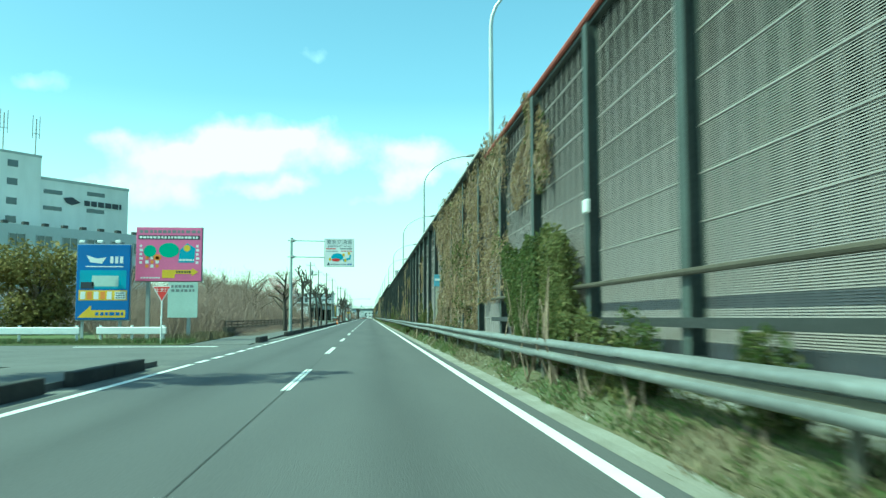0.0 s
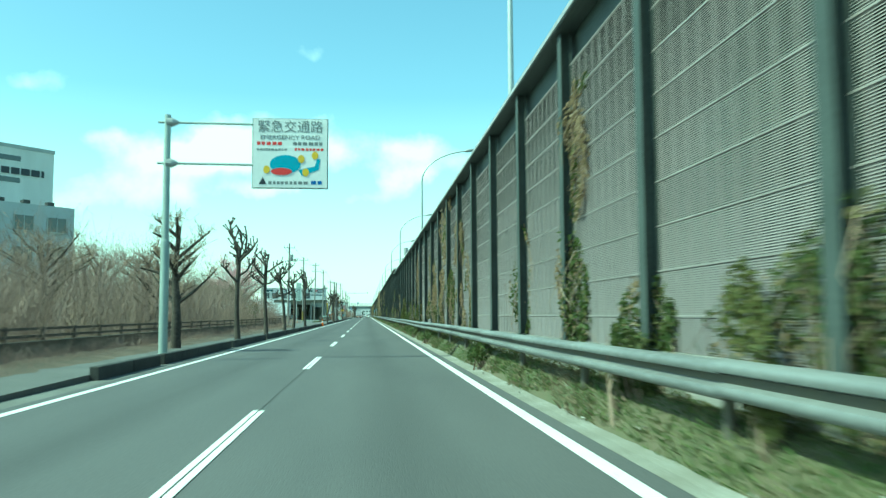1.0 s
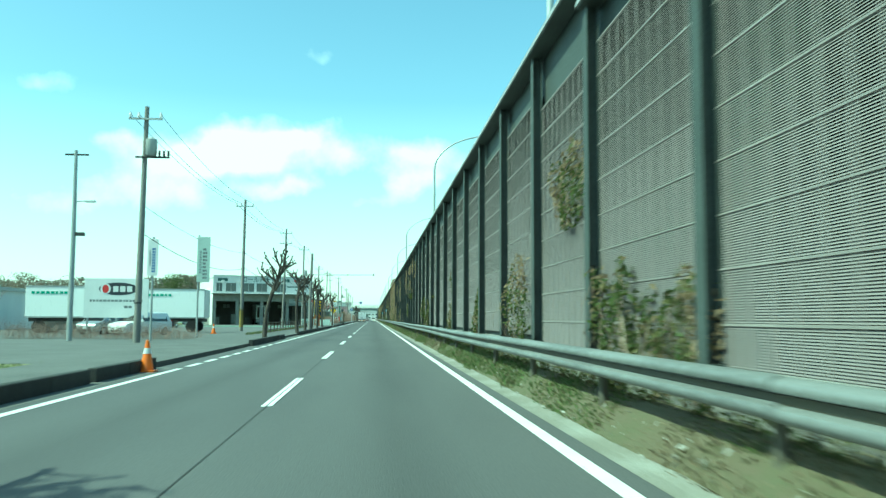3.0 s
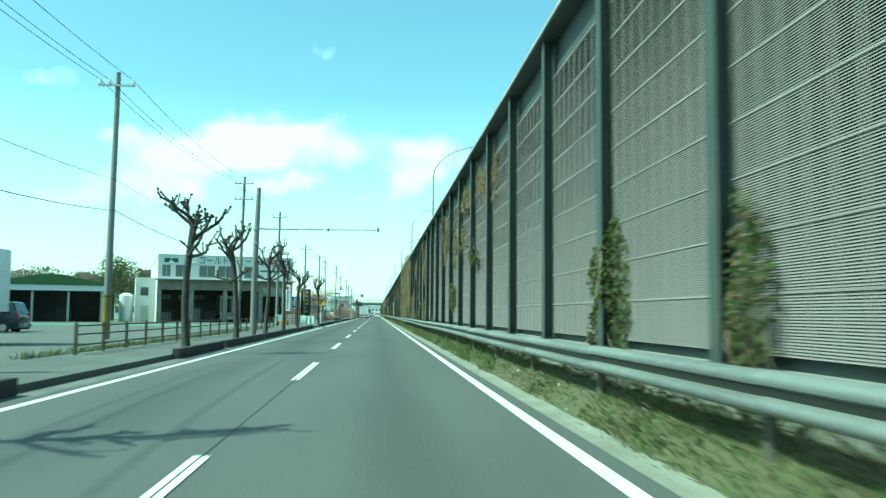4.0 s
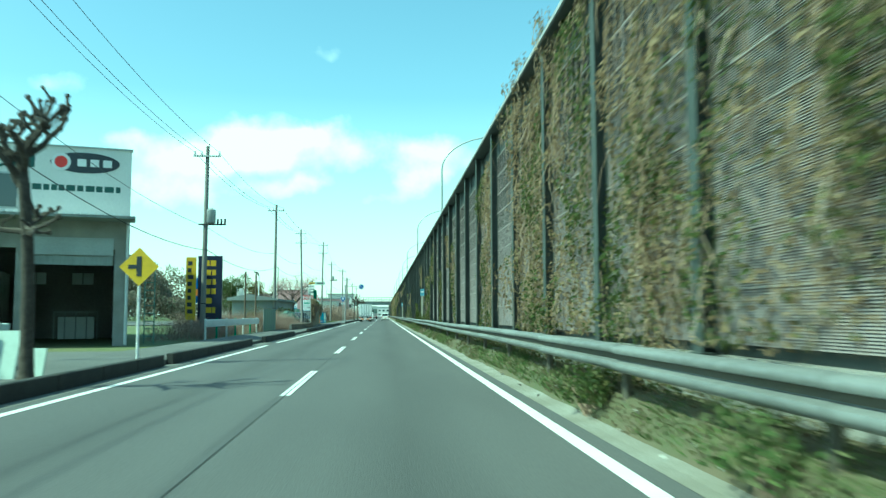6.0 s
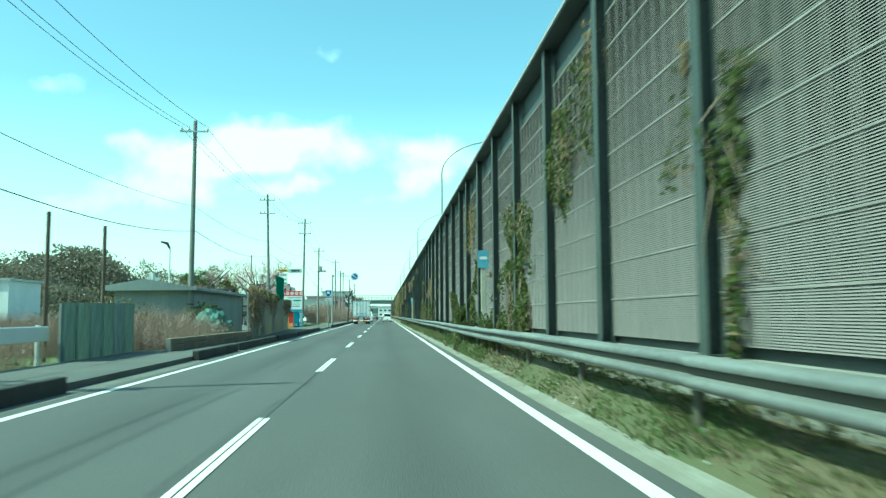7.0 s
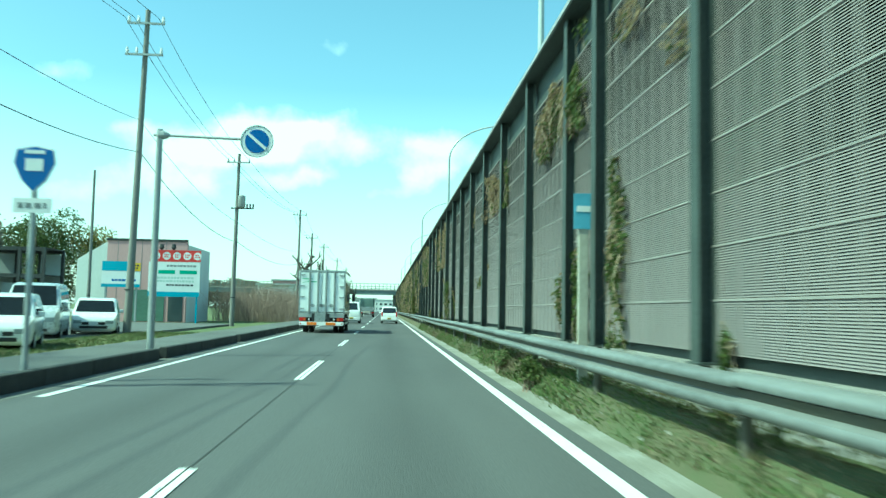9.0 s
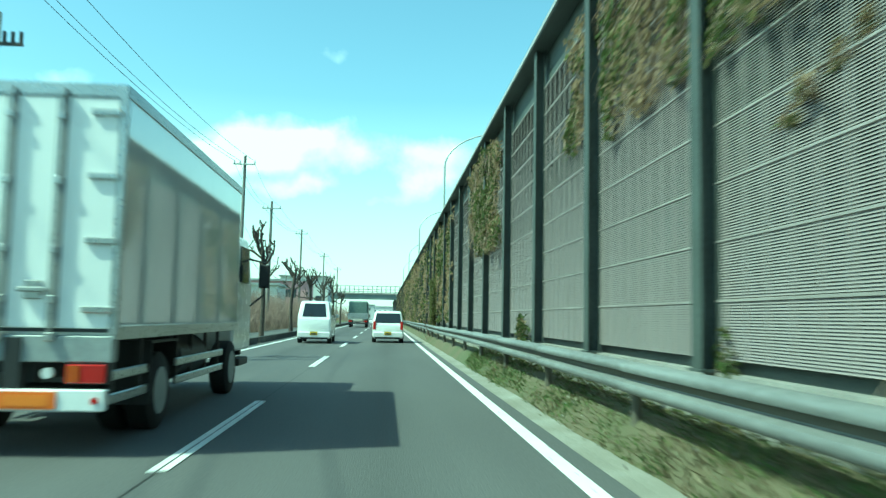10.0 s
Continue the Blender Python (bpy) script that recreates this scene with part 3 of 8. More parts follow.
# ---- kerb blocks ----
kerb = ref("kerb", (0, 0, 0), 0, "row of dark weathered concrete kerb blocks", "kerb", kind="structure")
kb = part("kerb_block", box(-0.09, 0.09, 0, 1.96, -0.05, 0.26), KERB, kerb, bevel=0.015)
first = True
for y0, y1 in ((-30, 13.2), (14.4, 18.8), (37.8, 40.9), (50.3, 54.9), (55.3, 65.3), (65.8, 75.6), (76.3, 85.5), (86.0, 95.7), (96.2, 105.3), (105.8, 114.8), (115.4, 122.6), (122.9, 127.1),
               (142.6, 151.7), (152.2, 155.3), (164.8, 171.1), (171.6, 180.9), (181.5, 190.4), (190.9, 200.3), (200.8, 210.0), (218.8, 231.2), (232.0, 244.0), (247.5, 259.1), (268.3, 274.2), (274.6, 284.3),
               (285.1, 293.8), (294.3, 303.7), (304.2, 309.8), (325.4, 333.8), (334.4, 343.6), (344.2, 353.8), (354.3, 364.0), (364.5, 374.0), (374.5, 384.0), (384.5, 470.0)):
    n = max(1, round((y1 - y0) / 2.0))
    for i in range(n):
        o = kb if first else new("kerb_block", kb.data)
        first = False
        o.parent, o.matrix_basis = kerb, pose(-5.02, y0 + i * (y1 - y0) / n, 0) @ Matrix.Diagonal((1, (y1 - y0) / n / 2.0, 1, 1))

# ---- street furniture ----
YELLOW_PLATE = material("yellow_plate", (0.6, 0.45, 0.06), 0.5, fine=20, vary=0.1, bump=0.0)
DULL_YELLOW = material("faded_yellow_sleeve", (0.3, 0.23, 0.06), 0.7, fine=20, vary=0.3, bump=0.1, coarse=1.5, stain=0.4)


def expressway_lamp(y):
    ob = ref("street_lamp", (3.65, y, 0), 0, "tall pale steel lamp post with a curved arm behind the barrier", "street lamp", "lamps along the expressway")
    pts = [(0, 0, 0), (0, 0, 5.3), (0, 0, 10.0)] + [(3.4 * (1 - math.cos(a)), 0, 10.0 + 2.1 * math.sin(a)) for a in (0.15, 0.3, 0.5, 0.7, 0.9, 1.1, 1.3, 1.45)]
    part("pole", tube(pts, [0.105, 0.088, 0.066, 0.06, 0.055, 0.05, 0.047, 0.044, 0.043, 0.043, 0.043], 10), LAMP_STEEL, ob, smooth=True)
    bm = tube([(2.85, 0, 12.06), (3.02, 0, 12.1), (3.4, 0, 12.16), (3.6, 0, 12.16)], [0.045, 0.1, 0.11, 0.04], 8)
    part("lamp_head", bm, STEEL_GREY, ob, smooth=True)
    return ob


lamp0 = expressway_lamp(24.0)
for y in (54.5, 88.0, 123.3, 155.0, 195.0, 226.0, 261.0, 296.2, 333.3, 361.5, 396.0, 431.0, 466.0, 501.0):
    copy_thing(lamp0, pose(3.65, y, 0))


def utility_pole(x, y, top, lean=(0, 0), arms=(0.6,), drum=0.0, band=False, lab="tall grey concrete utility pole with insulators", r=0.16, mat=None):
    ob = ref("utility_pole", (x, y, 0), 0, lab, "utility pole", "utility poles along the road")
    part("pole", tube([(0, 0, -0.1), (lean[0] * 0.5, lean[1] * 0.5, top * 0.5), (lean[0], lean[1], top)], [r, r * 0.8, r * 0.6], 12), mat or POLE_CONC, ob, smooth=True)
    for d in arms:
        z = top - d
        k = z / top
        bm = box(lean[0] * k - 0.75, lean[0] * k + 0.75, lean[1] * k - 0.2, lean[1] * k - 0.12, z - 0.04, z + 0.04)
        arm = part("crossarm", bm, STEEL_GREY, ob)
        for dx in (-0.68, -0.3, 0.68):
            part("insulator", tube([(lean[0] * k + dx, lean[1] * k - 0.16, z + 0.04), (lean[0] * k + dx, lean[1] * k - 0.16, z + 0.12), (lean[0] * k + dx, lean[1] * k - 0.16, z + 0.3)], [0.05, 0.07, 0.035], 8), BOARD_WHITE, arm)
    if drum:
        z = top - drum
        part("transformer", tube([(0.38, -0.1, z), (0.38, -0.1, z + 0.06), (0.38, -0.1, z + 0.75), (0.38, -0.1, z + 0.85)], [0.2, 0.25, 0.25, 0.1], 14), STEEL_GREY, ob, "grey drum transformer", smooth=True)
        bm = box(-0.3, 1.2, -0.16, -0.08, z - 0.1, z - 0.02)
        part("bracket", bm, DARK_STEEL, ob)
        for dx in (0.75, 0.95, 1.15):
            part("fuse", tube([(dx, -0.12, z - 0.02), (dx, -0.12, z + 0.25)], 0.05, 8), DARK_STEEL, ob)
    if band:
        part("guard_sleeve", tube([(0, 0, 0.4), (0, 0, 1.9)], r * 1.04, 12), DULL_YELLOW, ob, "yellow guard sleeve", smooth=True)
    part("step_band", tube([(0, 0, 1.8), (0, 0, 1.86)], r * 1.05, 12), DARK_STEEL, ob)
    return ob


UP = [(-10.4, 145.0, 10.8), (-11.0, 178.0, 11.3), (-11.1, 211.0, 12.4), (-10.4, 231.2, 12.0), (-9.9, 258.1, 10.7), (-10.1, 289.4, 11.6), (-11.0, 325.5, 13.0), (-10.1, 348.2, 13.3), (-9.9, 369.4, 11.4), (-9.5, 404.8, 12.0), (-9.1, 415.5, 10.4), (-10.4, 452.0, 12.0), (-10.4, 490.0, 12.0), (-10.4, 530.0, 12.0)]
for i, (x, y, top) in enumerate(UP):
    utility_pole(x, y, top, lean=(0.25 if i in (2, 7) else (-0.3 if i == 6 else 0.1), 0), arms=(0.6, 1.9) if i in (2, 6, 7) else (0.6,), drum={0: 2.3, 3: 4.5, 4: 4.4, 8: 3.6}.get(i, 0.0), band=i == 1)


utility_pole(-20.4, 373.0, 10.6, arms=(), lab="thin grey utility pole behind the lot", r=0.13)


def wire(a, b, sag, r=0.016):
    a, b = Vector(a), Vector(b)
    pts = [a.lerp(b, k / 10) - Vector((0, 0, 4 * sag * (k / 10) * (1 - k / 10))) for k in range(11)]
    bm = tube(pts, r, 4, cap=False)
    return bm


WIRE = material("black_cable", (0.03, 0.03, 0.032), 0.6, fine=30, vary=0.2, bump=0.0)
chain = UP
for (xa, ya, ta), (xb, yb, tb) in zip(chain, chain[1:]):
    ob = ref("overhead_wires", (0, 0, 0), 0, "thin black power and telephone wires between two poles", "wires", "wires between the poles")
    for dx in (-0.68, -0.3, 0.68):
        part("wire", wire((xa + dx, ya, ta - 0.3), (xb + dx, yb, tb - 0.3), 0.55, 0.011), WIRE, ob)
    for dx, d, s, r in ((0.15, 4.6, 0.5, 0.011), (0.2, 5.9, 0.7, 0.017)):
        part("wire", wire((xa + dx, ya, ta - d), (xb + dx, yb, tb - d), s, r), WIRE, ob)


# ---- pollarded street trees ----
def plane_tree(seed, height=6.0, lean=0.0):
    r = random.Random(seed)
    ob = ref("street_tree", (0, 0, 0), 0, "bare pollarded plane tree with knobbly dark limbs", "tree", "pollarded trees along the pavement")
    h = height * 0.72

    def axis(t):
        return Vector((lean * t * t + 0.05 * math.sin(4 * t + seed), 0.05 * math.sin(5 * t + seed), h * t))

    part("trunk", tube([axis(t) for t in (0, 0.03, 0.15, 0.4, 0.6, 0.75, 0.88, 0.96, 1.0)], [0.165, 0.13, 0.11, 0.1, 0.097, 0.098, 0.094, 0.085, 0.055], 10), BARK, ob, smooth=True)

    def twig(bm, q, d, length, thick):
        """A crooked side shoot that ends in a knot."""
        e1 = q + d * length * 0.5 + Vector((r.uniform(-0.05, 0.05), r.uniform(-0.05, 0.05), 0.03))
        e2 = q + d * length + Vector((0, 0, length * r.uniform(0.15, 0.5)))
        tube([q, e1, e2], [thick, thick * 0.85, thick * 0.75], 5, bm)
        bmesh.ops.create_icosphere(bm, subdivisions=1, radius=thick * r.uniform(1.1, 1.4), matrix=Matrix.Translation(e1))
        bmesh.ops.create_icosphere(bm, subdivisions=1, radius=thick * r.uniform(1.2, 1.7), matrix=Matrix.Translation(e2))

    def limb(base, way, length, lift, thick, shoots):
        """A limb that leaves outwards and turns upwards in short crooked steps, cut back to knots."""
        pts, p, d = [base], base.copy(), way.normalized()
        for k in range(6):
            d = (d + Vector((r.uniform(-0.34, 0.34), r.uniform(-0.34, 0.34), lift + r.uniform(-0.2, 0.2)))).normalized()
            p = p + d * length / 6
            pts.append(p.copy())
        bm = tube(pts, [thick, thick * 0.92, thick * 0.86, thick * 0.78, thick * 0.7, thick * 0.62, thick * 0.5], 7)
        for q in pts[1:]:
            bmesh.ops.create_icosphere(bm, subdivisions=1, radius=thick * r.uniform(0.75, 1.1), matrix=Matrix.Translation(q))
        for _ in range(shoots):
            k = r.randint(2, 5)
            q = pts[k].lerp(pts[k + 1], r.random())
            side = (Vector((r.uniform(-1, 1), r.uniform(-1, 1), r.uniform(-0.2, 0.9))) + 0.5 * d).normalized()
            twig(bm, q, side, r.uniform(0.14, 0.42), thick * r.uniform(0.42, 0.6))
        part("limb", bm, BARK, ob, smooth=True)

    k = height / 5.6
    turn = seed * 1.3
    for i in range(r.randint(2, 3)):                                  # a few long low limbs
        a = turn + i * 2.5 + r.uniform(-0.4, 0.4)
        limb(axis(r.uniform(0.62, 0.74)), Vector((math.cos(a), math.sin(a), r.uniform(0.0, 0.35))), r.uniform(1.0, 1.35) * k, r.uniform(0.02, 0.14), r.uniform(0.052, 0.062), 5)
    n = r.randint(6, 8)
    for i in range(n):                                                # the open bowl on top
        a = turn + i * 6.28 / n + r.uniform(-0.35, 0.35)
        limb(axis(0.8 + 0.2 * i / (n - 1)), Vector((math.cos(a), math.sin(a), r.uniform(0.35, 0.95))), r.uniform(0.95, 1.45) * k, r.uniform(0.05, 0.26), r.uniform(0.055, 0.07), 5)
    return ob


base_trees = [plane_tree(3, 5.7), plane_tree(11, 5.5), plane_tree(23, 5.3, 0.3), plane_tree(31, 5.2, -0.15)]
spots = [(-5.75, 72.0), (-5.8, 82.5), (-5.65, 91.7), (-5.85, 101.6), (-5.7, 111.9), (-5.35, 167.3), (-5.55, 177.0), (-5.75, 188.0), (-5.9, 197.4), (-6.0, 207.6), (-5.6, 225.4),
         (-5.5, 372.0), (-5.4, 388.0), (-5.4, 400.0), (-5.4, 412.0), (-5.4, 426.0), (-5.4, 440.0), (-5.4, 456.0), (-8.2, 6.6)]
for i, (x, y) in enumerate(spots):
    m = pose(x, y, 0.1, 0, 0, (i * 97) % 360)
    if i < 4:
        base_trees[i].matrix_basis = m
    else:
        copy_thing(base_trees[(i * 3) % 4], m)

leaning = plane_tree(41, 5.0, 0.75)
leaning.matrix_basis = pose(-5.45, 150.5, 0.1)

# ---- vehicles ----
def wheel(name_parent, x, y, r, w=0.2):
    wh = part("wheel", tube([(x - w / 2, y, r), (x - w / 2 + 0.03, y, r), (x + w / 2 - 0.03, y, r), (x + w / 2, y, r)], [r * 0.9, r, r, r * 0.9], 20), RUBBER, name_parent, smooth=True)
    part("rim", tube([(x - w / 2 - 0.006, y, r), (x + w / 2 + 0.006, y, r)], r * 0.62, 14), STEEL_GREY, wh)
    return wh


HEADLAMP = glass_material("clear_headlamp", (0.32, 0.34, 0.35), 0.1)


def car(x, y, rz, length, width, height, paint, lab, hood=0.22, tail=0.03, belt=0.52, group="", lights=None, name="car", glass=0.84):
    """A small car or van, its tail at the origin and its nose ahead."""
    ob = ref(name, (x, y, 0), rz, lab, "car", group)
    L, w, h, zb = length, width / 2, height, 0.2
    zbelt = zb + (h - zb) * belt
    hood_y = L * (1 - hood)
    st = [(0.0, 0.32, zbelt * 0.93, zbelt * 0.95, 0.94), (0.06, zb, zbelt, zbelt + 0.02, 0.98), (tail * L + 0.22, zb, zbelt, h - 0.03, 1.0), (0.6, zb, zbelt, h, 1.0), (hood_y - L * 0.22, zb, zbelt, h - 0.01, 1.0),
          (hood_y - L * 0.12, zb, zbelt, h - 0.08, 1.0), (hood_y + L * 0.04, zb, zbelt * 0.99, zbelt + 0.02, 1.0), (L - 0.12, zb, zbelt * 0.86, zbelt * 0.88, 0.95), (L, 0.3, zbelt * 0.66, zbelt * 0.68, 0.86)]
    bm = bmesh.new()
    rows = []
    for sy, z0, zs, zr, k in st:
        wr = w * k * (0.82 if zr > zs + 0.1 else 0.97)
        half = [(w * k * 0.93, z0), (w * k, z0 + 0.12), (w * k, zs - 0.12), (w * k * 0.985, zs), (wr + 0.02, zr - 0.05 if zr > zs + 0.1 else zr - 0.005), (wr - 0.07, zr)]
        rows.append([bm.verts.new((px, sy, pz)) for px, pz in half] + [bm.verts.new((-px, sy, pz)) for px, pz in reversed(half)])
    for a, b in zip(rows, rows[1:]):
        for k in range(len(a)):
            bm.faces.new((a[k], a[(k + 1) % len(a)], b[(k + 1) % len(a)], b[k]))
    bm.faces.new(rows[0][::-1])
    bm.faces.new(rows[-1])
    bmesh.ops.recalc_face_normals(bm, faces=bm.faces)
    part("body", bm, paint, ob, smooth=True, bevel=0.035)
    # glass, set a little proud of the body
    ty = tail * L + 0.22
    za, zt = zbelt + 0.05, h - 0.12
    ya, yt = 0.06 + (ty - 0.06) * (za - zbelt) / (h - zbelt), 0.06 + (ty - 0.06) * (zt - zbelt) / (h - zbelt)
    bm = bmesh.new()
    v = [(-w * glass, ya - 0.02, za), (w * glass, ya - 0.02, za), (w * (glass - 0.1), yt - 0.02, zt), (-w * (glass - 0.1), yt - 0.02, zt)]
    f = [bm.verts.new(p) for p in v] + [bm.verts.new((p[0], p[1] + 0.06, p[2])) for p in v]
    for q in ((0, 1, 2, 3), (4, 7, 6, 5), (0, 4, 5, 1), (1, 5, 6, 2), (2, 6, 7, 3), (3, 7, 4, 0)):
        bm.faces.new([f[i] for i in q])
    part("rear_window", bm, GLASS, ob)
    hy = hood_y + L * 0.04
    bm = bmesh.new()
    fy0, fy1 = hy - 0.06, hood_y - L * 0.1
    v = [(-w * 0.86, fy0 + 0.03, zbelt + 0.06), (w * 0.86, fy0 + 0.03, zbelt + 0.06), (w * 0.75, fy1 + 0.05, h - 0.12), (-w * 0.75, fy1 + 0.05, h - 0.12)]
    bm.faces.new([bm.verts.new(p) for p in v])
    bmesh.ops.solidify(bm, geom=list(bm.faces), thickness=0.03)
    part("windscreen", bm, GLASS, ob)
    for s in (-1, 1):
        for a, b in ((0.42, L * 0.33), (L * 0.35, hood_y - L * 0.15)):
            bm = bmesh.new()
            wt, wb = w * 0.868, w * 0.975
            v = [(s * wb, a, zbelt + 0.05), (s * wb, b + 0.1, zbelt + 0.05), (s * wt, b, h - 0.16), (s * wt, a + 0.08, h - 0.16)]
            f = [bm.verts.new(p) for p in v] + [bm.verts.new((p[0] - s * 0.05, p[1], p[2])) for p in v]
            for q in ((0, 1, 2, 3), (4, 7, 6, 5), (0, 4, 5, 1), (1, 5, 6, 2), (2, 6, 7, 3), (3, 7, 4, 0)):
                bm.faces.new([f[i] for i in q])
            bmesh.ops.recalc_face_normals(bm, faces=bm.faces)
            part("side_window", bm, GLASS, ob)
        z0, z1 = lights or (zbelt * 0.72, zbelt + 0.1)
        part("tail_light", box(s * w * 0.86 - 0.06, s * w * 0.86 + 0.06, -0.012, 0.09, z0, z1), RED_LENS, ob, bevel=0.01)
        part("headlight", box(s * w * 0.68 - 0.14, s * w * 0.68 + 0.14, L - 0.1, L + 0.012, zbelt * 0.56, zbelt * 0.7), HEADLAMP, ob, bevel=0.01)
        part("door_mirror", box(s * (w + 0.1) - 0.08, s * (w + 0.1) + 0.08, hood_y - L * 0.1, hood_y - L * 0.1 + 0.08, zbelt + 0.02, zbelt + 0.16), paint, ob, bevel=0.02)
        for wy in (L * 0.17, L * 0.8):
            wheel(ob, s * (w - 0.09), wy, 0.29, 0.19)
    part("grille", box(-w * 0.5, w * 0.5, L - 0.05, L + 0.015, zbelt * 0.5, zbelt * 0.62), BLACK, ob, bevel=0.01)
    part("air_intake", box(-w * 0.6, w * 0.6, L - 0.03, L + 0.02, 0.3, 0.4), BLACK, ob, bevel=0.01)
    part("front_plate", box(-0.165, 0.165, L + 0.016, L + 0.026, 0.42, 0.56), BOARD_WHITE, ob)
    part("bumper", box(-w * 0.95, w * 0.95, -0.07, 0.1, 0.26, 0.5), paint, ob, bevel=0.03)
    part("valance", box(-w * 0.8, w * 0.8, -0.02, 0.1, 0.19, 0.262), BLACK, ob)
    plate = part("number_plate", box(-0.165, 0.165, -0.085, -0.071, 0.36, 0.52), YELLOW_PLATE if lights else BOARD_WHITE, ob, "number plate")
    part("plate_bar", box(-0.12, 0.12, -0.09, -0.086, 0.39, 0.45), BLACK, plate)
    part("wiper", tube([(0.0, ya - 0.05, za), (-0.22, ya + 0.0, za + 0.14)], 0.012, 5), BLACK, ob)
    part("exhaust", tube([(w * 0.5, -0.02, 0.2), (w * 0.5, 0.25, 0.2)], 0.03, 8), DARK_STEEL, ob)
    return ob


SILVER_CAR = material("silver_car_paint", (0.42, 0.44, 0.46), 0.28, metal=0.5, fine=8, vary=0.05, bump=0.0, coat=0.6)
SILVER_WHITE = material("pale_silver_car_paint", (0.62, 0.64, 0.64), 0.28, metal=0.3, fine=8, vary=0.05, bump=0.0, coat=0.6)
DARK_CAR = material("dark_blue_car_paint", (0.03, 0.04, 0.06), 0.22, metal=0.3, fine=8, vary=0.05, bump=0.0, coat=0.6)
car(0.53, 387.4, 0, 3.39, 1.475, 1.5, WHITE_CAR, "small white hatchback on the road with a yellow number plate", hood=0.2, tail=0.05, lights=(0.62, 1.0))
car(-2.7, 385.0, 0, 3.39, 1.475, 1.86, WHITE_CAR, "small white box van on the road with a yellow number plate", hood=0.06, tail=0.03, belt=0.55, lights=(0.3, 0.5), name="van", glass=0.7)

# ---- box lorry ----
BOX_WHITE = material("white_lorry_panel", (0.88, 0.89, 0.88), 0.3, fine=5, vary=0.03, bump=0.02, coarse=0.8, stain=0.06, stretch=(1, 1, 0.3), coat=0.4, tint=(0.74, 0.76, 0.74))
BOX_SIDE = material("polished_lorry_side", (0.8, 0.81, 0.81), 0.24, metal=0.4, fine=4, vary=0.05, bump=0.01, coarse=0.6, stain=0.08, tint=(0.55, 0.57, 0.57))
for link in list(BOX_SIDE.node_tree.links):
    if link.to_socket.name == "Roughness":
        BOX_SIDE.node_tree.links.remove(link)
BOX_SIDE.node_tree.nodes["Principled BSDF"].inputs["Roughness"].default_value = 0.045
STAINLESS = material("brushed_stainless", (0.55, 0.56, 0.56), 0.3, metal=0.85, fine=30, vary=0.1, bump=0.03)
ORANGE = material("orange_reflector", (0.85, 0.2, 0.02), 0.4, fine=80, vary=0.12, bump=0.1)
YELLOW_REFL = material("amber_reflector", (0.9, 0.27, 0.03), 0.4, fine=80, vary=0.12, bump=0.1)
GREEN_INK = material("green_lettering", (0.08, 0.45, 0.16), 0.5, fine=20, vary=0.1, bump=0.0)


AMBER = material("dark_amber_lens", (0.5, 0.1, 0.015), 0.2, fine=60, vary=0.15, bump=0.05)


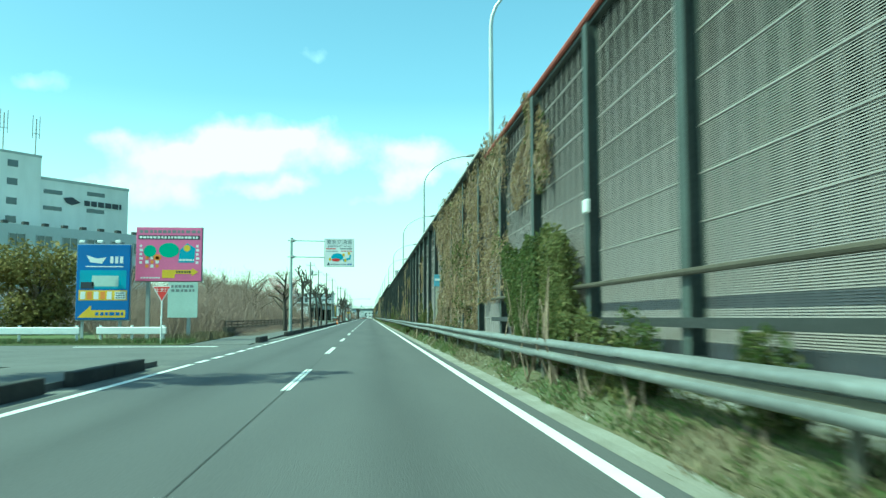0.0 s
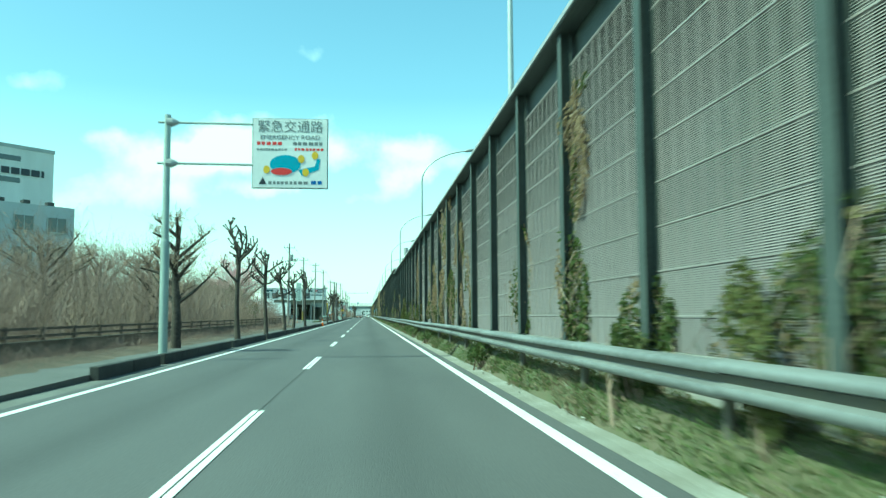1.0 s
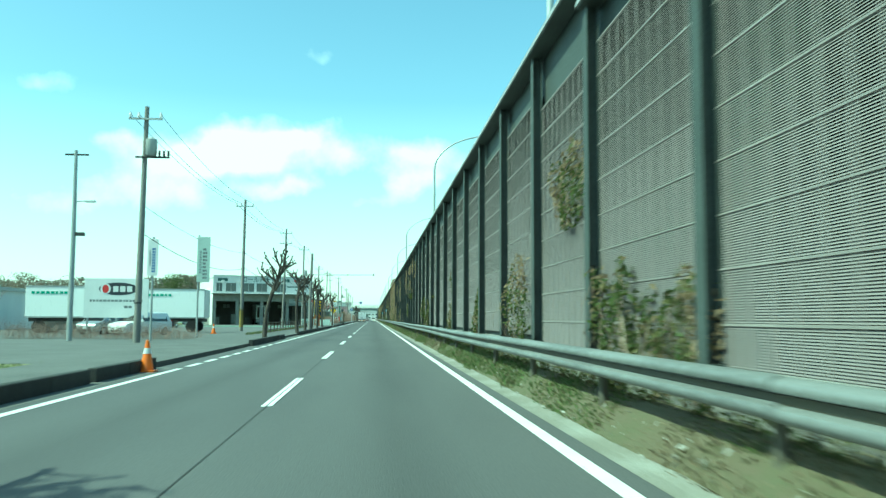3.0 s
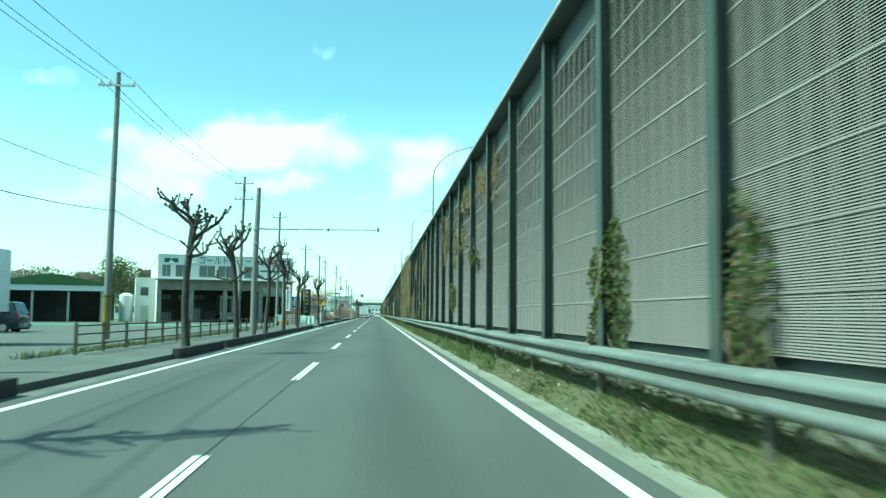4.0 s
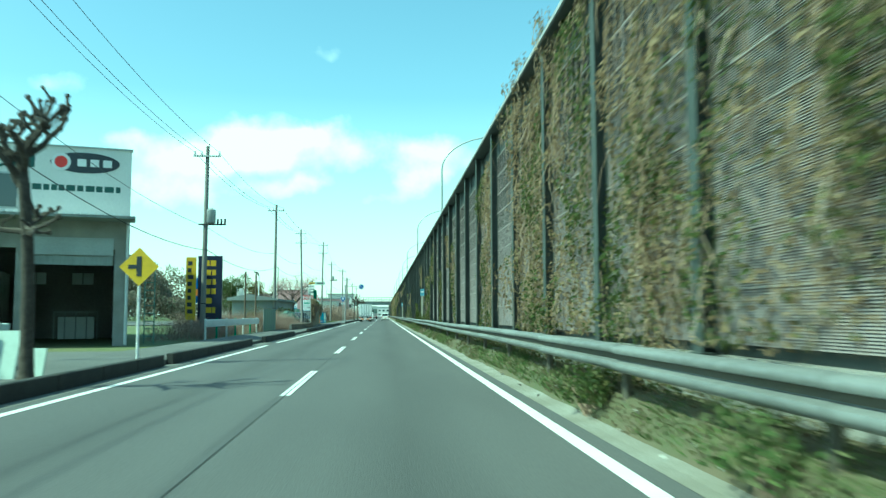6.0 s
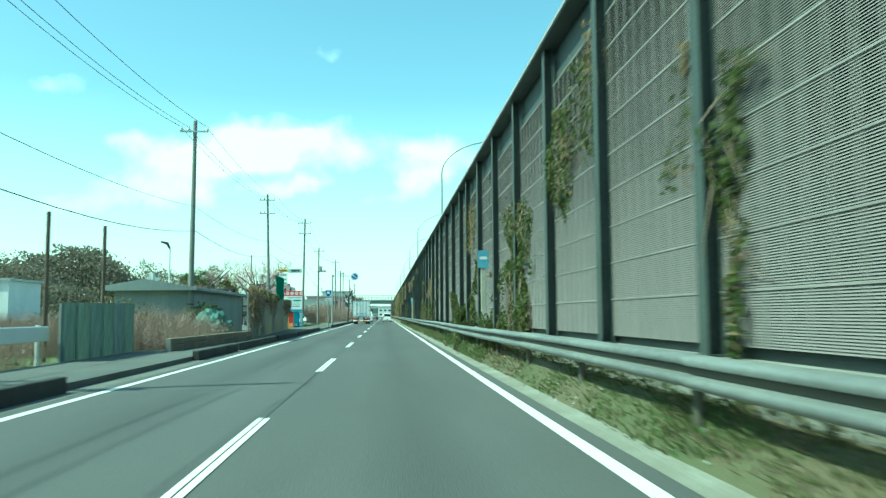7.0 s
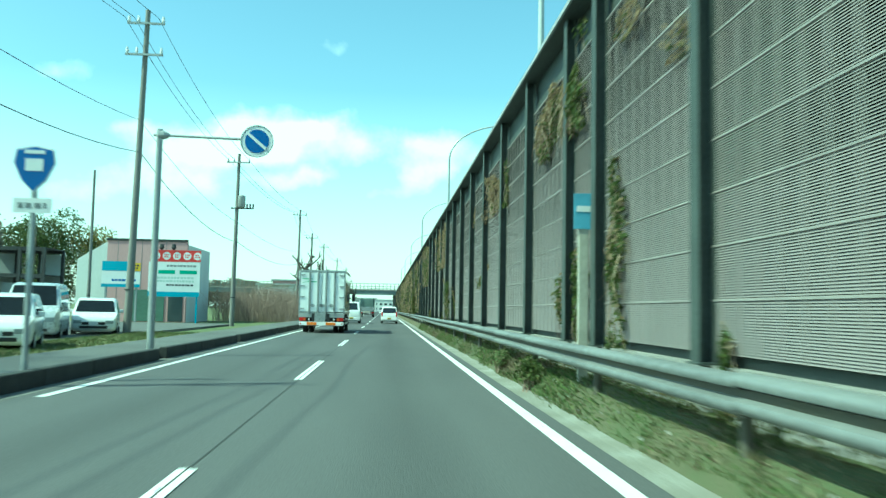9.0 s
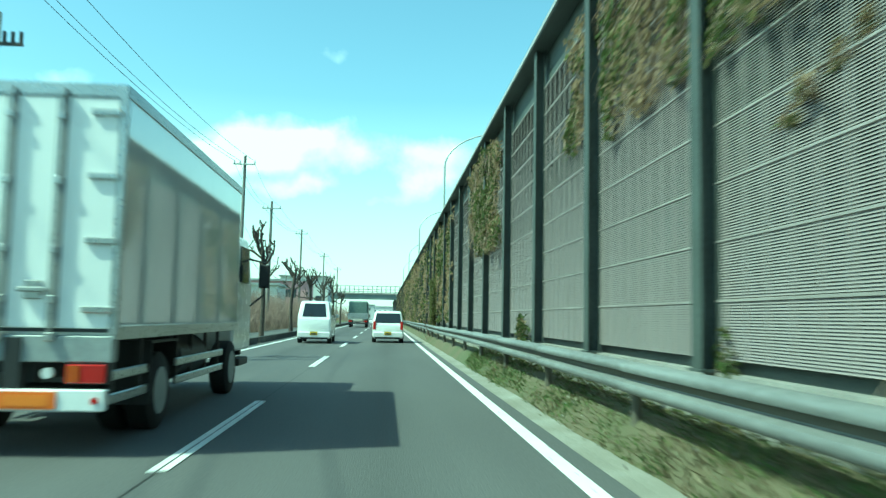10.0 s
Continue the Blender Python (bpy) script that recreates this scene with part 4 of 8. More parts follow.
def lorry(x, y):
    ob = ref("lorry", (x, y, 0), 0, "white box lorry with twin tail doors and orange reflector plates", "lorry")
    part("cargo_box", box(-1.12, 1.12, 0.03, 5.62, 1.0, 3.13), BOX_WHITE, ob, bevel=0.012)
    for s in (-1, 1):
        part("side_panel", box(s * 1.13 - 0.012, s * 1.13 + 0.012, 0.06, 5.6, 1.08, 3.05), BOX_SIDE, ob)
        part("lower_rail", box(s * 1.135 - 0.02, s * 1.135 + 0.02, 0.0, 5.63, 0.97, 1.08), STAINLESS, ob)
        part("upper_rail", box(s * 1.135 - 0.02, s * 1.135 + 0.02, 0.0, 5.63, 3.05, 3.15), STAINLESS, ob)
        part("corner_post", box(s * 1.12 - 0.03, s * 1.12 + 0.03, -0.02, 0.06, 0.97, 3.15), STAINLESS, ob)
    part("head_rail", box(-1.09, 1.09, -0.02, 0.06, 3.04, 3.15), STAINLESS, ob)
    # two rear doors with hinges, lock rods and handles
    for s in (-1, 1):
        x0, x1 = sorted((s * 0.02, s * 1.085))
        door = part("rear_door", box(x0, x1, -0.012, 0.04, 1.06, 3.03), BOX_WHITE, ob, bevel=0.008)
        part("door_seal", box(x0 + 0.0, x1, 0.0, 0.035, 1.03, 3.05), BLACK, door)
        for rx in (0.2, 0.62):
            xr = s * rx
            part("lock_rod", tube([(xr, -0.05, 0.98), (xr, -0.05, 3.08)], 0.018, 8), STAINLESS, door)
            part("rod_groove", box(xr - 0.05, xr + 0.05, -0.02, -0.01, 1.07, 3.02), STEEL_GREY, door)
            for z in (0.99, 1.3, 1.72, 2.3, 2.86, 3.06):
                part("rod_guide", box(xr - 0.035, xr + 0.035, -0.075, -0.02, z - 0.035, z + 0.035), STAINLESS, door, bevel=0.008)
            part("lock_handle", box(xr - 0.16 * s - 0.12, xr - 0.16 * s + 0.12, -0.075, -0.045, 1.36, 1.4), STAINLESS, door, bevel=0.008)
            part("handle_plate", box(xr - 0.16 * s - 0.07, xr - 0.16 * s + 0.07, -0.04, -0.012, 1.3, 1.46), STAINLESS, door, bevel=0.01)
        for z in (1.22, 1.8, 2.35, 2.9):
            a, b = sorted((s * 0.86, s * 1.12))
            part("hinge", box(a, b, -0.045, -0.012, z - 0.028, z + 0.028), STAINLESS, door, bevel=0.008)
    bars("lettering", 1, -0.98, -0.5, 2.66, 2.74, -0.014, ob, GREEN_INK, 4, 0.12)
    bars("lettering", 1, -0.74, -0.28, 2.52, 2.6, -0.014, ob, GREEN_INK, 5, 0.12)
    part("swoosh", tube([(-1.0, -0.014, 2.5), (-0.8, -0.014, 2.56), (-0.62, -0.014, 2.63)], 0.008, 5), GREEN_INK, ob)
    # under the box: sill, chassis, lamps, bumper
    part("rear_sill", box(-1.13, 1.13, -0.03, 0.12, 0.78, 1.0), STEEL_GREY, ob, bevel=0.01)
    part("tail_panel", box(-0.34, 0.2, -0.06, -0.03, 0.5, 0.96), STAINLESS, ob, bevel=0.01)
    for s in (-1, 1):
        part("chassis_rail", box(s * 0.4 - 0.05, s * 0.4 + 0.05, 0.1, 7.2, 0.6, 0.86), DARK_STEEL, ob)
        a, b = sorted((s * 0.26 - (0.08 if s < 0 else 0.0), s * 0.26 - (0.08 if s < 0 else 0.0) + 0.14 * s))
        part("support_bracket", box(a, b, -0.05, 0.1, 0.5, 0.98), BLACK, ob)
        part("lamp_box", box(s * 0.93 - 0.17, s * 0.93 + 0.17, -0.02, 0.1, 0.6, 0.78), BLACK, ob)
        cl = part("tail_lamp", box(s * 0.93 - 0.16, s * 0.93 + 0.16, -0.05, -0.02, 0.61, 0.765), RED_LENS, ob, "red and amber tail lamp", bevel=0.008)
        part("amber_lens", box(s * 0.83 - 0.05, s * 0.83 + 0.05, -0.058, -0.051, 0.62, 0.755), AMBER, cl)
        part("reversing_lamp", disc((s * 0.62, -0.03, 0.69), (0, 1, 0), 0.045, 0.06, 12), BOARD_WHITE, ob)
        rp = part("orange_plate", box(s * 0.47 - 0.24, s * 0.47 + 0.24, -0.085, -0.07, 0.4, 0.54), ORANGE, ob, "orange and yellow reflective plate")
        part("yellow_field", box(s * 0.47 - 0.18, s * 0.47 + 0.18, -0.089, -0.0855, 0.425, 0.515), YELLOW_REFL, rp)
        part("end_reflector", disc((s * 1.02, -0.075, 0.47), (0, 1, 0), 0.03, 0.012, 12), RED_LENS, ob)
        # side guards
        for z in (0.46, 0.66):
            part("side_guard", box(s * 1.06 - 0.02, s * 1.06 + 0.02, 0.15, 1.25, z - 0.045, z + 0.045), STAINLESS, ob, bevel=0.01)
            part("side_guard", box(s * 1.06 - 0.02, s * 1.06 + 0.02, 2.35, 4.95, z - 0.045, z + 0.045), STAINLESS, ob, bevel=0.01)
        for yy in (0.3, 1.1, 2.5, 3.2, 4.0, 4.8):
            part("guard_strut", box(s * 1.02 - 0.02, s * 1.02 + 0.02, yy, yy + 0.05, 0.42, 0.98), DARK_STEEL, ob)
        part("mudguard", box(s * 0.93 - 0.16, s * 0.93 + 0.16, 1.28, 2.3, 0.9, 0.93), BLACK, ob)
        part("mud_flap", box(s * 0.9 - 0.2, s * 0.9 + 0.2, 1.25, 1.27, 0.3, 0.9), BLACK, ob)
        for yy, rad in ((1.78, 0.4), (5.75, 0.4)):
            wheel(ob, s * (0.93 if rad else 0), yy, rad, 0.26)
        wheel(ob, s * 0.63, 1.78, 0.4, 0.24)
        arm = part("mirror_arm", tube([(s * 1.05, 7.1, 2.15), (s * 1.28, 7.25, 2.1), (s * 1.3, 7.25, 1.55), (s * 1.08, 7.15, 1.35)], 0.02, 6), BLACK, ob)
        part("mirror", box(s * 1.3 - 0.09, s * 1.3 + 0.09, 7.17, 7.24, 1.66, 2.06), BLACK, arm, bevel=0.02)
        part("cab_window", box(s * 1.06 - 0.012, s * 1.06 + 0.012, 6.25, 7.0, 1.72, 2.3), GLASS, ob)
        part("cab_step", box(s * 1.0 - 0.08, s * 1.0 + 0.08, 6.3, 7.1, 0.38, 0.5), BLACK, ob, bevel=0.01)
    part("bumper", box(-1.1, 1.1, -0.07, 0.02, 0.38, 0.56), BOX_WHITE, ob, bevel=0.012)
    part("tool_locker", box(-1.0, -0.5, 2.6, 3.6, 0.45, 0.92), DARK_STEEL, ob, bevel=0.02)
    part("fuel_tank", tube([(0.78, 2.7, 0.68), (0.78, 4.0, 0.68)], 0.27, 16), DARK_STEEL, ob, smooth=True)
    cab = prism([(-1.05, 0.62), (1.05, 0.62), (1.05, 1.7), (0.97, 2.5), (-0.97, 2.5), (-1.05, 1.7)], 5.85, 7.45)
    part("cab", cab, WHITE_CAR, ob, bevel=0.04)
    part("grille", box(-0.9, 0.9, 7.44, 7.5, 0.5, 1.1), BLACK, ob, bevel=0.02)
    part("axle", tube([(-0.9, 1.78, 0.4), (0.9, 1.78, 0.4)], 0.07, 10), DARK_STEEL, ob)
    part("axle", tube([(-0.9, 5.75, 0.4), (0.9, 5.75, 0.4)], 0.07, 10), DARK_STEEL, ob)
    return ob


lorry(-3.02, 356.0)


TARP = material("grey_green_tarpaulin", (0.16, 0.22, 0.2), 0.7, fine=8, vary=0.2, bump=0.3, coarse=1.0, stain=0.2)


def far_lorry(x, y):
    ob = ref("lorry", (x, y, 0), 0, "distant flatbed lorry with a dark tail on the road", "lorry")
    part("flatbed", box(-1.1, 1.1, 0, 5.6, 0.95, 1.15), STAINLESS, ob)
    for s in (-1, 1):
        part("side_board", box(s * 1.1 - 0.03, s * 1.1 + 0.03, 0, 5.6, 1.15, 1.6), STAINLESS, ob)
        part("tail_lamp", box(s * 0.85 - 0.18, s * 0.85 + 0.18, -0.04, 0.0, 0.62, 0.76), RED_LENS, ob)
        for yy in (1.4, 5.9):
            wheel(ob, s * 0.9, yy, 0.42, 0.28)
    part("tail_board", box(-1.1, 1.1, -0.03, 0.03, 1.15, 1.6), STAINLESS, ob)
    part("load", box(-1.05, 1.05, 0.2, 5.4, 1.15, 2.9), TARP, ob, "grey-green covered load", bevel=0.12)
    part("bumper", box(-1.05, 1.05, -0.05, 0.02, 0.4, 0.55), DARK_STEEL, ob)
    part("cab", box(-1.05, 1.05, 5.8, 7.4, 0.6, 2.6), BOX_WHITE, ob, bevel=0.05)
    return ob


far_lorry(-2.6, 440.0)

# ---- growth on and below the barrier ----
def climber(y0, y1, z0, z1, n, green, seed, size=0.055, thick=0.3, lab=None):
    """Creeper on the barrier: leaves in ragged clumps, green and dry by patches, with a few hanging stems."""
    g = np.random.default_rng(seed)
    w, h = y1 - y0, z1 - z0
    lab = lab or ("green creeper climbing the grey barrier" if green > 0.5 else "dry brown creeper hanging over the grey barrier")
    ob = ref("climbing_plant", (2.86, (y0 + y1) / 2, z0), 0, lab, "climbing plant", "creepers on the barrier")
    m = int(n * 2.6)
    y, z = g.uniform(-0.5, 0.5, m), g.uniform(0, 1, m)
    column = w < 3.2

    def field(fy, fz, s):
        return np.array([noise.noise(Vector((a * fy, b * fz, s))) + 0.5 * noise.noise(Vector((a * fy * 2.3, b * fz * 2.3, s + 9))) for a, b in zip(y * w, z * h)])

    lump = field(1.1, 0.8, seed * 3.1)
    clump = h < 2.4 and 0.8 < w < 3.2
    if clump:
        # a hanging clump, round with a ragged rim
        keep = (y / 0.5) ** 2 + ((z - 0.5) / 0.5) ** 2 - 0.7 * lump < g.uniform(0.45, 1.1, m)
    elif column:
        # a column that swells and thins on its way up the post
        spine = 0.18 * np.sin(z * 5 + seed) * np.minimum(1, h / 3)
        half = 0.5 * np.clip(0.62 + 0.3 * np.sin(z * h * 1.9 + seed * 1.7) + 0.3 * (1 - z) + 0.3 * lump, 0.3, 1.0) * np.clip((1 - z) * 5, 0.15, 1)
        keep = (np.abs(y - spine * 0.5) < half * g.uniform(0.1, 1.15, m)) & (lump > g.uniform(-0.45, -0.05, m))
    else:
        edge = np.minimum(np.minimum((0.5 - np.abs(y)) * w / 1.4, z * h / 0.4 + 0.3), (1 - z) * h / 0.7 + 0.1)
        keep = lump + np.minimum(edge, 1.0) * 0.75 - (0.3 if n > 20000 else 0.52) > g.uniform(-0.22, 0.1, m)
    if keep.sum() < 0.25 * n:
        keep |= np.abs(y) < 0.5 * np.clip((1 - z) * 3, 0.2, 1) * g.uniform(0.0, 1.0, m)
    c = np.stack([0.15 - thick * (0.35 + np.clip(lump, -0.3, 1.0)) * g.beta(3, 1.3, m), y * w, z * h], 1)[keep][:n]
    tone = field(0.7, 0.55, seed * 1.7 + 40)[keep][:n] * 0.9 + g.normal(0, 0.22, len(c)) - 0.25 * (z[keep][:n] - 0.5)
    pick = tone > np.quantile(tone, 1 - green) if len(c) else tone > 0
    for name, sel, mat, s in (("green_leaves", pick, IVY_GREEN, size), ("dry_leaves", ~pick, IVY_DRY, size * 0.85)):
        if sel.sum() > 3:
            v, f = leaf_quads(c[sel], s, g, flat=(-0.6, 0, 0.35), droop=0.5)
            loose(name, v.tolist(), f.tolist(), mat, ob)
    k = max(5, len(c) // (30 if column else 16))
    b = c[g.integers(0, len(c), k)]
    t = b + np.stack([g.normal(0, 0.05, k), g.normal(0, 0.3, k), -g.uniform(0.2, 0.9, k)], 1)
    t[:, 2] = np.maximum(t[:, 2], 0.0)
    v, f = stem_mesh(b, t, g.uniform(0.004, 0.009, k), g, 0.1)
    loose("dead_growth", v.tolist(), f.tolist(), STEMS, ob)
    return ob


def shrub(x, y, h, r, n, seed, size=0.06, mat=None, lab="green leafy shrub below the barrier"):
    g = np.random.default_rng(seed)
    ob = ref("shrub", (x, y, 0.2), 0, lab, "shrub", "shrubs along the verge")
    k = 9
    cent = np.stack([g.normal(0, r * 0.3, k), g.normal(0, r * 0.55, k), g.uniform(0.25, 0.9, k) * h], 1)
    cent[:, 0] = np.clip(cent[:, 0], -0.2, 0.15) if x > 0 else np.clip(cent[:, 0], -0.45, 0.25)
    rad = g.uniform(0.35, 0.6, k) * r
    i = g.integers(0, k, n)
    d = g.normal(size=(n, 3))
    d /= np.linalg.norm(d, axis=1)[:, None]
    c = cent[i] + d * (rad[i] * g.uniform(0.5, 1.05, n) ** 0.6)[:, None] * np.array([0.7, 1, 1.1])
    c[:, 2] = np.abs(c[:, 2])
    if x > 2.5:
        c[:, 0] = np.clip(c[:, 0], 2.6 - x, 2.84 - x)
    v, f = leaf_quads(c, size, g, droop=0.4)
    loose("leaves", v.tolist(), f.tolist(), mat or EVERGREEN, ob)
    b = np.stack([g.normal(0, 0.08, 16), g.normal(0, 0.12, 16), np.full(16, -0.2)], 1)
    v, f = stem_mesh(b, cent[g.integers(0, k, 16)], g.uniform(0.012, 0.025, 16), g, 0.08)
    loose("dead_growth", v.tolist(), f.tolist(), STEMS, ob)
    return ob


SHRUB_LEAF = island_material("olive_shrub_leaves", ((0.1, 0.11, 0.035), (0.16, 0.16, 0.055), (0.07, 0.085, 0.03), (0.21, 0.19, 0.08)), 0.6, 0.3)
CREEPER = [100]


def creepers(*plants):
    """Plants by from, to, low, high, leaves and the share of green."""
    for a, b, z0, z1, n, gr in plants:
        CREEPER[0] += 1
        climber(a, b, z0, z1, n, gr, CREEPER[0], size=0.09 if a > 372 else 0.042, thick=0.4 if n > 5000 else 0.24)


creepers((12.8, 16.3, 3.3, 5.3, 3074, 0.15), (16.7, 32.3, 1.5, 5.5, 22000, 0.12), (21.6, 23.1, 0.4, 3.2, 1593, 0.25), (23.1, 26.3, 0.4, 4.1, 5113, 0.4),
         (26.3, 34.2, 0.4, 5.1, 18086, 0.22), (34, 35.5, 0.4, 2.1, 1032, 0.7), (37.9, 40.2, 0.4, 1.9, 1756, 0.8), (38.9, 39.7, 0.4, 1.7, 574, 0.85),
         (40.6, 41.6, 0.4, 1.4, 180, 0.6), (42, 43.2, 0.4, 1.6, 860, 0.9), (45, 46.2, 4.2, 4.6, 124, 0.4), (45, 46.4, 2.5, 4.2, 1153, 0.12),
         (45.1, 46.4, 0.4, 2.4, 1223, 0.75), (49, 50.2, 0.4, 3, 1447, 0.85))
creepers((56.5, 58, 0.4, 2.1, 1256, 0.4), (57.8, 58.9, 1.6, 3.1, 205, 0.1), (58.4, 59.5, 0.4, 1.4, 219, 0.2), (58.7, 59.1, 1.9, 2.5, 103, 0.7),
         (59.1, 60.9, 2.2, 4.2, 1926, 0.12), (59.4, 60.7, 0.4, 2.4, 1170, 0.25), (61.8, 64.1, 0.4, 2.9, 2633, 0.75), (62.5, 64.5, 4.8, 5.6, 274, 0.05),
         (64, 65.8, 3, 5.2, 692, 0.2), (65.2, 67, 0.4, 3.1, 1588, 0.25), (68.4, 70.5, 0.4, 3.6, 1972, 0.3), (71.5, 72.9, 1, 4.4, 1243, 0.4),
         (78, 79.3, 0.4, 2, 766, 0.65), (80.7, 82.4, 0.4, 1.9, 1420, 0.9))
creepers((81, 81.9, 1.9, 4.8, 900, 0.15), (83.3, 86.9, 0.4, 2.1, 2533, 0.85), (88, 90.5, 0.4, 2.1, 1608, 0.8), (93.9, 96.4, 0.4, 1.8, 816, 0.7),
         (95.2, 95.9, 1.5, 2.5, 334, 0.75), (98.4, 99.4, 0.4, 1.5, 257, 0.7), (105.5, 106.6, 0.4, 3.1, 824, 0.5), (105.8, 106.7, 2.2, 3, 100, 0.5),
         (109.2, 110.9, 0.4, 1.7, 313, 0.5), (112.9, 117.7, 0.4, 1.9, 1831, 0.75), (117.7, 120.2, 2.5, 3.8, 757, 0.5), (145.6, 146, 2.2, 2.3, 60, 0.9),
         (146.2, 146.6, 0.4, 2, 93, 0.6), (148.7, 149.7, 0.4, 2.2, 713, 0.85))
creepers((152.1, 153.7, 0.4, 2.5, 1209, 0.9), (162.1, 164.6, 4, 5.2, 660, 0.12), (164.8, 170, 4.5, 5.5, 1234, 0.08), (165.7, 166.5, 2.6, 3, 213, 0.95),
         (166.6, 167.1, 3.1, 3.5, 60, 0.15), (167.4, 168.7, 2.9, 3.8, 65, 0.6), (169.8, 170.8, 3.2, 4.3, 339, 0.3), (172.3, 174.1, 1.3, 2.4, 587, 0.8),
         (172.4, 173.5, 2.6, 4.5, 363, 0.3), (175.5, 178.3, 3.2, 5.3, 1800, 0.12), (183.8, 185, 0.4, 1.1, 175, 0.4), (184.2, 184.9, 0.4, 2, 132, 0.5),
         (189.6, 192.6, 2.9, 5.6, 2956, 0.25), (189.7, 191.1, 0.4, 2.8, 640, 0.5))
creepers((195.2, 197.7, 0.4, 4.5, 812, 0.05), (200.3, 201.7, 0.4, 1.3, 331, 0.5), (200.3, 201.7, 3.6, 5, 432, 0.3), (201.1, 201.7, 0.4, 1.6, 63, 0.4),
         (203.5, 205.9, 0.4, 3.1, 3158, 0.45), (203.9, 206, 0.4, 2.9, 1615, 0.3), (207.1, 208.6, 0.4, 2, 870, 0.6), (210.2, 215.5, 5.1, 6.2, 1788, 0.05),
         (210.3, 229.6, 0.9, 6.3, 22000, 0.25), (243.3, 244.6, 2.9, 3.3, 60, 0.3), (245.9, 249.2, 3.2, 4.6, 1217, 0.35), (251.5, 252.4, 3, 3.3, 69, 0.9),
         (251.8, 252.6, 0.4, 3.4, 881, 0.85), (252.7, 254.2, 2.3, 3.4, 113, 0.7))
creepers((252.8, 253.5, 3.5, 3.8, 60, 0.15), (255.7, 258.1, 3.3, 5.3, 520, 0.7), (257.8, 259.3, 2.6, 4.6, 895, 0.85), (261.1, 265.1, 0.4, 2.4, 4270, 0.95),
         (261.3, 264.2, 2.2, 3.6, 1369, 0.85), (266.8, 267, 2.2, 2.3, 60, 0.1), (266.9, 267.3, 1.5, 1.8, 60, 0.95), (267, 267.6, 0.4, 1.4, 253, 0.8),
         (269.3, 270.8, 0.4, 1.3, 560, 0.9), (269.3, 271.3, 1.8, 2.9, 1123, 0.93), (271.5, 274.2, 3.2, 4.9, 1055, 0.2), (271.6, 273.9, 0.4, 1.9, 1909, 0.95),
         (273.9, 275.9, 0.4, 1.6, 918, 0.9), (277.5, 279.7, 0.4, 2.1, 1932, 0.95))
creepers((289.4, 289.8, 2.3, 2.6, 60, 0.9), (290.1, 290.6, 0.4, 1.9, 270, 0.85), (292.3, 293.2, 1.6, 2.1, 205, 0.85), (292.3, 294.2, 3.3, 3.8, 136, 0.95),
         (292.5, 294.5, 0.4, 1.6, 985, 0.85), (295.6, 297.2, 2.3, 3.5, 654, 0.05), (295.7, 297.8, 0.4, 2.2, 1406, 0.8), (295.9, 296.7, 1.7, 3.4, 156, 0.02),
         (296.1, 297.1, 0.4, 1.7, 395, 0.7), (297.1, 298.2, 0.4, 2.1, 835, 0.88), (297.8, 298.5, 2.3, 2.6, 60, 0.05), (298.8, 300.2, 0.4, 1.8, 674, 0.8),
         (299.6, 301, 0.4, 1.7, 551, 0.8), (300.4, 301.8, 2.4, 2.9, 72, 0.05))
creepers((302.4, 302.8, 1.7, 2.2, 60, 0.05), (302.5, 303.8, 3.2, 3.5, 137, 0.9), (302.7, 304, 0.4, 2.1, 857, 0.85), (303.2, 303.8, 2.8, 3.1, 67, 0.9),
         (303.5, 304, 0.4, 2.1, 366, 0.9), (303.9, 306.2, 2.6, 3.6, 1093, 0.96), (306, 307.5, 0.4, 2.5, 1010, 0.85), (306.7, 307.5, 0.4, 2.5, 633, 0.85),
         (307.3, 309, 4.8, 5.2, 175, 0.85), (309.6, 311.5, 0.4, 2.3, 1000, 0.8), (311, 312.2, 0.4, 1.8, 598, 0.85), (314.5, 316.9, 4.4, 5.2, 567, 0.5),
         (321.1, 321.8, 0.4, 1.2, 274, 0.9), (321.7, 322.7, 3.7, 4.2, 126, 0.15))
creepers((323.3, 324.4, 4.5, 4.9, 133, 0.15), (324, 325.4, 0.4, 3.3, 1522, 0.8), (325.9, 327.7, 0.4, 2.2, 1199, 0.8), (326, 329.3, 3.9, 5.5, 2322, 0.5),
         (332.9, 338.1, 3.7, 4.8, 1882, 0.2), (337.1, 337.8, 2.4, 2.6, 60, 0.1), (337.6, 338.3, 0.4, 1.9, 485, 0.92), (338.5, 339.6, 1.9, 2.3, 92, 0.7),
         (340.8, 341.8, 3.9, 4.8, 318, 0.3), (347.8, 348.7, 0.4, 2.2, 497, 0.85), (350.6, 352.5, 0.4, 2.6, 1124, 0.85), (352.6, 359.3, 3.3, 5.4, 4939, 0.3),
         (352.8, 353, 0.4, 1.5, 110, 0.85), (353, 353.3, 2.8, 3, 60, 0.2))
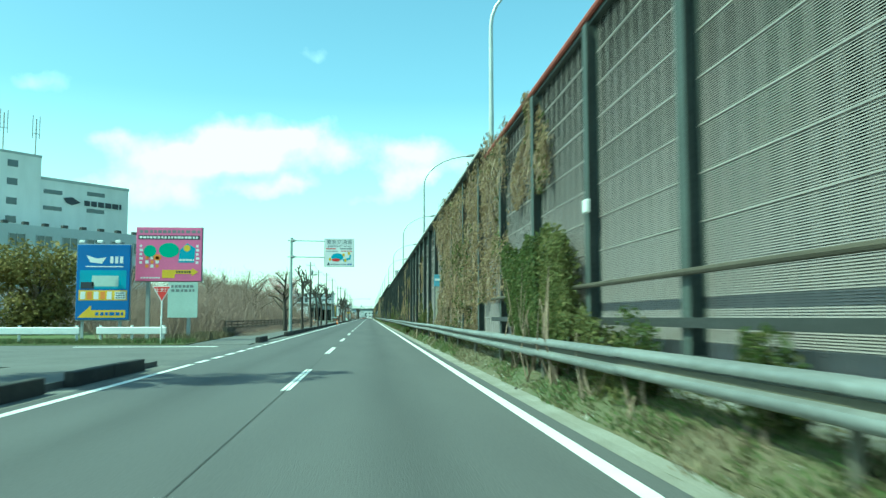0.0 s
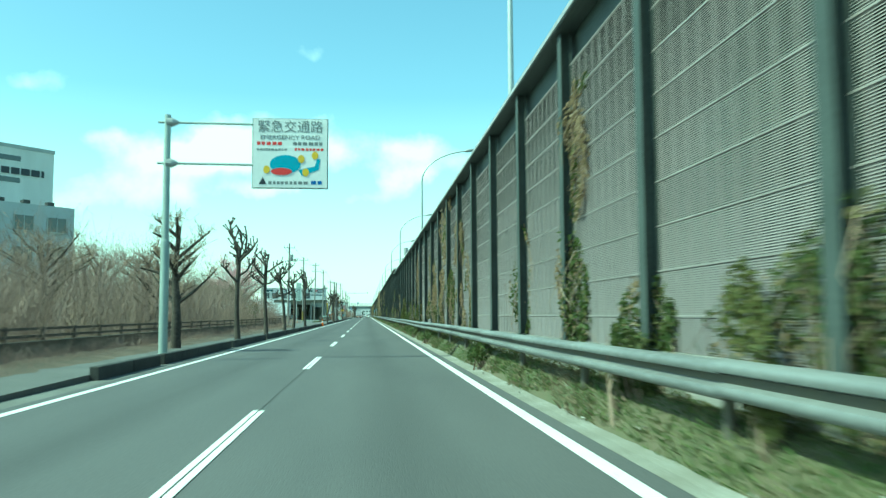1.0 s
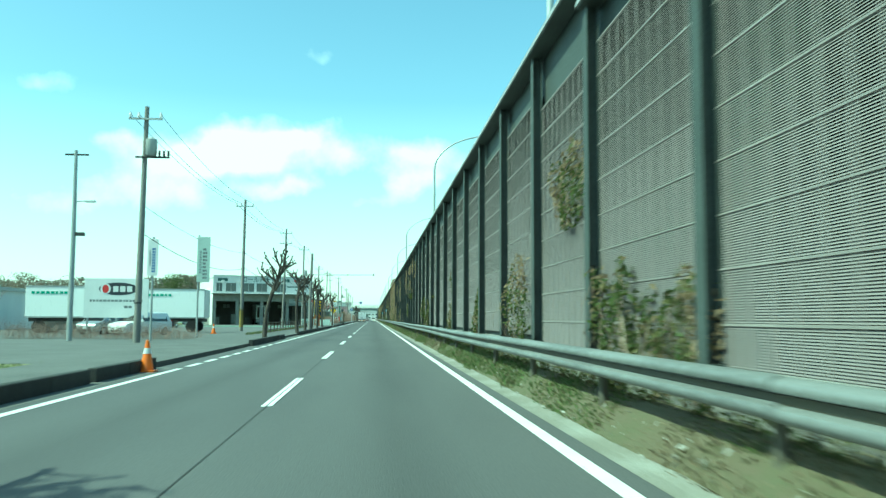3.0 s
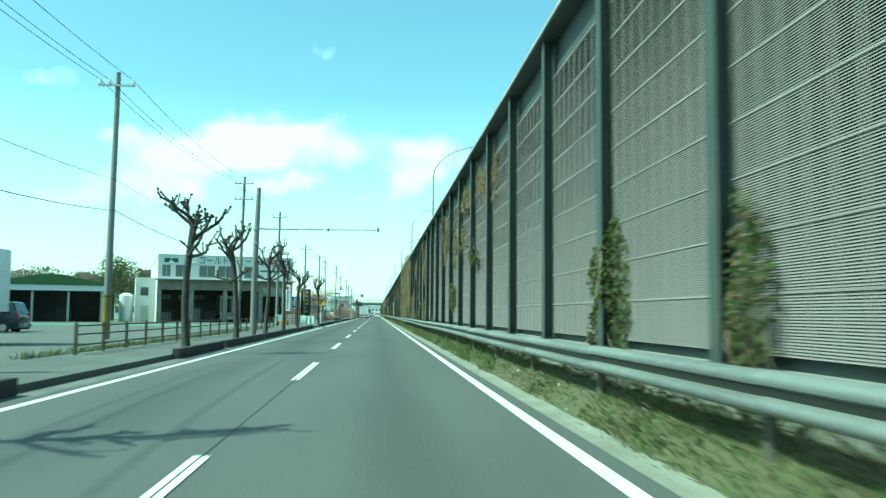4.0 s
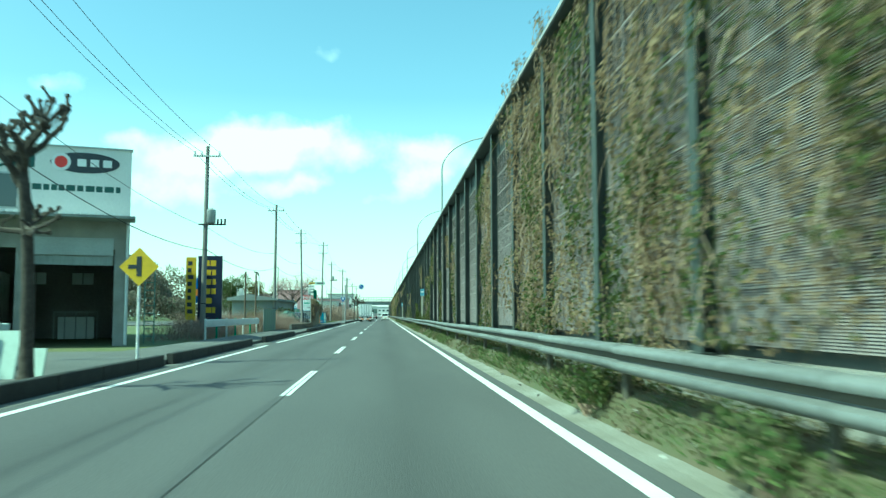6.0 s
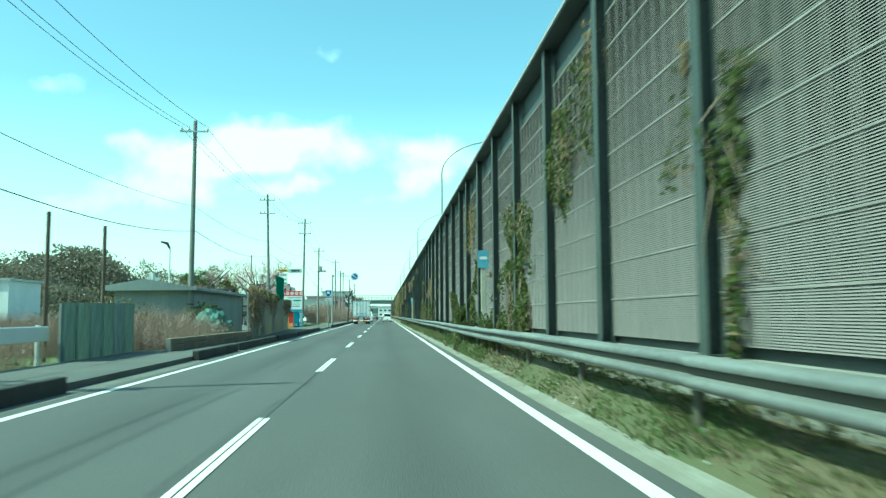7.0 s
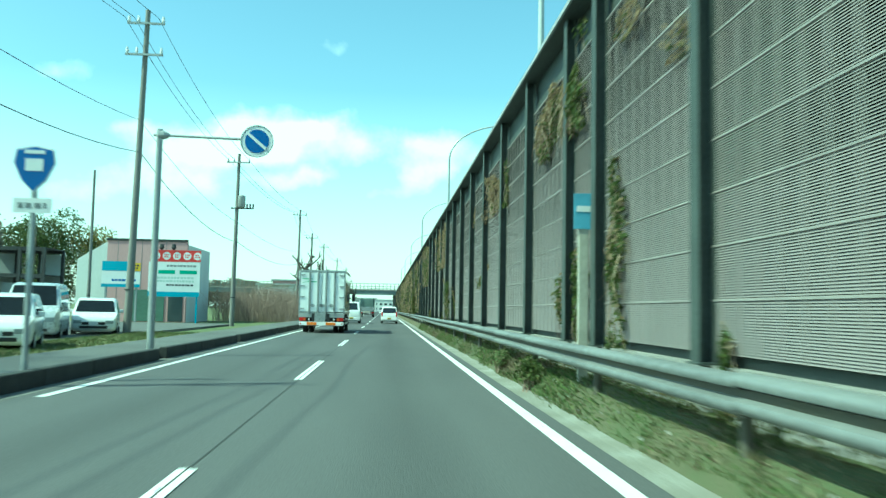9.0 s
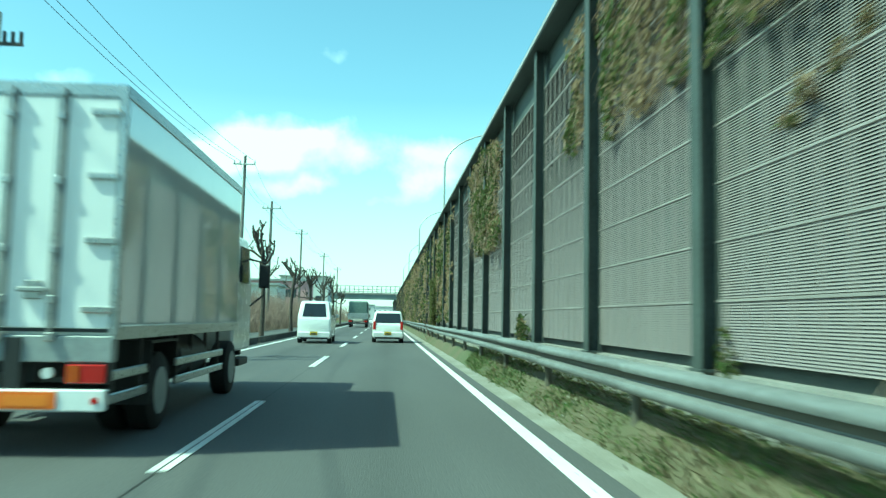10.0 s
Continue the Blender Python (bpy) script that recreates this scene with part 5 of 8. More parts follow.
creepers((353.3, 353.6, 2.7, 2.9, 60, 0.2), (353.5, 353.9, 2.6, 2.8, 60, 0.2), (353.8, 354.2, 2.5, 2.7, 60, 0.2), (354.8, 355.3, 0.4, 1.2, 121, 0.85),
         (357.9, 360.2, 4.5, 5.3, 640, 0.35), (359.2, 360.9, 3.5, 4.5, 607, 0.5), (363.3, 365, 0.4, 1.3, 589, 0.9), (366.6, 373.2, 2.8, 5.4, 7409, 0.55),
         (122, 124.2, 0.4, 2.6, 700, 0.6), (129, 130.2, 0.4, 2.2, 500, 0.8), (136.5, 138, 0.4, 3, 600, 0.7), (211, 217.5, 0.4, 5.9, 9000, 0.35),
         (211.5, 216, 5.4, 6.2, 900, 0.1), (219, 222, 0.4, 4.2, 2600, 0.5))
creepers((225, 228.8, 0.4, 5.2, 3600, 0.4), (232, 236, 0.4, 5.6, 3600, 0.4), (243.5, 245, 0.4, 4.6, 900, 0.7), (380, 394, 1, 5.6, 4000, 0.4),
         (396, 455, 0.6, 5.6, 8000, 0.35), (460, 540, 0.6, 5.6, 5000, 0.35))
for i, (y, h, r, n) in enumerate(((11.6, 2.2, 0.9, 3200), (13.2, 2.7, 1.0, 4200), (14.8, 2.4, 0.9, 3400), (9.6, 1.2, 0.6, 1100), (8.0, 1.0, 0.5, 700), (5.4, 1.0, 0.4, 500), (39.8, 1.3, 0.4, 900), (42.6, 0.9, 0.3, 600), (89.5, 1.0, 0.5, 800), (94.6, 1.3, 0.6, 1200), (96.2, 1.2, 0.6, 1200),
                                (267.0, 0.9, 0.5, 700), (265.2, 0.8, 0.4, 600), (273.9, 1.2, 0.5, 1300), (271.2, 0.8, 0.4, 700))):
    shrub(2.72, y, h, r, int(n * 2.0), 300 + i, 0.034, IVY_GREEN if i % 3 else SHRUB_LEAF)
shrub(2.7, 389.5, 3.0, 1.1, 5000, 320, 0.04, SHRUB_LEAF)
# weeds hanging over the gutter
for i, (y, r) in enumerate(((52.0, 0.5), (68.0, 0.5), (76.5, 0.6), (81.0, 0.55), (85.5, 0.5), (100.5, 0.5), (104.0, 0.45), (212.0, 0.6), (216.5, 0.6), (221.0, 0.6), (273.0, 0.55), (276.6, 0.5), (327.5, 0.5), (331.0, 0.45))):
    shrub(2.5, y, 0.2, r * 0.8, 700, 400 + i, 0.035, GRASS if i % 3 else IVY_GREEN, "low green weeds spilling over the gutter")


def verge_grass():
    """Short rough turf in patches, green and straw, thinning out over the gutter."""
    g = np.random.default_rng(5)
    for name, mat, n, dry in (("grass", GRASS, 170000, False), ("dry_grass", GRASS_DRY, 70000, True)):
        y = g.uniform(-2, 370, n * 2)
        x = 2.36 + g.beta(1.15, 1.3, n * 2) * 0.6
        k = np.array([noise.noise(Vector((a * 0.21, b * 1.6, 3.7))) + 0.5 * noise.noise(Vector((a * 0.9, b * 3.0, 8.1))) for a, b in zip(y, x)])
        edge = np.array([noise.noise(Vector((a * 0.45, 0.0, 1.3))) for a in y]) * 0.13
        sel = ((k > -0.3) if not dry else (k < -0.05)) & (x > 2.44 + edge)
        x, y = x[sel][:n], y[sel][:n]
        n2 = len(x)
        z = np.interp(x, VERGE_X, VERGE_Z) - 0.02
        h = g.uniform(0.02, 0.06, n2) * (1.1 + 0.35 * np.sin(y * 0.31) + 0.25 * np.sin(y * 1.3))
        a = g.uniform(0, 6.28, n2)
        w = g.uniform(0.009, 0.022, n2)
        lean = g.normal(0, 0.7, (n2, 2)) * h[:, None]
        lean[:, 0] -= 0.25 * h
        b0 = np.stack([x - np.cos(a) * w, y - np.sin(a) * w, z], 1)
        b1 = np.stack([x + np.cos(a) * w, y + np.sin(a) * w, z], 1)
        t0 = np.stack([x + lean[:, 0] + np.cos(a) * w * 0.3, y + lean[:, 1] + np.sin(a) * w * 0.3, z + h], 1)
        t1 = np.stack([x + lean[:, 0] - np.cos(a) * w * 0.3, y + lean[:, 1] - np.sin(a) * w * 0.3, z + h], 1)
        v = np.stack([b0, b1, t0, t1], 1).reshape(-1, 3)
        tagged(loose(name, v.tolist(), np.arange(4 * n2).reshape(n2, 4).tolist(), mat), "short rough grass on the verge, green and straw-coloured", "grass", kind="stuff")


verge_grass()
g = np.random.default_rng(6)
n = 52000
y = g.uniform(0, 370, n)
tall = np.array([max(0.0, 0.5 + 0.9 * noise.noise(Vector((a * 0.33, 4.0, 2.0))) + 0.5 * noise.noise(Vector((a * 1.7, 1.0, 6.0)))) for a in y])
c = np.stack([2.78 + g.beta(1.4, 1.0, n) * 0.16, y, 0.38 + g.uniform(0, 1, n) * (0.05 + 0.26 * tall)], 1)
v, f = leaf_quads(c, 0.026, g, flat=(-0.3, 0, 0.5), droop=0.4)
tagged(loose("weeds", v.tolist(), f.tolist(), WEEDS), "dark mixed weeds along the foot of the barrier", "weeds", kind="stuff")
PEBBLE = island_material("loose_stones", ((0.3, 0.29, 0.26), (0.4, 0.39, 0.36), (0.22, 0.2, 0.17)), 0.9)
g = np.random.default_rng(9)
n = 1500
c = np.stack([2.3 + g.beta(2, 2, n) * 0.5, g.uniform(0, 360, n), g.uniform(0.0, 0.02, n)], 1)
c[:, 2] += np.interp(c[:, 0], [2.3, 2.44, 2.54, 2.64], [0.004, 0.04, 0.15, 0.27])
v, f = leaf_quads(c, 0.035, g, flat=(0, 0, 1))
tagged(loose("litter", v.tolist(), f.tolist(), PEBBLE), "dead leaves and grit along the gutter", "litter", kind="stuff")


THICKET = island_material("thicket_twigs", ((0.27, 0.195, 0.165), (0.36, 0.27, 0.23), (0.2, 0.145, 0.12), (0.31, 0.235, 0.185)), 0.9)


# ---- thickets, bushes and trees behind the pavement ----
def thicket(name, x0, x1, y0, y1, h0, h1, n, seed, lab, mat=None, r=0.01):
    g = np.random.default_rng(seed)
    b = np.stack([g.uniform(x0, x1, n), g.uniform(y0, y1, n), np.full(n, -0.05)], 1)
    hh = g.uniform(0.55, 1.0, n) * np.array([h0 + (h1 - h0) * (0.5 + 0.5 * noise.noise(Vector((x * 0.2, y * 0.12, seed)))) for x, y, _ in b])
    hh *= np.clip((x1 - b[:, 0]) / 3.0 + 0.45, 0.45, 1.0)
    t = b + np.stack([g.normal(0, 0.34, n) * hh, g.normal(0, 0.34, n) * hh, hh], 1)
    v1, f1 = stem_mesh(b, t, g.uniform(0.7, 1.4, n) * r, g, 0.07)
    k = n * 11
    i = g.integers(0, n, k)
    s = g.uniform(0.25, 1.0, k)[:, None]
    tb = b[i] + (t[i] - b[i]) * s
    tt = tb + np.stack([g.normal(0, 0.42, k), g.normal(0, 0.42, k), g.uniform(-0.25, 0.5, k)], 1)
    v2, f2 = stem_mesh(tb, tt, g.uniform(0.45, 0.85, k) * r * 0.6, g, 0.14)
    ob = loose(name, np.concatenate([v1, v2]).tolist(), np.concatenate([f1, f2 + len(v1)]).tolist(), mat or THICKET)
    return tagged(ob, lab, "thicket", kind="stuff")


thicket("thicket", -24, -8.2, 60, 112, 3.4, 6.2, 6000, 21, "dense leafless brown thicket behind the fence")
thicket("thicket", -15, -8.2, 46, 60, 2.6, 4.6, 1500, 27, "dense leafless brown thicket beside the billboard")
thicket("thicket", -24, -8.8, 110, 127, 2.0, 3.8, 3200, 26, "dense leafless brown thicket beside the yard")
thicket("thicket", -8.0, -6.9, 48, 112, 0.35, 0.95, 1500, 29, "low dry brown scrub below the fence", r=0.007)
thicket("thicket", -34, -22, 70, 128, 3.2, 5.6, 2200, 22, "tall leafless brown thicket behind the fence", r=0.02)
thicket("thicket", -15, -6.9, 271.8, 283.5, 0.9, 1.9, 3400, 23, "dry brown scrub behind a low block wall")
thicket("thicket", -11.5, -8.2, 252, 268, 0.6, 1.5, 700, 24, "dry brown scrub beside the road sign")
thicket("thicket", -14.5, -7.6, 384, 450, 2.4, 4.6, 4200, 25, "leafless brown thicket along the pavement", r=0.014)
thicket("thicket", -40, -8.0, 560, 640, 3.0, 6.0, 1600, 28, "bare brown growth beyond the bridge", r=0.03)


def bare_tree(x, y, h, spread, seed, twig_mat, lab, blossom=None, nb=0):
    r = random.Random(seed)
    g = np.random.default_rng(seed)
    ob = ref("bare_tree", (x, y, 0), r.uniform(0, 360), lab, "tree")
    bm = tube([(0, 0, -0.1), (0.05, 0.02, h * 0.2), (0.1, -0.05, h * 0.45), (0.0, 0.05, h * 0.7)], [h * 0.03, h * 0.024, h * 0.018, h * 0.01], 9)
    part("trunk", bm, BARK, ob, smooth=True)
    bb, tt, ends = [], [], []
    bm = bmesh.new()
    for i in range(14):
        z = h * r.uniform(0.22, 0.66)
        a = i * 2.4 + r.uniform(-0.5, 0.5)
        L = spread * r.uniform(0.6, 1.0) * (1.1 - 0.6 * z / h)
        p0 = Vector((0.07, 0, z))
        p1 = p0 + Vector((math.cos(a) * L * 0.5, math.sin(a) * L * 0.5, L * 0.4))
        p2 = p0 + Vector((math.cos(a) * L, math.sin(a) * L, L * r.uniform(0.5, 0.95)))
        tube([p0, p1, p2], [h * 0.012, h * 0.008, h * 0.004], 6, bm)
        for _ in range(22):
            s = r.uniform(0.25, 1.0)
            q = p1.lerp(p2, (s - 0.5) * 2) if s > 0.5 else p0.lerp(p1, s * 2)
            d = Vector((r.gauss(0, 0.6), r.gauss(0, 0.6), r.uniform(0.2, 1.1))) * spread * 0.3
            bb.append(q)
            tt.append(q + d)
            for _ in range(3):
                u = q + d * r.uniform(0.3, 0.9)
                bb.append(u)
                tt.append(u + Vector((r.gauss(0, 0.5), r.gauss(0, 0.5), r.uniform(0, 0.8))) * spread * 0.16)
                ends.append(tt[-1])
    part("limbwork", bm, BARK, ob, smooth=True)
    bb, tt = np.array(bb), np.array(tt)
    v, f = stem_mesh(bb, tt, np.full(len(bb), h * 0.0022), g, 0.06)
    loose("twig_mass", v.tolist(), f.tolist(), twig_mat, ob)
    if blossom:
        e = np.array(ends)[g.integers(0, len(ends), nb)] + g.normal(0, 0.08, (nb, 3))
        v, f = leaf_quads(e, 0.05, g)
        loose("blossom", v.tolist(), f.tolist(), blossom, ob, "pale pink blossom")
    return ob


def leafy_tree(x, y, h, r, n, seed, mat=None, lab="broad dark evergreen tree with an uneven crown", size=0.16, name="evergreen_tree", low=0.3, k=16):
    g = np.random.default_rng(seed)
    ob = ref(name, (x, y, 0), 0, lab, "tree")
    part("trunk", tube([(0, 0, -0.1), (0.05, 0, h * 0.3), (0, 0.1, h * 0.75)], [h * 0.035, h * 0.028, h * 0.01], 8), BARK, ob, smooth=True)
    cent = np.stack([g.normal(0, r * 0.42, k), g.normal(0, r * 0.42, k), g.uniform(low, 0.9, k) * h], 1)
    b = np.stack([np.zeros(k), np.zeros(k), cent[:, 2] * 0.5], 1)
    v, f = stem_mesh(b, cent, np.full(k, h * 0.012), g, 0.05)
    loose("limbwork", v.tolist(), f.tolist(), STEMS, ob)
    rad = g.uniform(0.3, 0.5, k) * r
    i = g.integers(0, k, n)
    d = g.normal(size=(n, 3))
    d /= np.linalg.norm(d, axis=1)[:, None]
    c = cent[i] + d * (rad[i] * g.uniform(0.55, 1.0, n))[:, None]
    c[:, 2] = np.maximum(c[:, 2], 0.1)
    v, f = leaf_quads(c, size, g, droop=0.3)
    loose("crown", v.tolist(), f.tolist(), mat or EVERGREEN, ob)
    return ob


FROSTED = material("frosted_pane", (0.8, 0.82, 0.82), 0.6, fine=8, vary=0.05, bump=0.0)
fn, fl = FROSTED.node_tree.nodes, FROSTED.node_tree.links
tr, ms = fn.new("ShaderNodeBsdfTranslucent"), fn.new("ShaderNodeMixShader")
tr.inputs[0].default_value, ms.inputs[0].default_value = (0.85, 0.88, 0.88, 1), 0.75
fl.new(fn["Principled BSDF"].outputs[0], ms.inputs[1])
fl.new(tr.outputs[0], ms.inputs[2])
fl.new(ms.outputs[0], fn["Material Output"].inputs[0])
BLOSSOM = island_material("pink_blossom", ((0.66, 0.34, 0.4), (0.72, 0.48, 0.52), (0.55, 0.26, 0.32)), 0.8, 0.3)
TWIGS_PINK = island_material("reddish_twigs", ((0.28, 0.18, 0.17), (0.36, 0.25, 0.23), (0.2, 0.14, 0.12)), 0.9)
OLIVE = island_material("olive_leaves", ((0.17, 0.145, 0.045), (0.25, 0.2, 0.07), (0.1, 0.095, 0.032), (0.3, 0.23, 0.09)), 0.7, 0.25)
leafy_tree(-23.2, 60.0, 6.4, 3.2, 9000, 61, OLIVE, "broad olive-green evergreen tree with a dense uneven crown", 0.15, low=0.06, k=34)
leafy_tree(-27.5, 58.0, 6.0, 3.0, 7000, 62, OLIVE, "broad olive-green evergreen tree with a dense uneven crown", 0.15, low=0.06, k=30)
bare_tree(-11.8, 111.5, 6.9, 3.8, 63, TWIGS_PINK, "spreading cherry tree with pale pink blossom", BLOSSOM, 6500)
bare_tree(-19.0, 92.0, 6.6, 3.0, 64, STEMS, "leafless grey-brown tree above the thicket")
bare_tree(-15.5, 84.0, 6.2, 3.0, 65, TWIGS_PINK, "leafless reddish tree above the thicket")
bare_tree(-13.5, 70.0, 5.6, 2.6, 66, STEMS, "leafless grey-brown tree above the thicket")
bare_tree(-20.5, 72.0, 5.8, 2.8, 67, STEMS, "leafless grey-brown tree above the thicket")
bare_tree(-10.4, 76.5, 5.7, 2.1, 80, THICKET, "leafless reddish tree behind the fence")
bare_tree(-11.8, 80.5, 6.2, 2.4, 81, THICKET, "leafless reddish tree behind the fence")
bare_tree(-6.3, 62.5, 6.0, 1.5, 68, STEMS, "slender bare young tree beside the pavement")
shrub(-9.6, 104.0, 1.9, 1.1, 1600, 69, 0.07, EVERGREEN, "rounded dark green bush behind the fence")
bare_tree(-12.9, 329.8, 6.8, 4.5, 70, TWIGS_PINK, "spreading cherry tree with sparse pink blossom beside the lot", BLOSSOM, 1500)
bare_tree(-12.5, 305.0, 5.2, 2.6, 71, TWIGS_PINK, "leafless reddish tree behind the fence")
leafy_tree(-9.6, 14.0, 11.2, 2.0, 2200, 76, EVERGREEN, "tall evergreen tree beside the pavement")
leafy_tree(-33.8, 396.0, 10.0, 4.4, 11000, 78, EVERGREEN, "broad dark green tree behind the shop", 0.12)
leafy_tree(-28.5, 399.0, 8.4, 3.2, 7000, 79, OLIVE, "brownish olive tree behind the shop", 0.12)
leafy_tree(-37.0, 262.0, 9.0, 4.2, 2600, 74, EVERGREEN, "tall dark evergreen tree behind the yard")
leafy_tree(-32.0, 266.0, 7.6, 3.2, 2000, 75, EVERGREEN, "dark evergreen tree behind the yard")
leafy_tree(-9.6, 277.0, 1.7, 1.5, 1400, 72, OLIVE, "overgrown olive-brown bush behind the block wall", 0.05, "bush")
leafy_tree(-9.0, 288.5, 1.7, 1.2, 1400, 73, EVERGREEN, "dark overgrown bush against the fence", 0.08, "bush")

# wooded rise behind the lots
g = np.random.default_rng(77)
HILL_DARK = island_material("wooded_hill", ((0.11, 0.12, 0.085), (0.19, 0.165, 0.13), (0.27, 0.22, 0.185), (0.14, 0.14, 0.1)), 0.9, 0.4)
for k, (x0, x1, yy, hh) in enumerate(((-190, -62, 420, 23), (-160, -50, 520, 24), (-230, -120, 330, 20), (-90, -38, 640, 18), (-120, -57, 458, 24))):
    n = 34000 if k in (0, 4) else 20000
    x = g.uniform(x0, x1, n)
    top = hh * (0.62 + 0.42 * np.array([noise.noise(Vector((a * 0.045, k * 7.0, 1.0))) + 0.5 * noise.noise(Vector((a * 0.2, k * 3.0, 5.0))) for a in x])) * np.clip((x1 - x) / 18 + 0.35, 0.3, 1)
    c = np.stack([x, yy + g.normal(0, 6, n), top * g.uniform(0.0, 1.0, n) ** 0.6], 1)
    v, f = leaf_quads(c, 0.4, g)
    tagged(loose("far_wood", v.tolist(), f.tolist(), HILL_DARK), "distant wooded rise of mixed bare and evergreen trees", "wood", kind="stuff")

# ---- signs at the side street ----
BLUE_INK = material("billboard_blue", (0.02, 0.12, 0.4), 0.5, fine=12, vary=0.1, bump=0.02, coarse=0.8, stain=0.15)
PINK_INK = material("billboard_pink", (0.62, 0.13, 0.32), 0.5, fine=12, vary=0.1, bump=0.02, coarse=0.8, stain=0.15)
YELLOW_INK = material("sign_yellow", (0.75, 0.5, 0.03), 0.5, fine=12, vary=0.1, bump=0.02)
CYAN_INK = material("sign_cyan", (0.08, 0.35, 0.5), 0.5, fine=12, vary=0.1, bump=0.02)
GREEN_SIGN = material("sign_green", (0.08, 0.4, 0.25), 0.5, fine=12, vary=0.1, bump=0.02)
ORANGE_INK = material("sign_orange", (0.75, 0.25, 0.04), 0.5, fine=12, vary=0.12, bump=0.02)
RED_INK = material("sign_red", (0.6, 0.03, 0.03), 0.45, fine=12, vary=0.1, bump=0.02)
DARK_INK = material("sign_dark_ink", (0.03, 0.035, 0.05), 0.5, fine=12, vary=0.1, bump=0.0)
GREY_INK = material("sign_grey_ink", (0.2, 0.22, 0.23), 0.5, fine=12, vary=0.1, bump=0.0)
SIGN_BLUE = material("road_sign_blue", (0.01, 0.1, 0.38), 0.4, fine=12, vary=0.08, bump=0.0)
PALE_GREEN = material("pale_green_board", (0.5, 0.6, 0.56), 0.6, fine=12, vary=0.1, bump=0.02, coarse=1.0, stain=0.15)
WOOD_DARK = material("weathered_brown_wood", (0.19, 0.145, 0.11), 0.9, fine=18, vary=0.35, bump=0.5, stretch=(1, 0.2, 1))


def flat(name, outline, y, mat, parent, t=0.006):
    """A thin painted shape on a board that faces back down the road."""
    return part(name, prism(outline, y - t, y), mat, parent)


def oval(cx, cz, rx, rz, n=20):
    return [(cx + rx * math.cos(2 * math.pi * k / n), cz + rz * math.sin(2 * math.pi * k / n)) for k in range(n)]


def rect(x0, x1, z0, z1):
    return [(x0, z0), (x1, z0), (x1, z1), (x0, z1)]


def billboard_blue():
    ob = ref("billboard", (-12.35, 39.3, 0), 0, "large blue advertising board with a yellow arrow on steel legs", "billboard")
    part("board", box(-1.2, 1.2, 0, 0.12, 1.05, 4.55), BLUE_INK, ob, bevel=0.015)
    part("frame", box(-1.24, 1.24, 0.12, 0.18, 1.0, 4.6), STEEL_GREY, ob)
    for x in (-0.95, 0.75):
        part("leg", box(x - 0.06, x + 0.06, 0.18, 0.3, -0.1, 4.4), STEEL_GREY, ob)
    for x in (-0.8, 0.0, 0.8):
        a = part("lamp_arm", tube([(x, 0.1, 4.6), (x, -0.35, 4.75), (x, -0.5, 4.68)], 0.02, 6), STEEL_GREY, ob)
        part("floodlight", box(x - 0.12, x + 0.12, -0.62, -0.45, 4.58, 4.7), BOARD_WHITE, a, bevel=0.02)
    flat("emblem", [(-0.78, 4.05), (-0.6, 3.72), (-0.08, 3.66), (0.12, 3.95), (-0.3, 3.9)], -0.001, BOARD_WHITE, ob)
    for x in (0.3, 0.52, 0.74):
        flat("emblem_bar", rect(x, x + 0.14, 3.68, 4.0), -0.001, BOARD_WHITE, ob)
    flat("rule", rect(-0.8, 0.9, 3.5, 3.55), -0.001, BOARD_WHITE, ob)
    flat("picture", rect(-1.05, 1.05, 2.5, 3.35), -0.001, CYAN_INK, ob)
    flat("picture_wall", rect(-0.5, 0.7, 2.6, 3.1), -0.008, PALE_GREEN, ob)
    flat("picture_dark", rect(-1.0, -0.4, 2.5, 2.8), -0.008, DARK_INK, ob)
    flat("band", rect(-1.08, 1.1, 1.95, 2.42), -0.001, YELLOW_INK, ob)
    for k in range(5):
        flat("panel_picture", rect(-1.0 + 0.3 * k, -0.78 + 0.3 * k, 2.0, 2.36), -0.008, ORANGE_INK if k % 2 else BOARD_WHITE, ob)
    flat("panel_text", rect(0.55, 1.05, 2.0, 2.36), -0.008, BOARD_WHITE, ob)
    bars("small_writing", 3, 0.6, 1.0, 2.02, 2.34, -0.015, ob, GREY_INK, 3)
    flat("arrow", [(-1.1, 1.15), (-0.55, 1.15), (1.05, 1.15), (1.05, 1.5), (-0.5, 1.5), (-0.5, 1.72)], -0.001, YELLOW_INK, ob)
    bars("arrow_writing", 1, -0.3, 0.95, 1.2, 1.45, -0.008, ob, BLUE_INK, 8)
    return ob


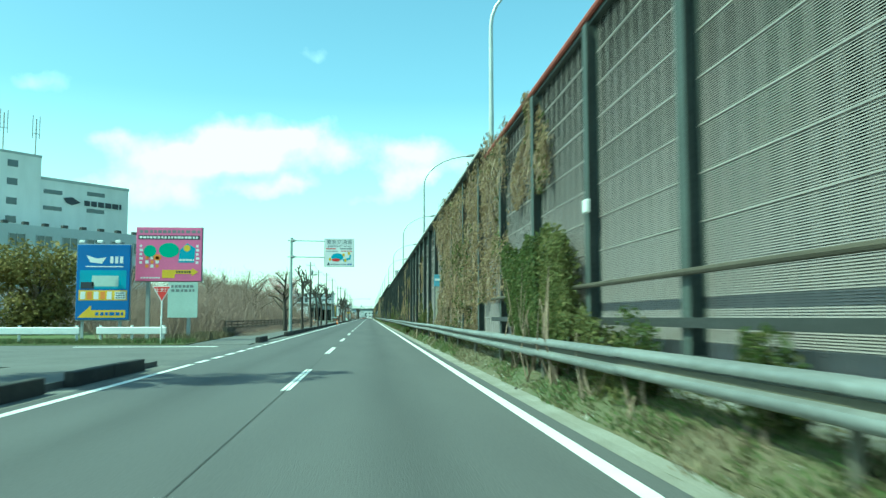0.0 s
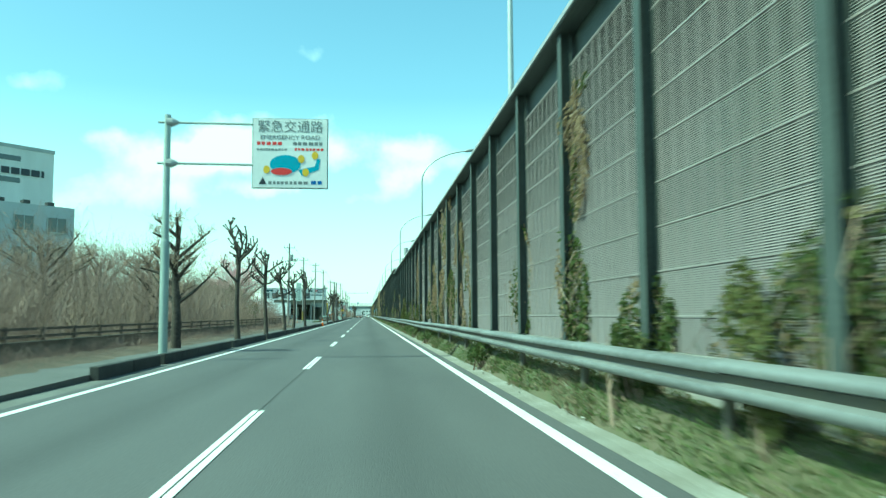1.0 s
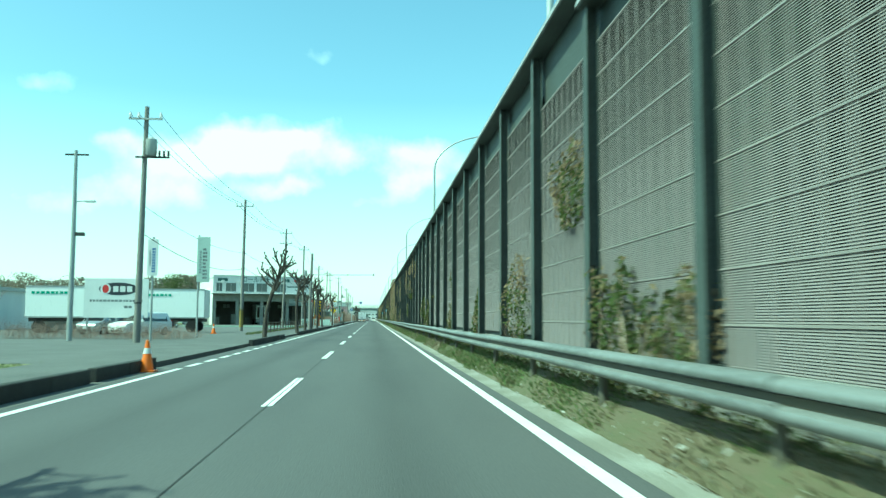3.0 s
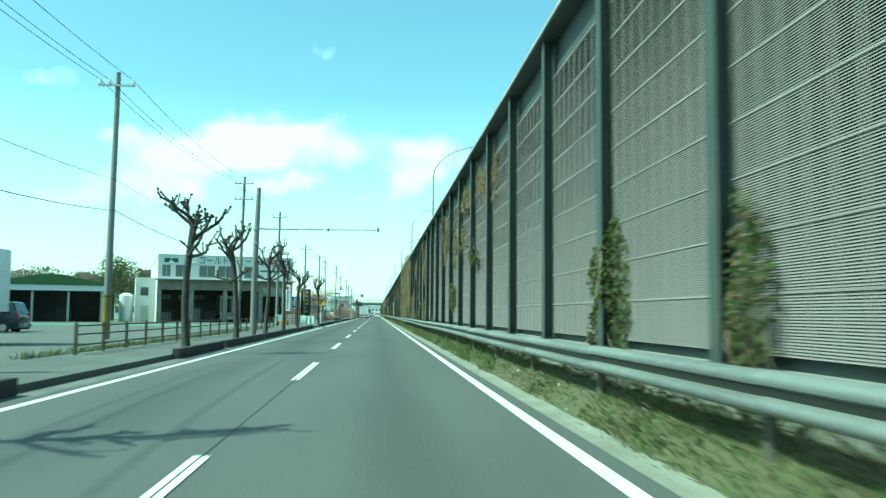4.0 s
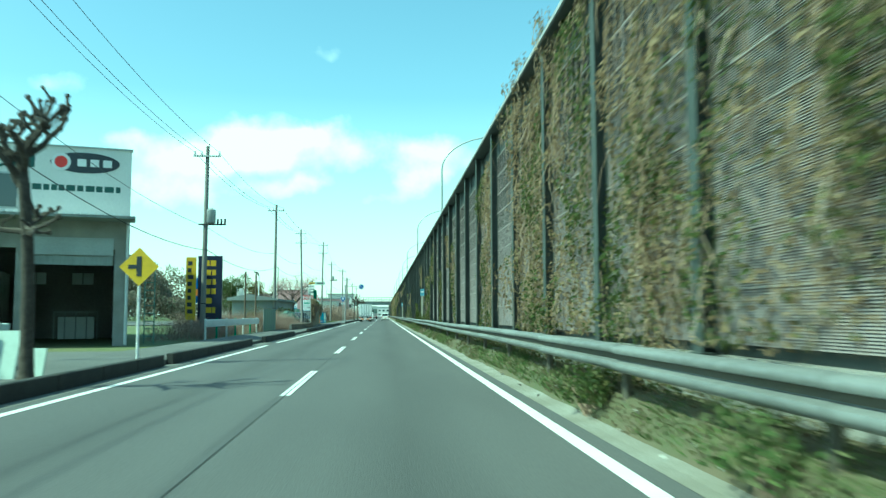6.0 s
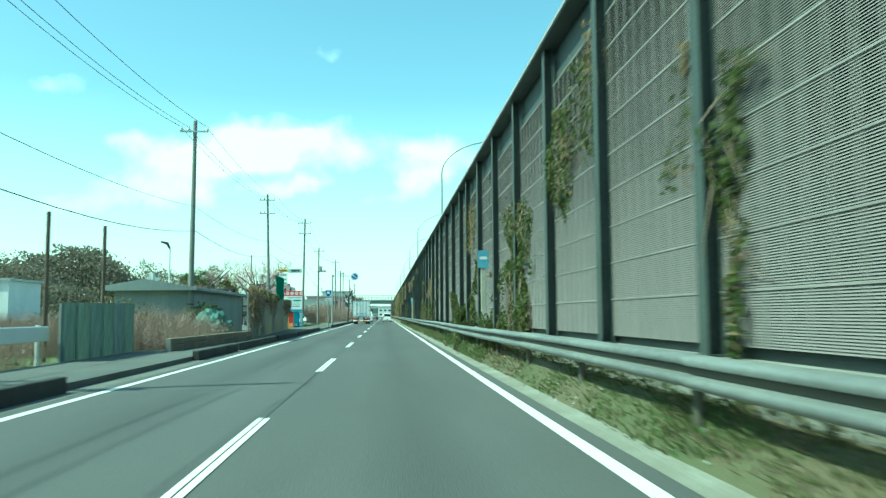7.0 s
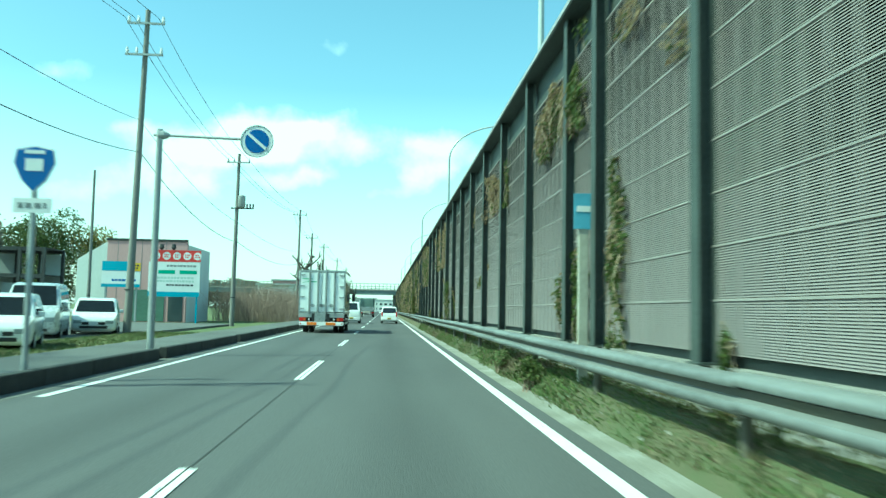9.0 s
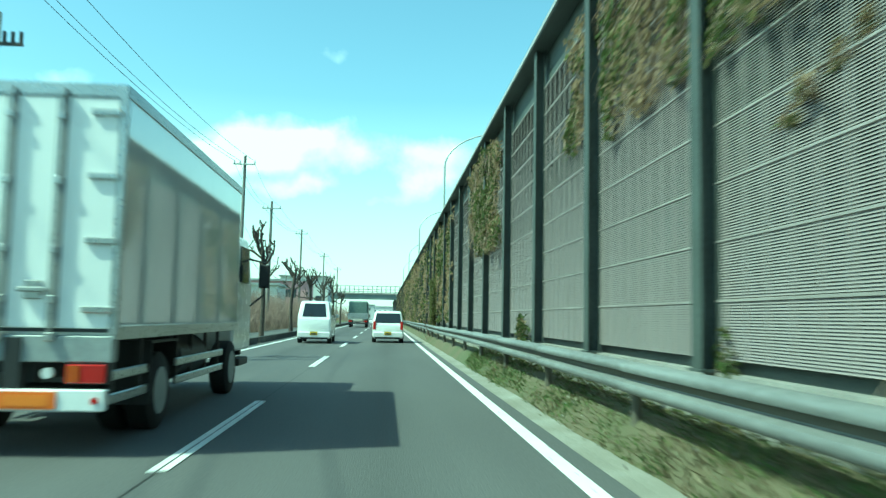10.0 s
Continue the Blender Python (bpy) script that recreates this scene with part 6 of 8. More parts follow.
def billboard_pink():
    ob = ref("billboard", (-9.65, 40.4, 0), 0, "large pink advertising board with coloured pictures on a steel frame", "billboard")
    part("board", box(-1.55, 1.55, 0, 0.12, 2.9, 5.5), PINK_INK, ob, bevel=0.015)
    part("frame", box(-1.58, 1.58, 0.12, 0.2, 2.86, 5.53), STEEL_GREY, ob)
    for x in (-1.0, 0.95):
        part("leg", box(x - 0.08, x + 0.08, 0.2, 0.36, -0.1, 5.3), STEEL_GREY, ob)
    flat("heading", rect(-1.45, 1.45, 4.92, 5.12), -0.001, DARK_INK, ob)
    bars("heading_writing", 1, -1.4, 1.4, 4.93, 5.11, -0.008, ob, BOARD_WHITE, 12)
    bars("title", 1, -1.4, 1.45, 5.18, 5.42, -0.001, ob, GREY_INK, 13)
    flat("picture", oval(-0.9, 4.35, 0.3, 0.3), -0.001, GREEN_SIGN, ob)
    flat("picture", oval(0.0, 4.4, 0.48, 0.36), -0.001, GREEN_SIGN, ob)
    flat("picture", oval(-0.55, 4.05, 0.2, 0.16), -0.001, ORANGE_INK, ob)
    flat("picture", [(0.45, 3.8), (1.2, 3.8), (1.25, 4.5), (0.85, 4.75), (0.5, 4.4)], -0.001, CYAN_INK, ob)
    flat("picture_spot", oval(0.85, 4.5, 0.16, 0.16), -0.008, YELLOW_INK, ob)
    for k in range(3):
        for j in range(3):
            flat("tile", rect(-1.1 + 0.24 * k, -0.95 + 0.24 * k, 3.55 + 0.2 * j, 3.7 + 0.2 * j), -0.001, BOARD_WHITE if (k + j) % 2 else ORANGE_INK, ob)
    for x in (-1.38, 1.28):
        bars("side_writing", 5, x, x + 0.16, 3.7, 4.7, -0.001, ob, BOARD_WHITE, 14)
    bars("row_writing", 1, 0.5, 1.2, 3.85, 4.0, -0.008, ob, BOARD_WHITE, 15)
    flat("arrow", [(-0.3, 3.05), (0.3, 3.05), (0.3, 3.25), (1.1, 3.25), (1.1, 3.15), (1.42, 3.35), (1.1, 3.55), (1.1, 3.45), (-0.3, 3.45)], -0.001, YELLOW_INK, ob)
    bars("arrow_writing", 1, 0.35, 1.05, 3.28, 3.42, -0.008, ob, DARK_INK, 16)
    bars("foot_writing", 1, -1.3, -0.4, 3.0, 3.12, -0.001, ob, BOARD_WHITE, 17)
    lower = part("lower_board", box(0.0, 1.4, 0.0, 0.06, 1.15, 2.85), PALE_GREEN, ob, "faded pale green board")
    bars("lower_writing", 2, 0.15, 1.25, 2.35, 2.75, -0.001, lower, GREY_INK, 18)
    return ob


billboard_blue()
billboard_pink()


def stop_sign():
    ob = ref("stop_sign", (-8.82, 35.9, 0), 0, "red inverted triangle stop sign on a white post", "road sign")
    part("post", tube([(0, 0.03, -0.1), (0, 0.03, 2.55)], 0.035, 10), BOARD_WHITE, ob, smooth=True)
    face = part("plate", prism([(0, 1.8), (0.4, 2.5), (-0.4, 2.5)], -0.02, 0.0), BOARD_WHITE, ob, "red plate with a white rim")
    part("red_field", prism([(0, 1.87), (0.345, 2.47), (-0.345, 2.47)], -0.026, -0.0205), RED_INK, face)
    label_text("lettering", "止まれ", 0.2, face, pose(0, -0.03, 2.32, 90, 0, 0), BOARD_WHITE)
    return ob


stop_sign()


def white_rail(x0, x1, y):
    ob = ref("guard_fence", ((x0 + x1) / 2, y, 0), 0, "short white painted guard rail at the corner of the side street", "guard rail", "white rails at the side street")
    w = (x1 - x0) / 2
    part("beam", prism([(-w, 0.42), (w, 0.42), (w, 0.74), (-w, 0.74)], -0.04, 0.04), BOARD_WHITE, ob, bevel=0.03)
    for k in range(3):
        x = -w + 0.15 + k * (w - 0.15)
        part("stake", tube([(x, 0.08, -0.1), (x, 0.08, 0.82)], 0.06, 10), BOARD_WHITE, ob, smooth=True)


white_rail(-11.9, -8.9, 37.2)
white_rail(-17.6, -12.5, 36.9)
tagged(part("corner_grass", box(-22, -7.7, 35.5, 44.0, -0.1, 0.05), FIELD), "patchy grass at the corner", "grass", kind="structure")


def grass_patch(x0, x1, y0, y1, n, seed, lab, mat=None, h0=0.06, h1=0.22):
    g = np.random.default_rng(seed)
    b = np.stack([g.uniform(x0, x1, n), g.uniform(y0, y1, n), np.full(n, 0.05)], 1)
    t = b + np.stack([g.normal(0, 0.06, n), g.normal(0, 0.06, n), g.uniform(h0, h1, n)], 1)
    v, f = stem_mesh(b, t, g.uniform(0.01, 0.02, n), g, 0.1)
    return tagged(loose("grass", v.tolist(), f.tolist(), mat or GRASS), lab, "grass", kind="stuff")


grass_patch(-20, -7.8, 35.8, 38.8, 7000, 31, "green grass around the white rails")
grass_patch(-9.2, -7.7, 38, 50, 2500, 32, "rough dry grass below the fence", GRASS_DRY, 0.1, 0.4)
tagged(part("lawn", box(-24, -7.64, 112.6, 127.6, -0.1, 0.075), LAWN), "short bright green grass beside the yard entrance", "grass", kind="structure")
grass_patch(-23, -7.7, 113, 127.5, 9000, 33, "short green grass beside the pavement", None, 0.04, 0.11)
tagged(part("lot_bank", box(-10.2, -7.6, 321.0, 350.0, -0.1, 0.09), LAWN), "grass strip beside the parked cars", "grass", kind="structure")
grass_patch(-10.1, -7.65, 324, 350, 9000, 34, "bright green grass strip beside the parked cars", None, 0.05, 0.13)
grass_patch(-8.4, -7.6, 163, 206, 2500, 35, "thin grass along the yard fence", None, 0.05, 0.2)


def gantry():
    ob = ref("overhead_sign", (-5.35, 56.8, 0), 0, "pale green steel mast with a square white notice over the lane", "road sign")
    GREEN_STEEL = material("pale_green_steel", (0.4, 0.47, 0.45), 0.5, metal=0.1, fine=20, vary=0.12, bump=0.05)
    part("mast", tube([(0, 0, -0.05), (0, 0, 3.2), (0, 0, 3.22), (0, 0, 6.62)], [0.115, 0.115, 0.095, 0.085], 14), GREEN_STEEL, ob, smooth=True)
    part("base_plate", box(-0.2, 0.2, -0.2, 0.2, 0.1, 0.14), GREEN_STEEL, ob)
    for z in (6.42, 5.3):
        arm = part("arm", tube([(-0.25, 0, z), (2.3, 0, z - 0.02)], 0.035, 8), GREEN_STEEL, ob, smooth=True)
        part("clamp", tube([(-0.02, 0, z), (0.14, 0, z), (0.28, 0, z)], [0.13, 0.12, 0.05], 10), STEEL_GREY, arm)
        part("arm_sleeve", tube([(2.2, 0, z - 0.02), (4.2, 0.03, z - 0.03)], 0.03, 8), STEEL_GREY, arm)
    b = part("notice", box(2.28, 4.28, -0.03, 0.0, 4.66, 6.55), BOARD_WHITE, ob, "square white notice with blue writing")
    part("rim", box(2.25, 4.31, 0.0, 0.03, 4.63, 6.58), STEEL_GREY, b)
    label_text("lettering", "緊急交通路", 0.36, b, pose(3.28, -0.034, 6.32, 90, 0, 0), GREY_INK, width=1.75)
    label_text("lettering", "EMERGENCY ROAD", 0.17, b, pose(3.28, -0.034, 6.04, 90, 0, 0), GREY_INK, width=1.6)
    bars("red_writing", 1, 2.38, 3.05, 5.8, 5.95, -0.031, b, RED_INK, 41)
    bars("blue_writing", 1, 3.35, 4.15, 5.8, 5.95, -0.031, b, GREY_INK, 42)
    bars("small_writing", 1, 3.4, 4.2, 5.66, 5.77, -0.031, b, RED_INK, 43)
    bars("small_writing", 1, 2.38, 3.2, 5.66, 5.75, -0.031, b, GREY_INK, 44)
    flat("picture_blue", oval(3.15, 5.3, 0.42, 0.26), -0.031, CYAN_INK, b)
    flat("picture_tail", [(3.5, 5.15), (3.95, 5.25), (4.0, 5.45), (4.1, 5.45), (4.05, 5.15), (3.6, 4.98)], -0.031, CYAN_INK, b)
    flat("picture_red", oval(3.05, 5.1, 0.28, 0.1), -0.038, RED_INK, b)
    for x, z in ((3.58, 5.45), (3.95, 5.55), (3.7, 5.08), (2.65, 5.15)):
        flat("picture_spot", oval(x, z, 0.09, 0.11, 12), -0.038, YELLOW_INK, b)
    bars("foot_writing", 1, 2.7, 3.8, 4.72, 4.86, -0.031, b, GREY_INK, 45)
    bars("foot_writing", 1, 3.85, 4.2, 4.72, 4.88, -0.031, b, SIGN_BLUE, 46)
    flat("mark", [(2.45, 4.75), (2.65, 4.75), (2.55, 4.95)], -0.031, DARK_INK, b)
    return ob


gantry()


WALL_BROWN = material("stained_brown_wall", (0.2, 0.16, 0.13), 0.9, fine=18, vary=0.3, bump=0.4, coarse=0.7, stain=0.45, stretch=(1, 1, 0.5), tint=(0.11, 0.1, 0.075))
FENCE_WOOD = material("weathered_fence_rail", (0.16, 0.125, 0.1), 0.85, fine=20, vary=0.35, bump=0.3, stretch=(1, 0.2, 1))
LITTER_BANK = material("leaf_litter_bank", (0.19, 0.14, 0.105), 0.95, fine=20, vary=0.4, bump=0.8, coarse=1.2, stain=0.4, tint=(0.09, 0.07, 0.05))


def rail_fence(x, y0, y1, seed):
    """A low brown wall with a two-rail fence on it."""
    ob = ref("fence", (x, (y0 + y1) / 2, 0), 0, "weathered brown two-rail fence on a low wall", "fence")
    h = (y1 - y0) / 2
    part("low_wall", box(-0.12, 0.12, -h, h, -0.1, 0.56), WALL_BROWN, ob)
    part("wall_cap", box(-0.15, 0.15, -h, h, 0.56, 0.6), WALL_BROWN, ob)
    for z in (0.72, 0.9):
        part("rail", box(-0.03, 0.03, -h, h, z - 0.032, z + 0.032), FENCE_WOOD, ob)
    n = round(2 * h / 2.2)
    p0 = part("fence_post", box(-0.045, 0.045, -0.045, 0.045, 0.5, 0.96), FENCE_WOOD, ob)
    p0.matrix_basis = pose(0, -h + 0.06, 0)
    for k in range(1, n + 1):
        p = new("fence_post", p0.data)
        p.parent, p.matrix_basis = ob, pose(0, -h + 0.06 + k * (2 * h - 0.12) / n, 0)


rail_fence(-8.05, 47.0, 112.8, 1)
bm = sheet([(-7.95, 0.1), (-7.6, 0.24), (-7.1, 0.2), (-6.55, 0.14), (-6.3, 0.1)], 47.0, 112.0, 0.5)
for v in bm.verts:
    v.co.z += 0.05 * noise.noise(v.co * 1.7)
    v.co.z *= min(1.0, max(0.0, (v.co.y - 46.5) / 3.0), max(0.0, (112.5 - v.co.y) / 2.0))
    v.co.x += 0.12 * noise.noise(Vector((v.co.y * 0.8, v.co.x, 4)))
tagged(part("litter_bank", bm, LITTER_BANK, smooth=True), "low bank of brown leaf litter below the fence", "leaf litter", kind="structure")


# ---- the warehouse block far behind ----
def logistics_block():
    ob = ref("warehouse", (-55, 141, 0), 50, "large white warehouse with a taller tower and a dark roof sign", "building")
    GREY_BLOCK = material("pale_grey_cladding", (0.5, 0.53, 0.55), 0.8, fine=8, vary=0.08, bump=0.05, coarse=0.15, stain=0.12, stretch=(1, 1, 0.3))
    part("tower_wall", box(-40, 0, 0, 30, -0.1, 28.0), WHITE_WALL, ob)
    part("main_wall", box(0, 17.0, 0.6, 30, -0.1, 24.6), WHITE_WALL, ob)
    part("parapet", box(0, 17.1, 0.5, 0.6, 24.3, 24.8), STEEL_GREY, ob)
    part("parapet", box(-40, 0.05, -0.08, 0.0, 27.8, 28.2), STEEL_GREY, ob)
    part("wing", box(-40, 10.0, -16.7, 20, -0.1, 14.4), GREY_BLOCK, ob)
    for i in range(9):
        for z in (11.3, 7.6, 3.8):
            x = 9.2 - 4.0 * i
            wdw = part("window", box(x - 2.6, x - 0.3, -16.76, -16.6, z, z + 1.7), PANE, ob)
            for xx in (x - 2.65, x - 1.45, x - 0.3):
                part("mullion", box(xx - 0.06, xx + 0.06, -16.82, -16.7, z - 0.1, z + 1.8), STEEL_GREY, wdw)
            part("sill", box(x - 2.7, x - 0.2, -16.9, -16.7, z - 0.22, z - 0.08), STEEL_GREY, wdw)
    for z in (26.2, 23.2, 20.0, 17.0):
        part("window", box(-5.6, -3.9, -0.06, 0.1, z - 0.55, z + 0.55), PANE, ob)
    for x0, x1, z in ((0.9, 4.2, 22.4), (8.8, 12.2, 22.9), (0.9, 4.2, 19.6), (8.8, 12.2, 19.9)):
        part("window", box(x0, x1, 0.54, 0.7, z - 0.35, z + 0.35), PANE, ob)
    flat("roof_sign_mark", [(5.0, 20.8), (6.0, 20.5), (7.6, 21.1), (6.0, 21.9), (4.4, 21.6)], 0.55, DARK_INK, ob, 0.1)
    for k, w in enumerate((1.0, 1.05, 1.1, 1.15, 1.15, 0.35)):
        x = 8.3 + (0.0, 1.3, 2.65, 4.05, 5.45, 6.9)[k]
        flat("roof_sign_bar", rect(x, x + w, 20.7, 21.6), 0.55, DARK_INK, ob, 0.1)
    for x in (-6.0, -0.6):
        m = part("aerial", tube([(x, 1, 27.9), (x, 1, 34.5)], 0.12, 6), STEEL_GREY, ob)
        for dx in (-0.6, 0.6):
            part("aerial_rod", tube([(x + dx, 1, 31.2), (x + dx, 1, 35)], 0.08, 5), STEEL_GREY, m)
            part("aerial_arm", tube([(x, 1, 32), (x + dx, 1, 32)], 0.06, 5), STEEL_GREY, m)
    for k in range(16):
        part("roof_vent", box(-38 + 3.0 * k, -37.2 + 3.0 * k, -16, -15.3, 14.4, 14.95), DARK_STEEL, ob)
    return ob


logistics_block()

# ---- lorry yard ----
def yard_board():
    ob = ref("hoarding", (-15.9, 160.0, 0), 0, "white hoarding with a dark round-ended emblem beside the yard", "hoarding")
    part("board", box(-1.95, 1.95, 0, 0.08, 1.15, 3.6), BOARD_WHITE, ob)
    for k in range(3):
        part("leg", box(-1.8 + 1.75 * k, -1.7 + 1.75 * k, 0.08, 0.18, -0.1, 3.5), STEEL_GREY, ob)
    flat("emblem", oval(0.12, 2.95, 1.2, 0.4), -0.001, DARK_INK, ob)
    flat("emblem_disc", oval(-0.66, 2.95, 0.32, 0.32), -0.008, BOARD_WHITE, ob)
    flat("emblem_core", oval(-0.66, 2.95, 0.2, 0.26), -0.014, RED_INK, ob)
    for k in range(3):
        flat("emblem_bar", rect(-0.2 + 0.42 * k, 0.12 + 0.42 * k, 2.76, 3.12), -0.008, BOARD_WHITE, ob)
    bars("writing", 1, -1.6, 1.7, 2.1, 2.32, -0.001, ob, GREY_INK, 51)
    bars("writing", 1, 0.5, 1.1, 1.7, 1.95, -0.001, ob, GREY_INK, 52)
    return ob


yard_board()


def trailer(x, y, lab, seed):
    """A box body standing on its chassis, side on to the road."""
    ob = ref("trailer", (x, y, 0.06), 0, lab, "trailer", "trailers in the yard")
    part("box_body", box(-2.6, 2.6, 0, 2.2, 1.1, 3.25), BOX_WHITE, ob, bevel=0.02)
    part("top_rail", box(-2.62, 2.62, -0.02, 0.03, 3.17, 3.28), STEEL_GREY, ob)
    part("bottom_rail", box(-2.62, 2.62, -0.02, 0.03, 1.06, 1.16), STEEL_GREY, ob)
    part("chassis_rail", box(-2.5, 2.5, 0.4, 1.8, 0.8, 1.06), DARK_STEEL, ob)
    bars("lettering", 1, -2.2, 0.2, 2.65, 2.95, -0.021, ob, GREEN_SIGN, seed)
    for wx in (-1.7, 1.7):
        for wy in (0.15, 2.05):
            part("wheel", disc((wx, wy, 0.45), (0, 1, 0), 0.45, 0.25, 18), RUBBER, ob)


trailer(-21.2, 166.0, "white box trailer with green lettering standing in the yard", 53)
trailer(-15.2, 170.5, "pale box trailer standing behind the hoarding", 54)


def yard_lamp(x, y):
    ob = ref("lamp_post", (x, y, 0), 0, "tall grey steel lamp post at the yard entrance", "lamp post")
    part("pole", tube([(0, 0, -0.1), (0, 0, 5.0), (-0.05, 0, 9.2)], [0.13, 0.11, 0.08], 12), STEEL_GREY, ob, smooth=True)
    arm = part("arm", tube([(0, 0, 6.7), (0.45, 0, 6.75)], 0.025, 6), STEEL_GREY, ob)
    part("lamp_head", box(0.45, 0.95, -0.1, 0.1, 6.68, 6.78), LAMP_STEEL, arm, bevel=0.02)
    part("crossarm", box(-0.55, 0.55, -0.04, 0.04, 8.95, 9.03), DARK_STEEL, ob)
    part("meter_box", box(0.1, 0.5, -0.12, 0.12, 5.06, 5.22), DARK_STEEL, ob, bevel=0.01)


yard_lamp(-14.2, 147.5)
thicket("thicket", -19.5, -9.3, 150.0, 154.0, 0.5, 1.35, 420, 41, "low dry brush along the edge of the yard", r=0.008)
car(-19.4, 168.5, 90, 4.4, 1.7, 1.9, WHITE_CAR, "white delivery van parked in the yard", hood=0.08, tail=0.02, name="van")
car(-13.6, 162.5, 150, 3.9, 1.65, 1.5, WHITE_CAR, "white hatchback parked beside the hoarding", group="parked cars in the yard")
car(-17.0, 165.5, 160, 3.9, 1.65, 1.5, SILVER_CAR, "silver hatchback parked beside the hoarding", group="parked cars in the yard")
car(-19.2, 190.0, 90, 4.4, 1.7, 1.7, DARK_CAR, "dark estate car parked in the yard", tail=0.03)


def banner(x, y, z0, z1, w, pole_top, mat, ink, lab, seed, px=0.0):
    ob = ref("vertical_sign", (x, y, 0), 0, lab, "sign")
    part("post", tube([(px, 0.06, -0.1), (px, 0.06, pole_top)], 0.055, 10), STEEL_GREY, ob, smooth=True)
    b = part("panel", box(-w / 2, w / 2, -0.05, 0.0, z0, z1), mat, ob, bevel=0.012)
    bars("writing", 9, -w * 0.05, w * 0.28, z0 + 0.15, z1 - (z1 - z0) * 0.24, -0.051, b, ink, seed, 0.1)
    bars("small_writing", 14, -w * 0.3, -w * 0.14, z0 + 0.5, z1 - (z1 - z0) * 0.3, -0.051, b, GREY_INK, seed + 30, 0.1)
    return ob, b


banner(-10.6, 148.0, 3.2, 5.0, 0.5, 5.1, BOARD_WHITE, SIGN_BLUE, "narrow white upright sign with blue writing on a post", 1)
banner(-10.0, 157.0, 3.3, 6.0, 0.75, 6.1, PALE_GREEN, GREY_INK, "tall pale upright sign on a grey post", 2, -0.3)
ob, b = banner(-8.2, 220.7, 1.4, 3.85, 0.62, 3.9, BOARD_WHITE, DARK_INK, "tall white upright sign with a red disc on a grey post", 3, -0.42)
flat("disc", oval(0, 3.52, 0.14, 0.16), -0.051, RED_INK, b)


def traffic_cone():
    ob = ref("traffic_cone", (-4.84, 125.9, 0), 0, "orange plastic traffic cone at the kerb end", "traffic cone")
    part("cone", tube([(0, 0, 0.03), (0, 0, 0.35), (0, 0, 0.7)], [0.15, 0.09, 0.03], 14), ORANGE, ob, smooth=True)
    part("base", box(-0.19, 0.19, -0.19, 0.19, 0.0, 0.04), ORANGE, ob)
    part("stripe", tube([(0, 0, 0.4), (0, 0, 0.52)], [0.088, 0.066], 14), BOARD_WHITE, ob)


traffic_cone()
copy_thing(bpy.data.objects["traffic_cone"], pose(-11.0, 166.0, 0.06))


def yard_lorry(x, y):
    ob = ref("lorry", (x, y, 0.06), -90, "white lorry with a red and blue stripe parked in the yard", "lorry")
    part("cargo_box", box(-1.15, 1.15, 0, 5.8, 1.0, 3.5), BOX_WHITE, ob, bevel=0.02)
    part("cab", prism([(-1.1, 0.6), (1.1, 0.6), (1.1, 1.9), (1.0, 2.9), (-1.0, 2.9), (-1.1, 1.9)], 6.0, 7.7), WHITE_CAR, ob, bevel=0.06)
    part("deflector", prism([(-1.0, 2.9), (1.0, 2.9), (0.9, 3.4), (-0.9, 3.4)], 6.05, 7.0), WHITE_CAR, ob, bevel=0.04)
    part("windscreen", box(-0.95, 0.95, 7.7, 7.73, 1.75, 2.7), GLASS, ob)
    for s in (-1, 1):
        part("cab_window", box(s * 1.1 - 0.015, s * 1.1 + 0.015, 6.5, 7.4, 1.75, 2.45), GLASS, ob)
        part("red_stripe", box(s * 1.115 - 0.006, s * 1.115 + 0.006, 6.0, 7.6, 1.35, 1.5), RED_INK, ob)
        part("blue_stripe", box(s * 1.115 - 0.006, s * 1.115 + 0.006, 6.0, 7.6, 1.15, 1.32), SIGN_BLUE, ob)
        part("chassis_rail", box(s * 0.4 - 0.05, s * 0.4 + 0.05, 0.1, 7.2, 0.6, 0.95), DARK_STEEL, ob)
        part("mirror", box(s * 1.3 - 0.08, s * 1.3 + 0.08, 7.5, 7.58, 1.9, 2.3), BLACK, ob)
        part("headlight", box(s * 0.8 - 0.18, s * 0.8 + 0.18, 7.68, 7.74, 0.75, 0.95), BOARD_WHITE, ob)
        for yy in (1.6, 6.6):
            wheel(ob, s * 0.95, yy, 0.46, 0.28)
    part("bumper", box(-1.1, 1.1, 7.6, 7.8, 0.4, 0.72), WHITE_CAR, ob, bevel=0.03)
    return ob


yard_lorry(-27.8, 187.0)
RUST_FENCE = material("brown_fence_paint", (0.13, 0.1, 0.075), 0.7, metal=0.2, fine=25, vary=0.3, bump=0.1)


def yard_fence(x, y0, y1):
    ob = ref("yard_fence", (x, y0, 0), 0, "low brown metal post-and-rail fence along the pavement", "fence")
    L = y1 - y0
    for z in (0.35, 0.62, 0.84):
        part("rail", tube([(0, 0, z), (0, L, z)], 0.022, 6), RUST_FENCE, ob)
    n = round(L / 2.1)
    p0 = None
    for k in range(n + 1):
        if p0 is None:
            p = p0 = part("fence_post", box(-0.035, 0.035, -0.035, 0.035, -0.05, 0.92), RUST_FENCE, ob)
        else:
            p = new("fence_post", p0.data)
        p.parent, p.matrix_basis = ob, pose(0, k * L / n, 0)


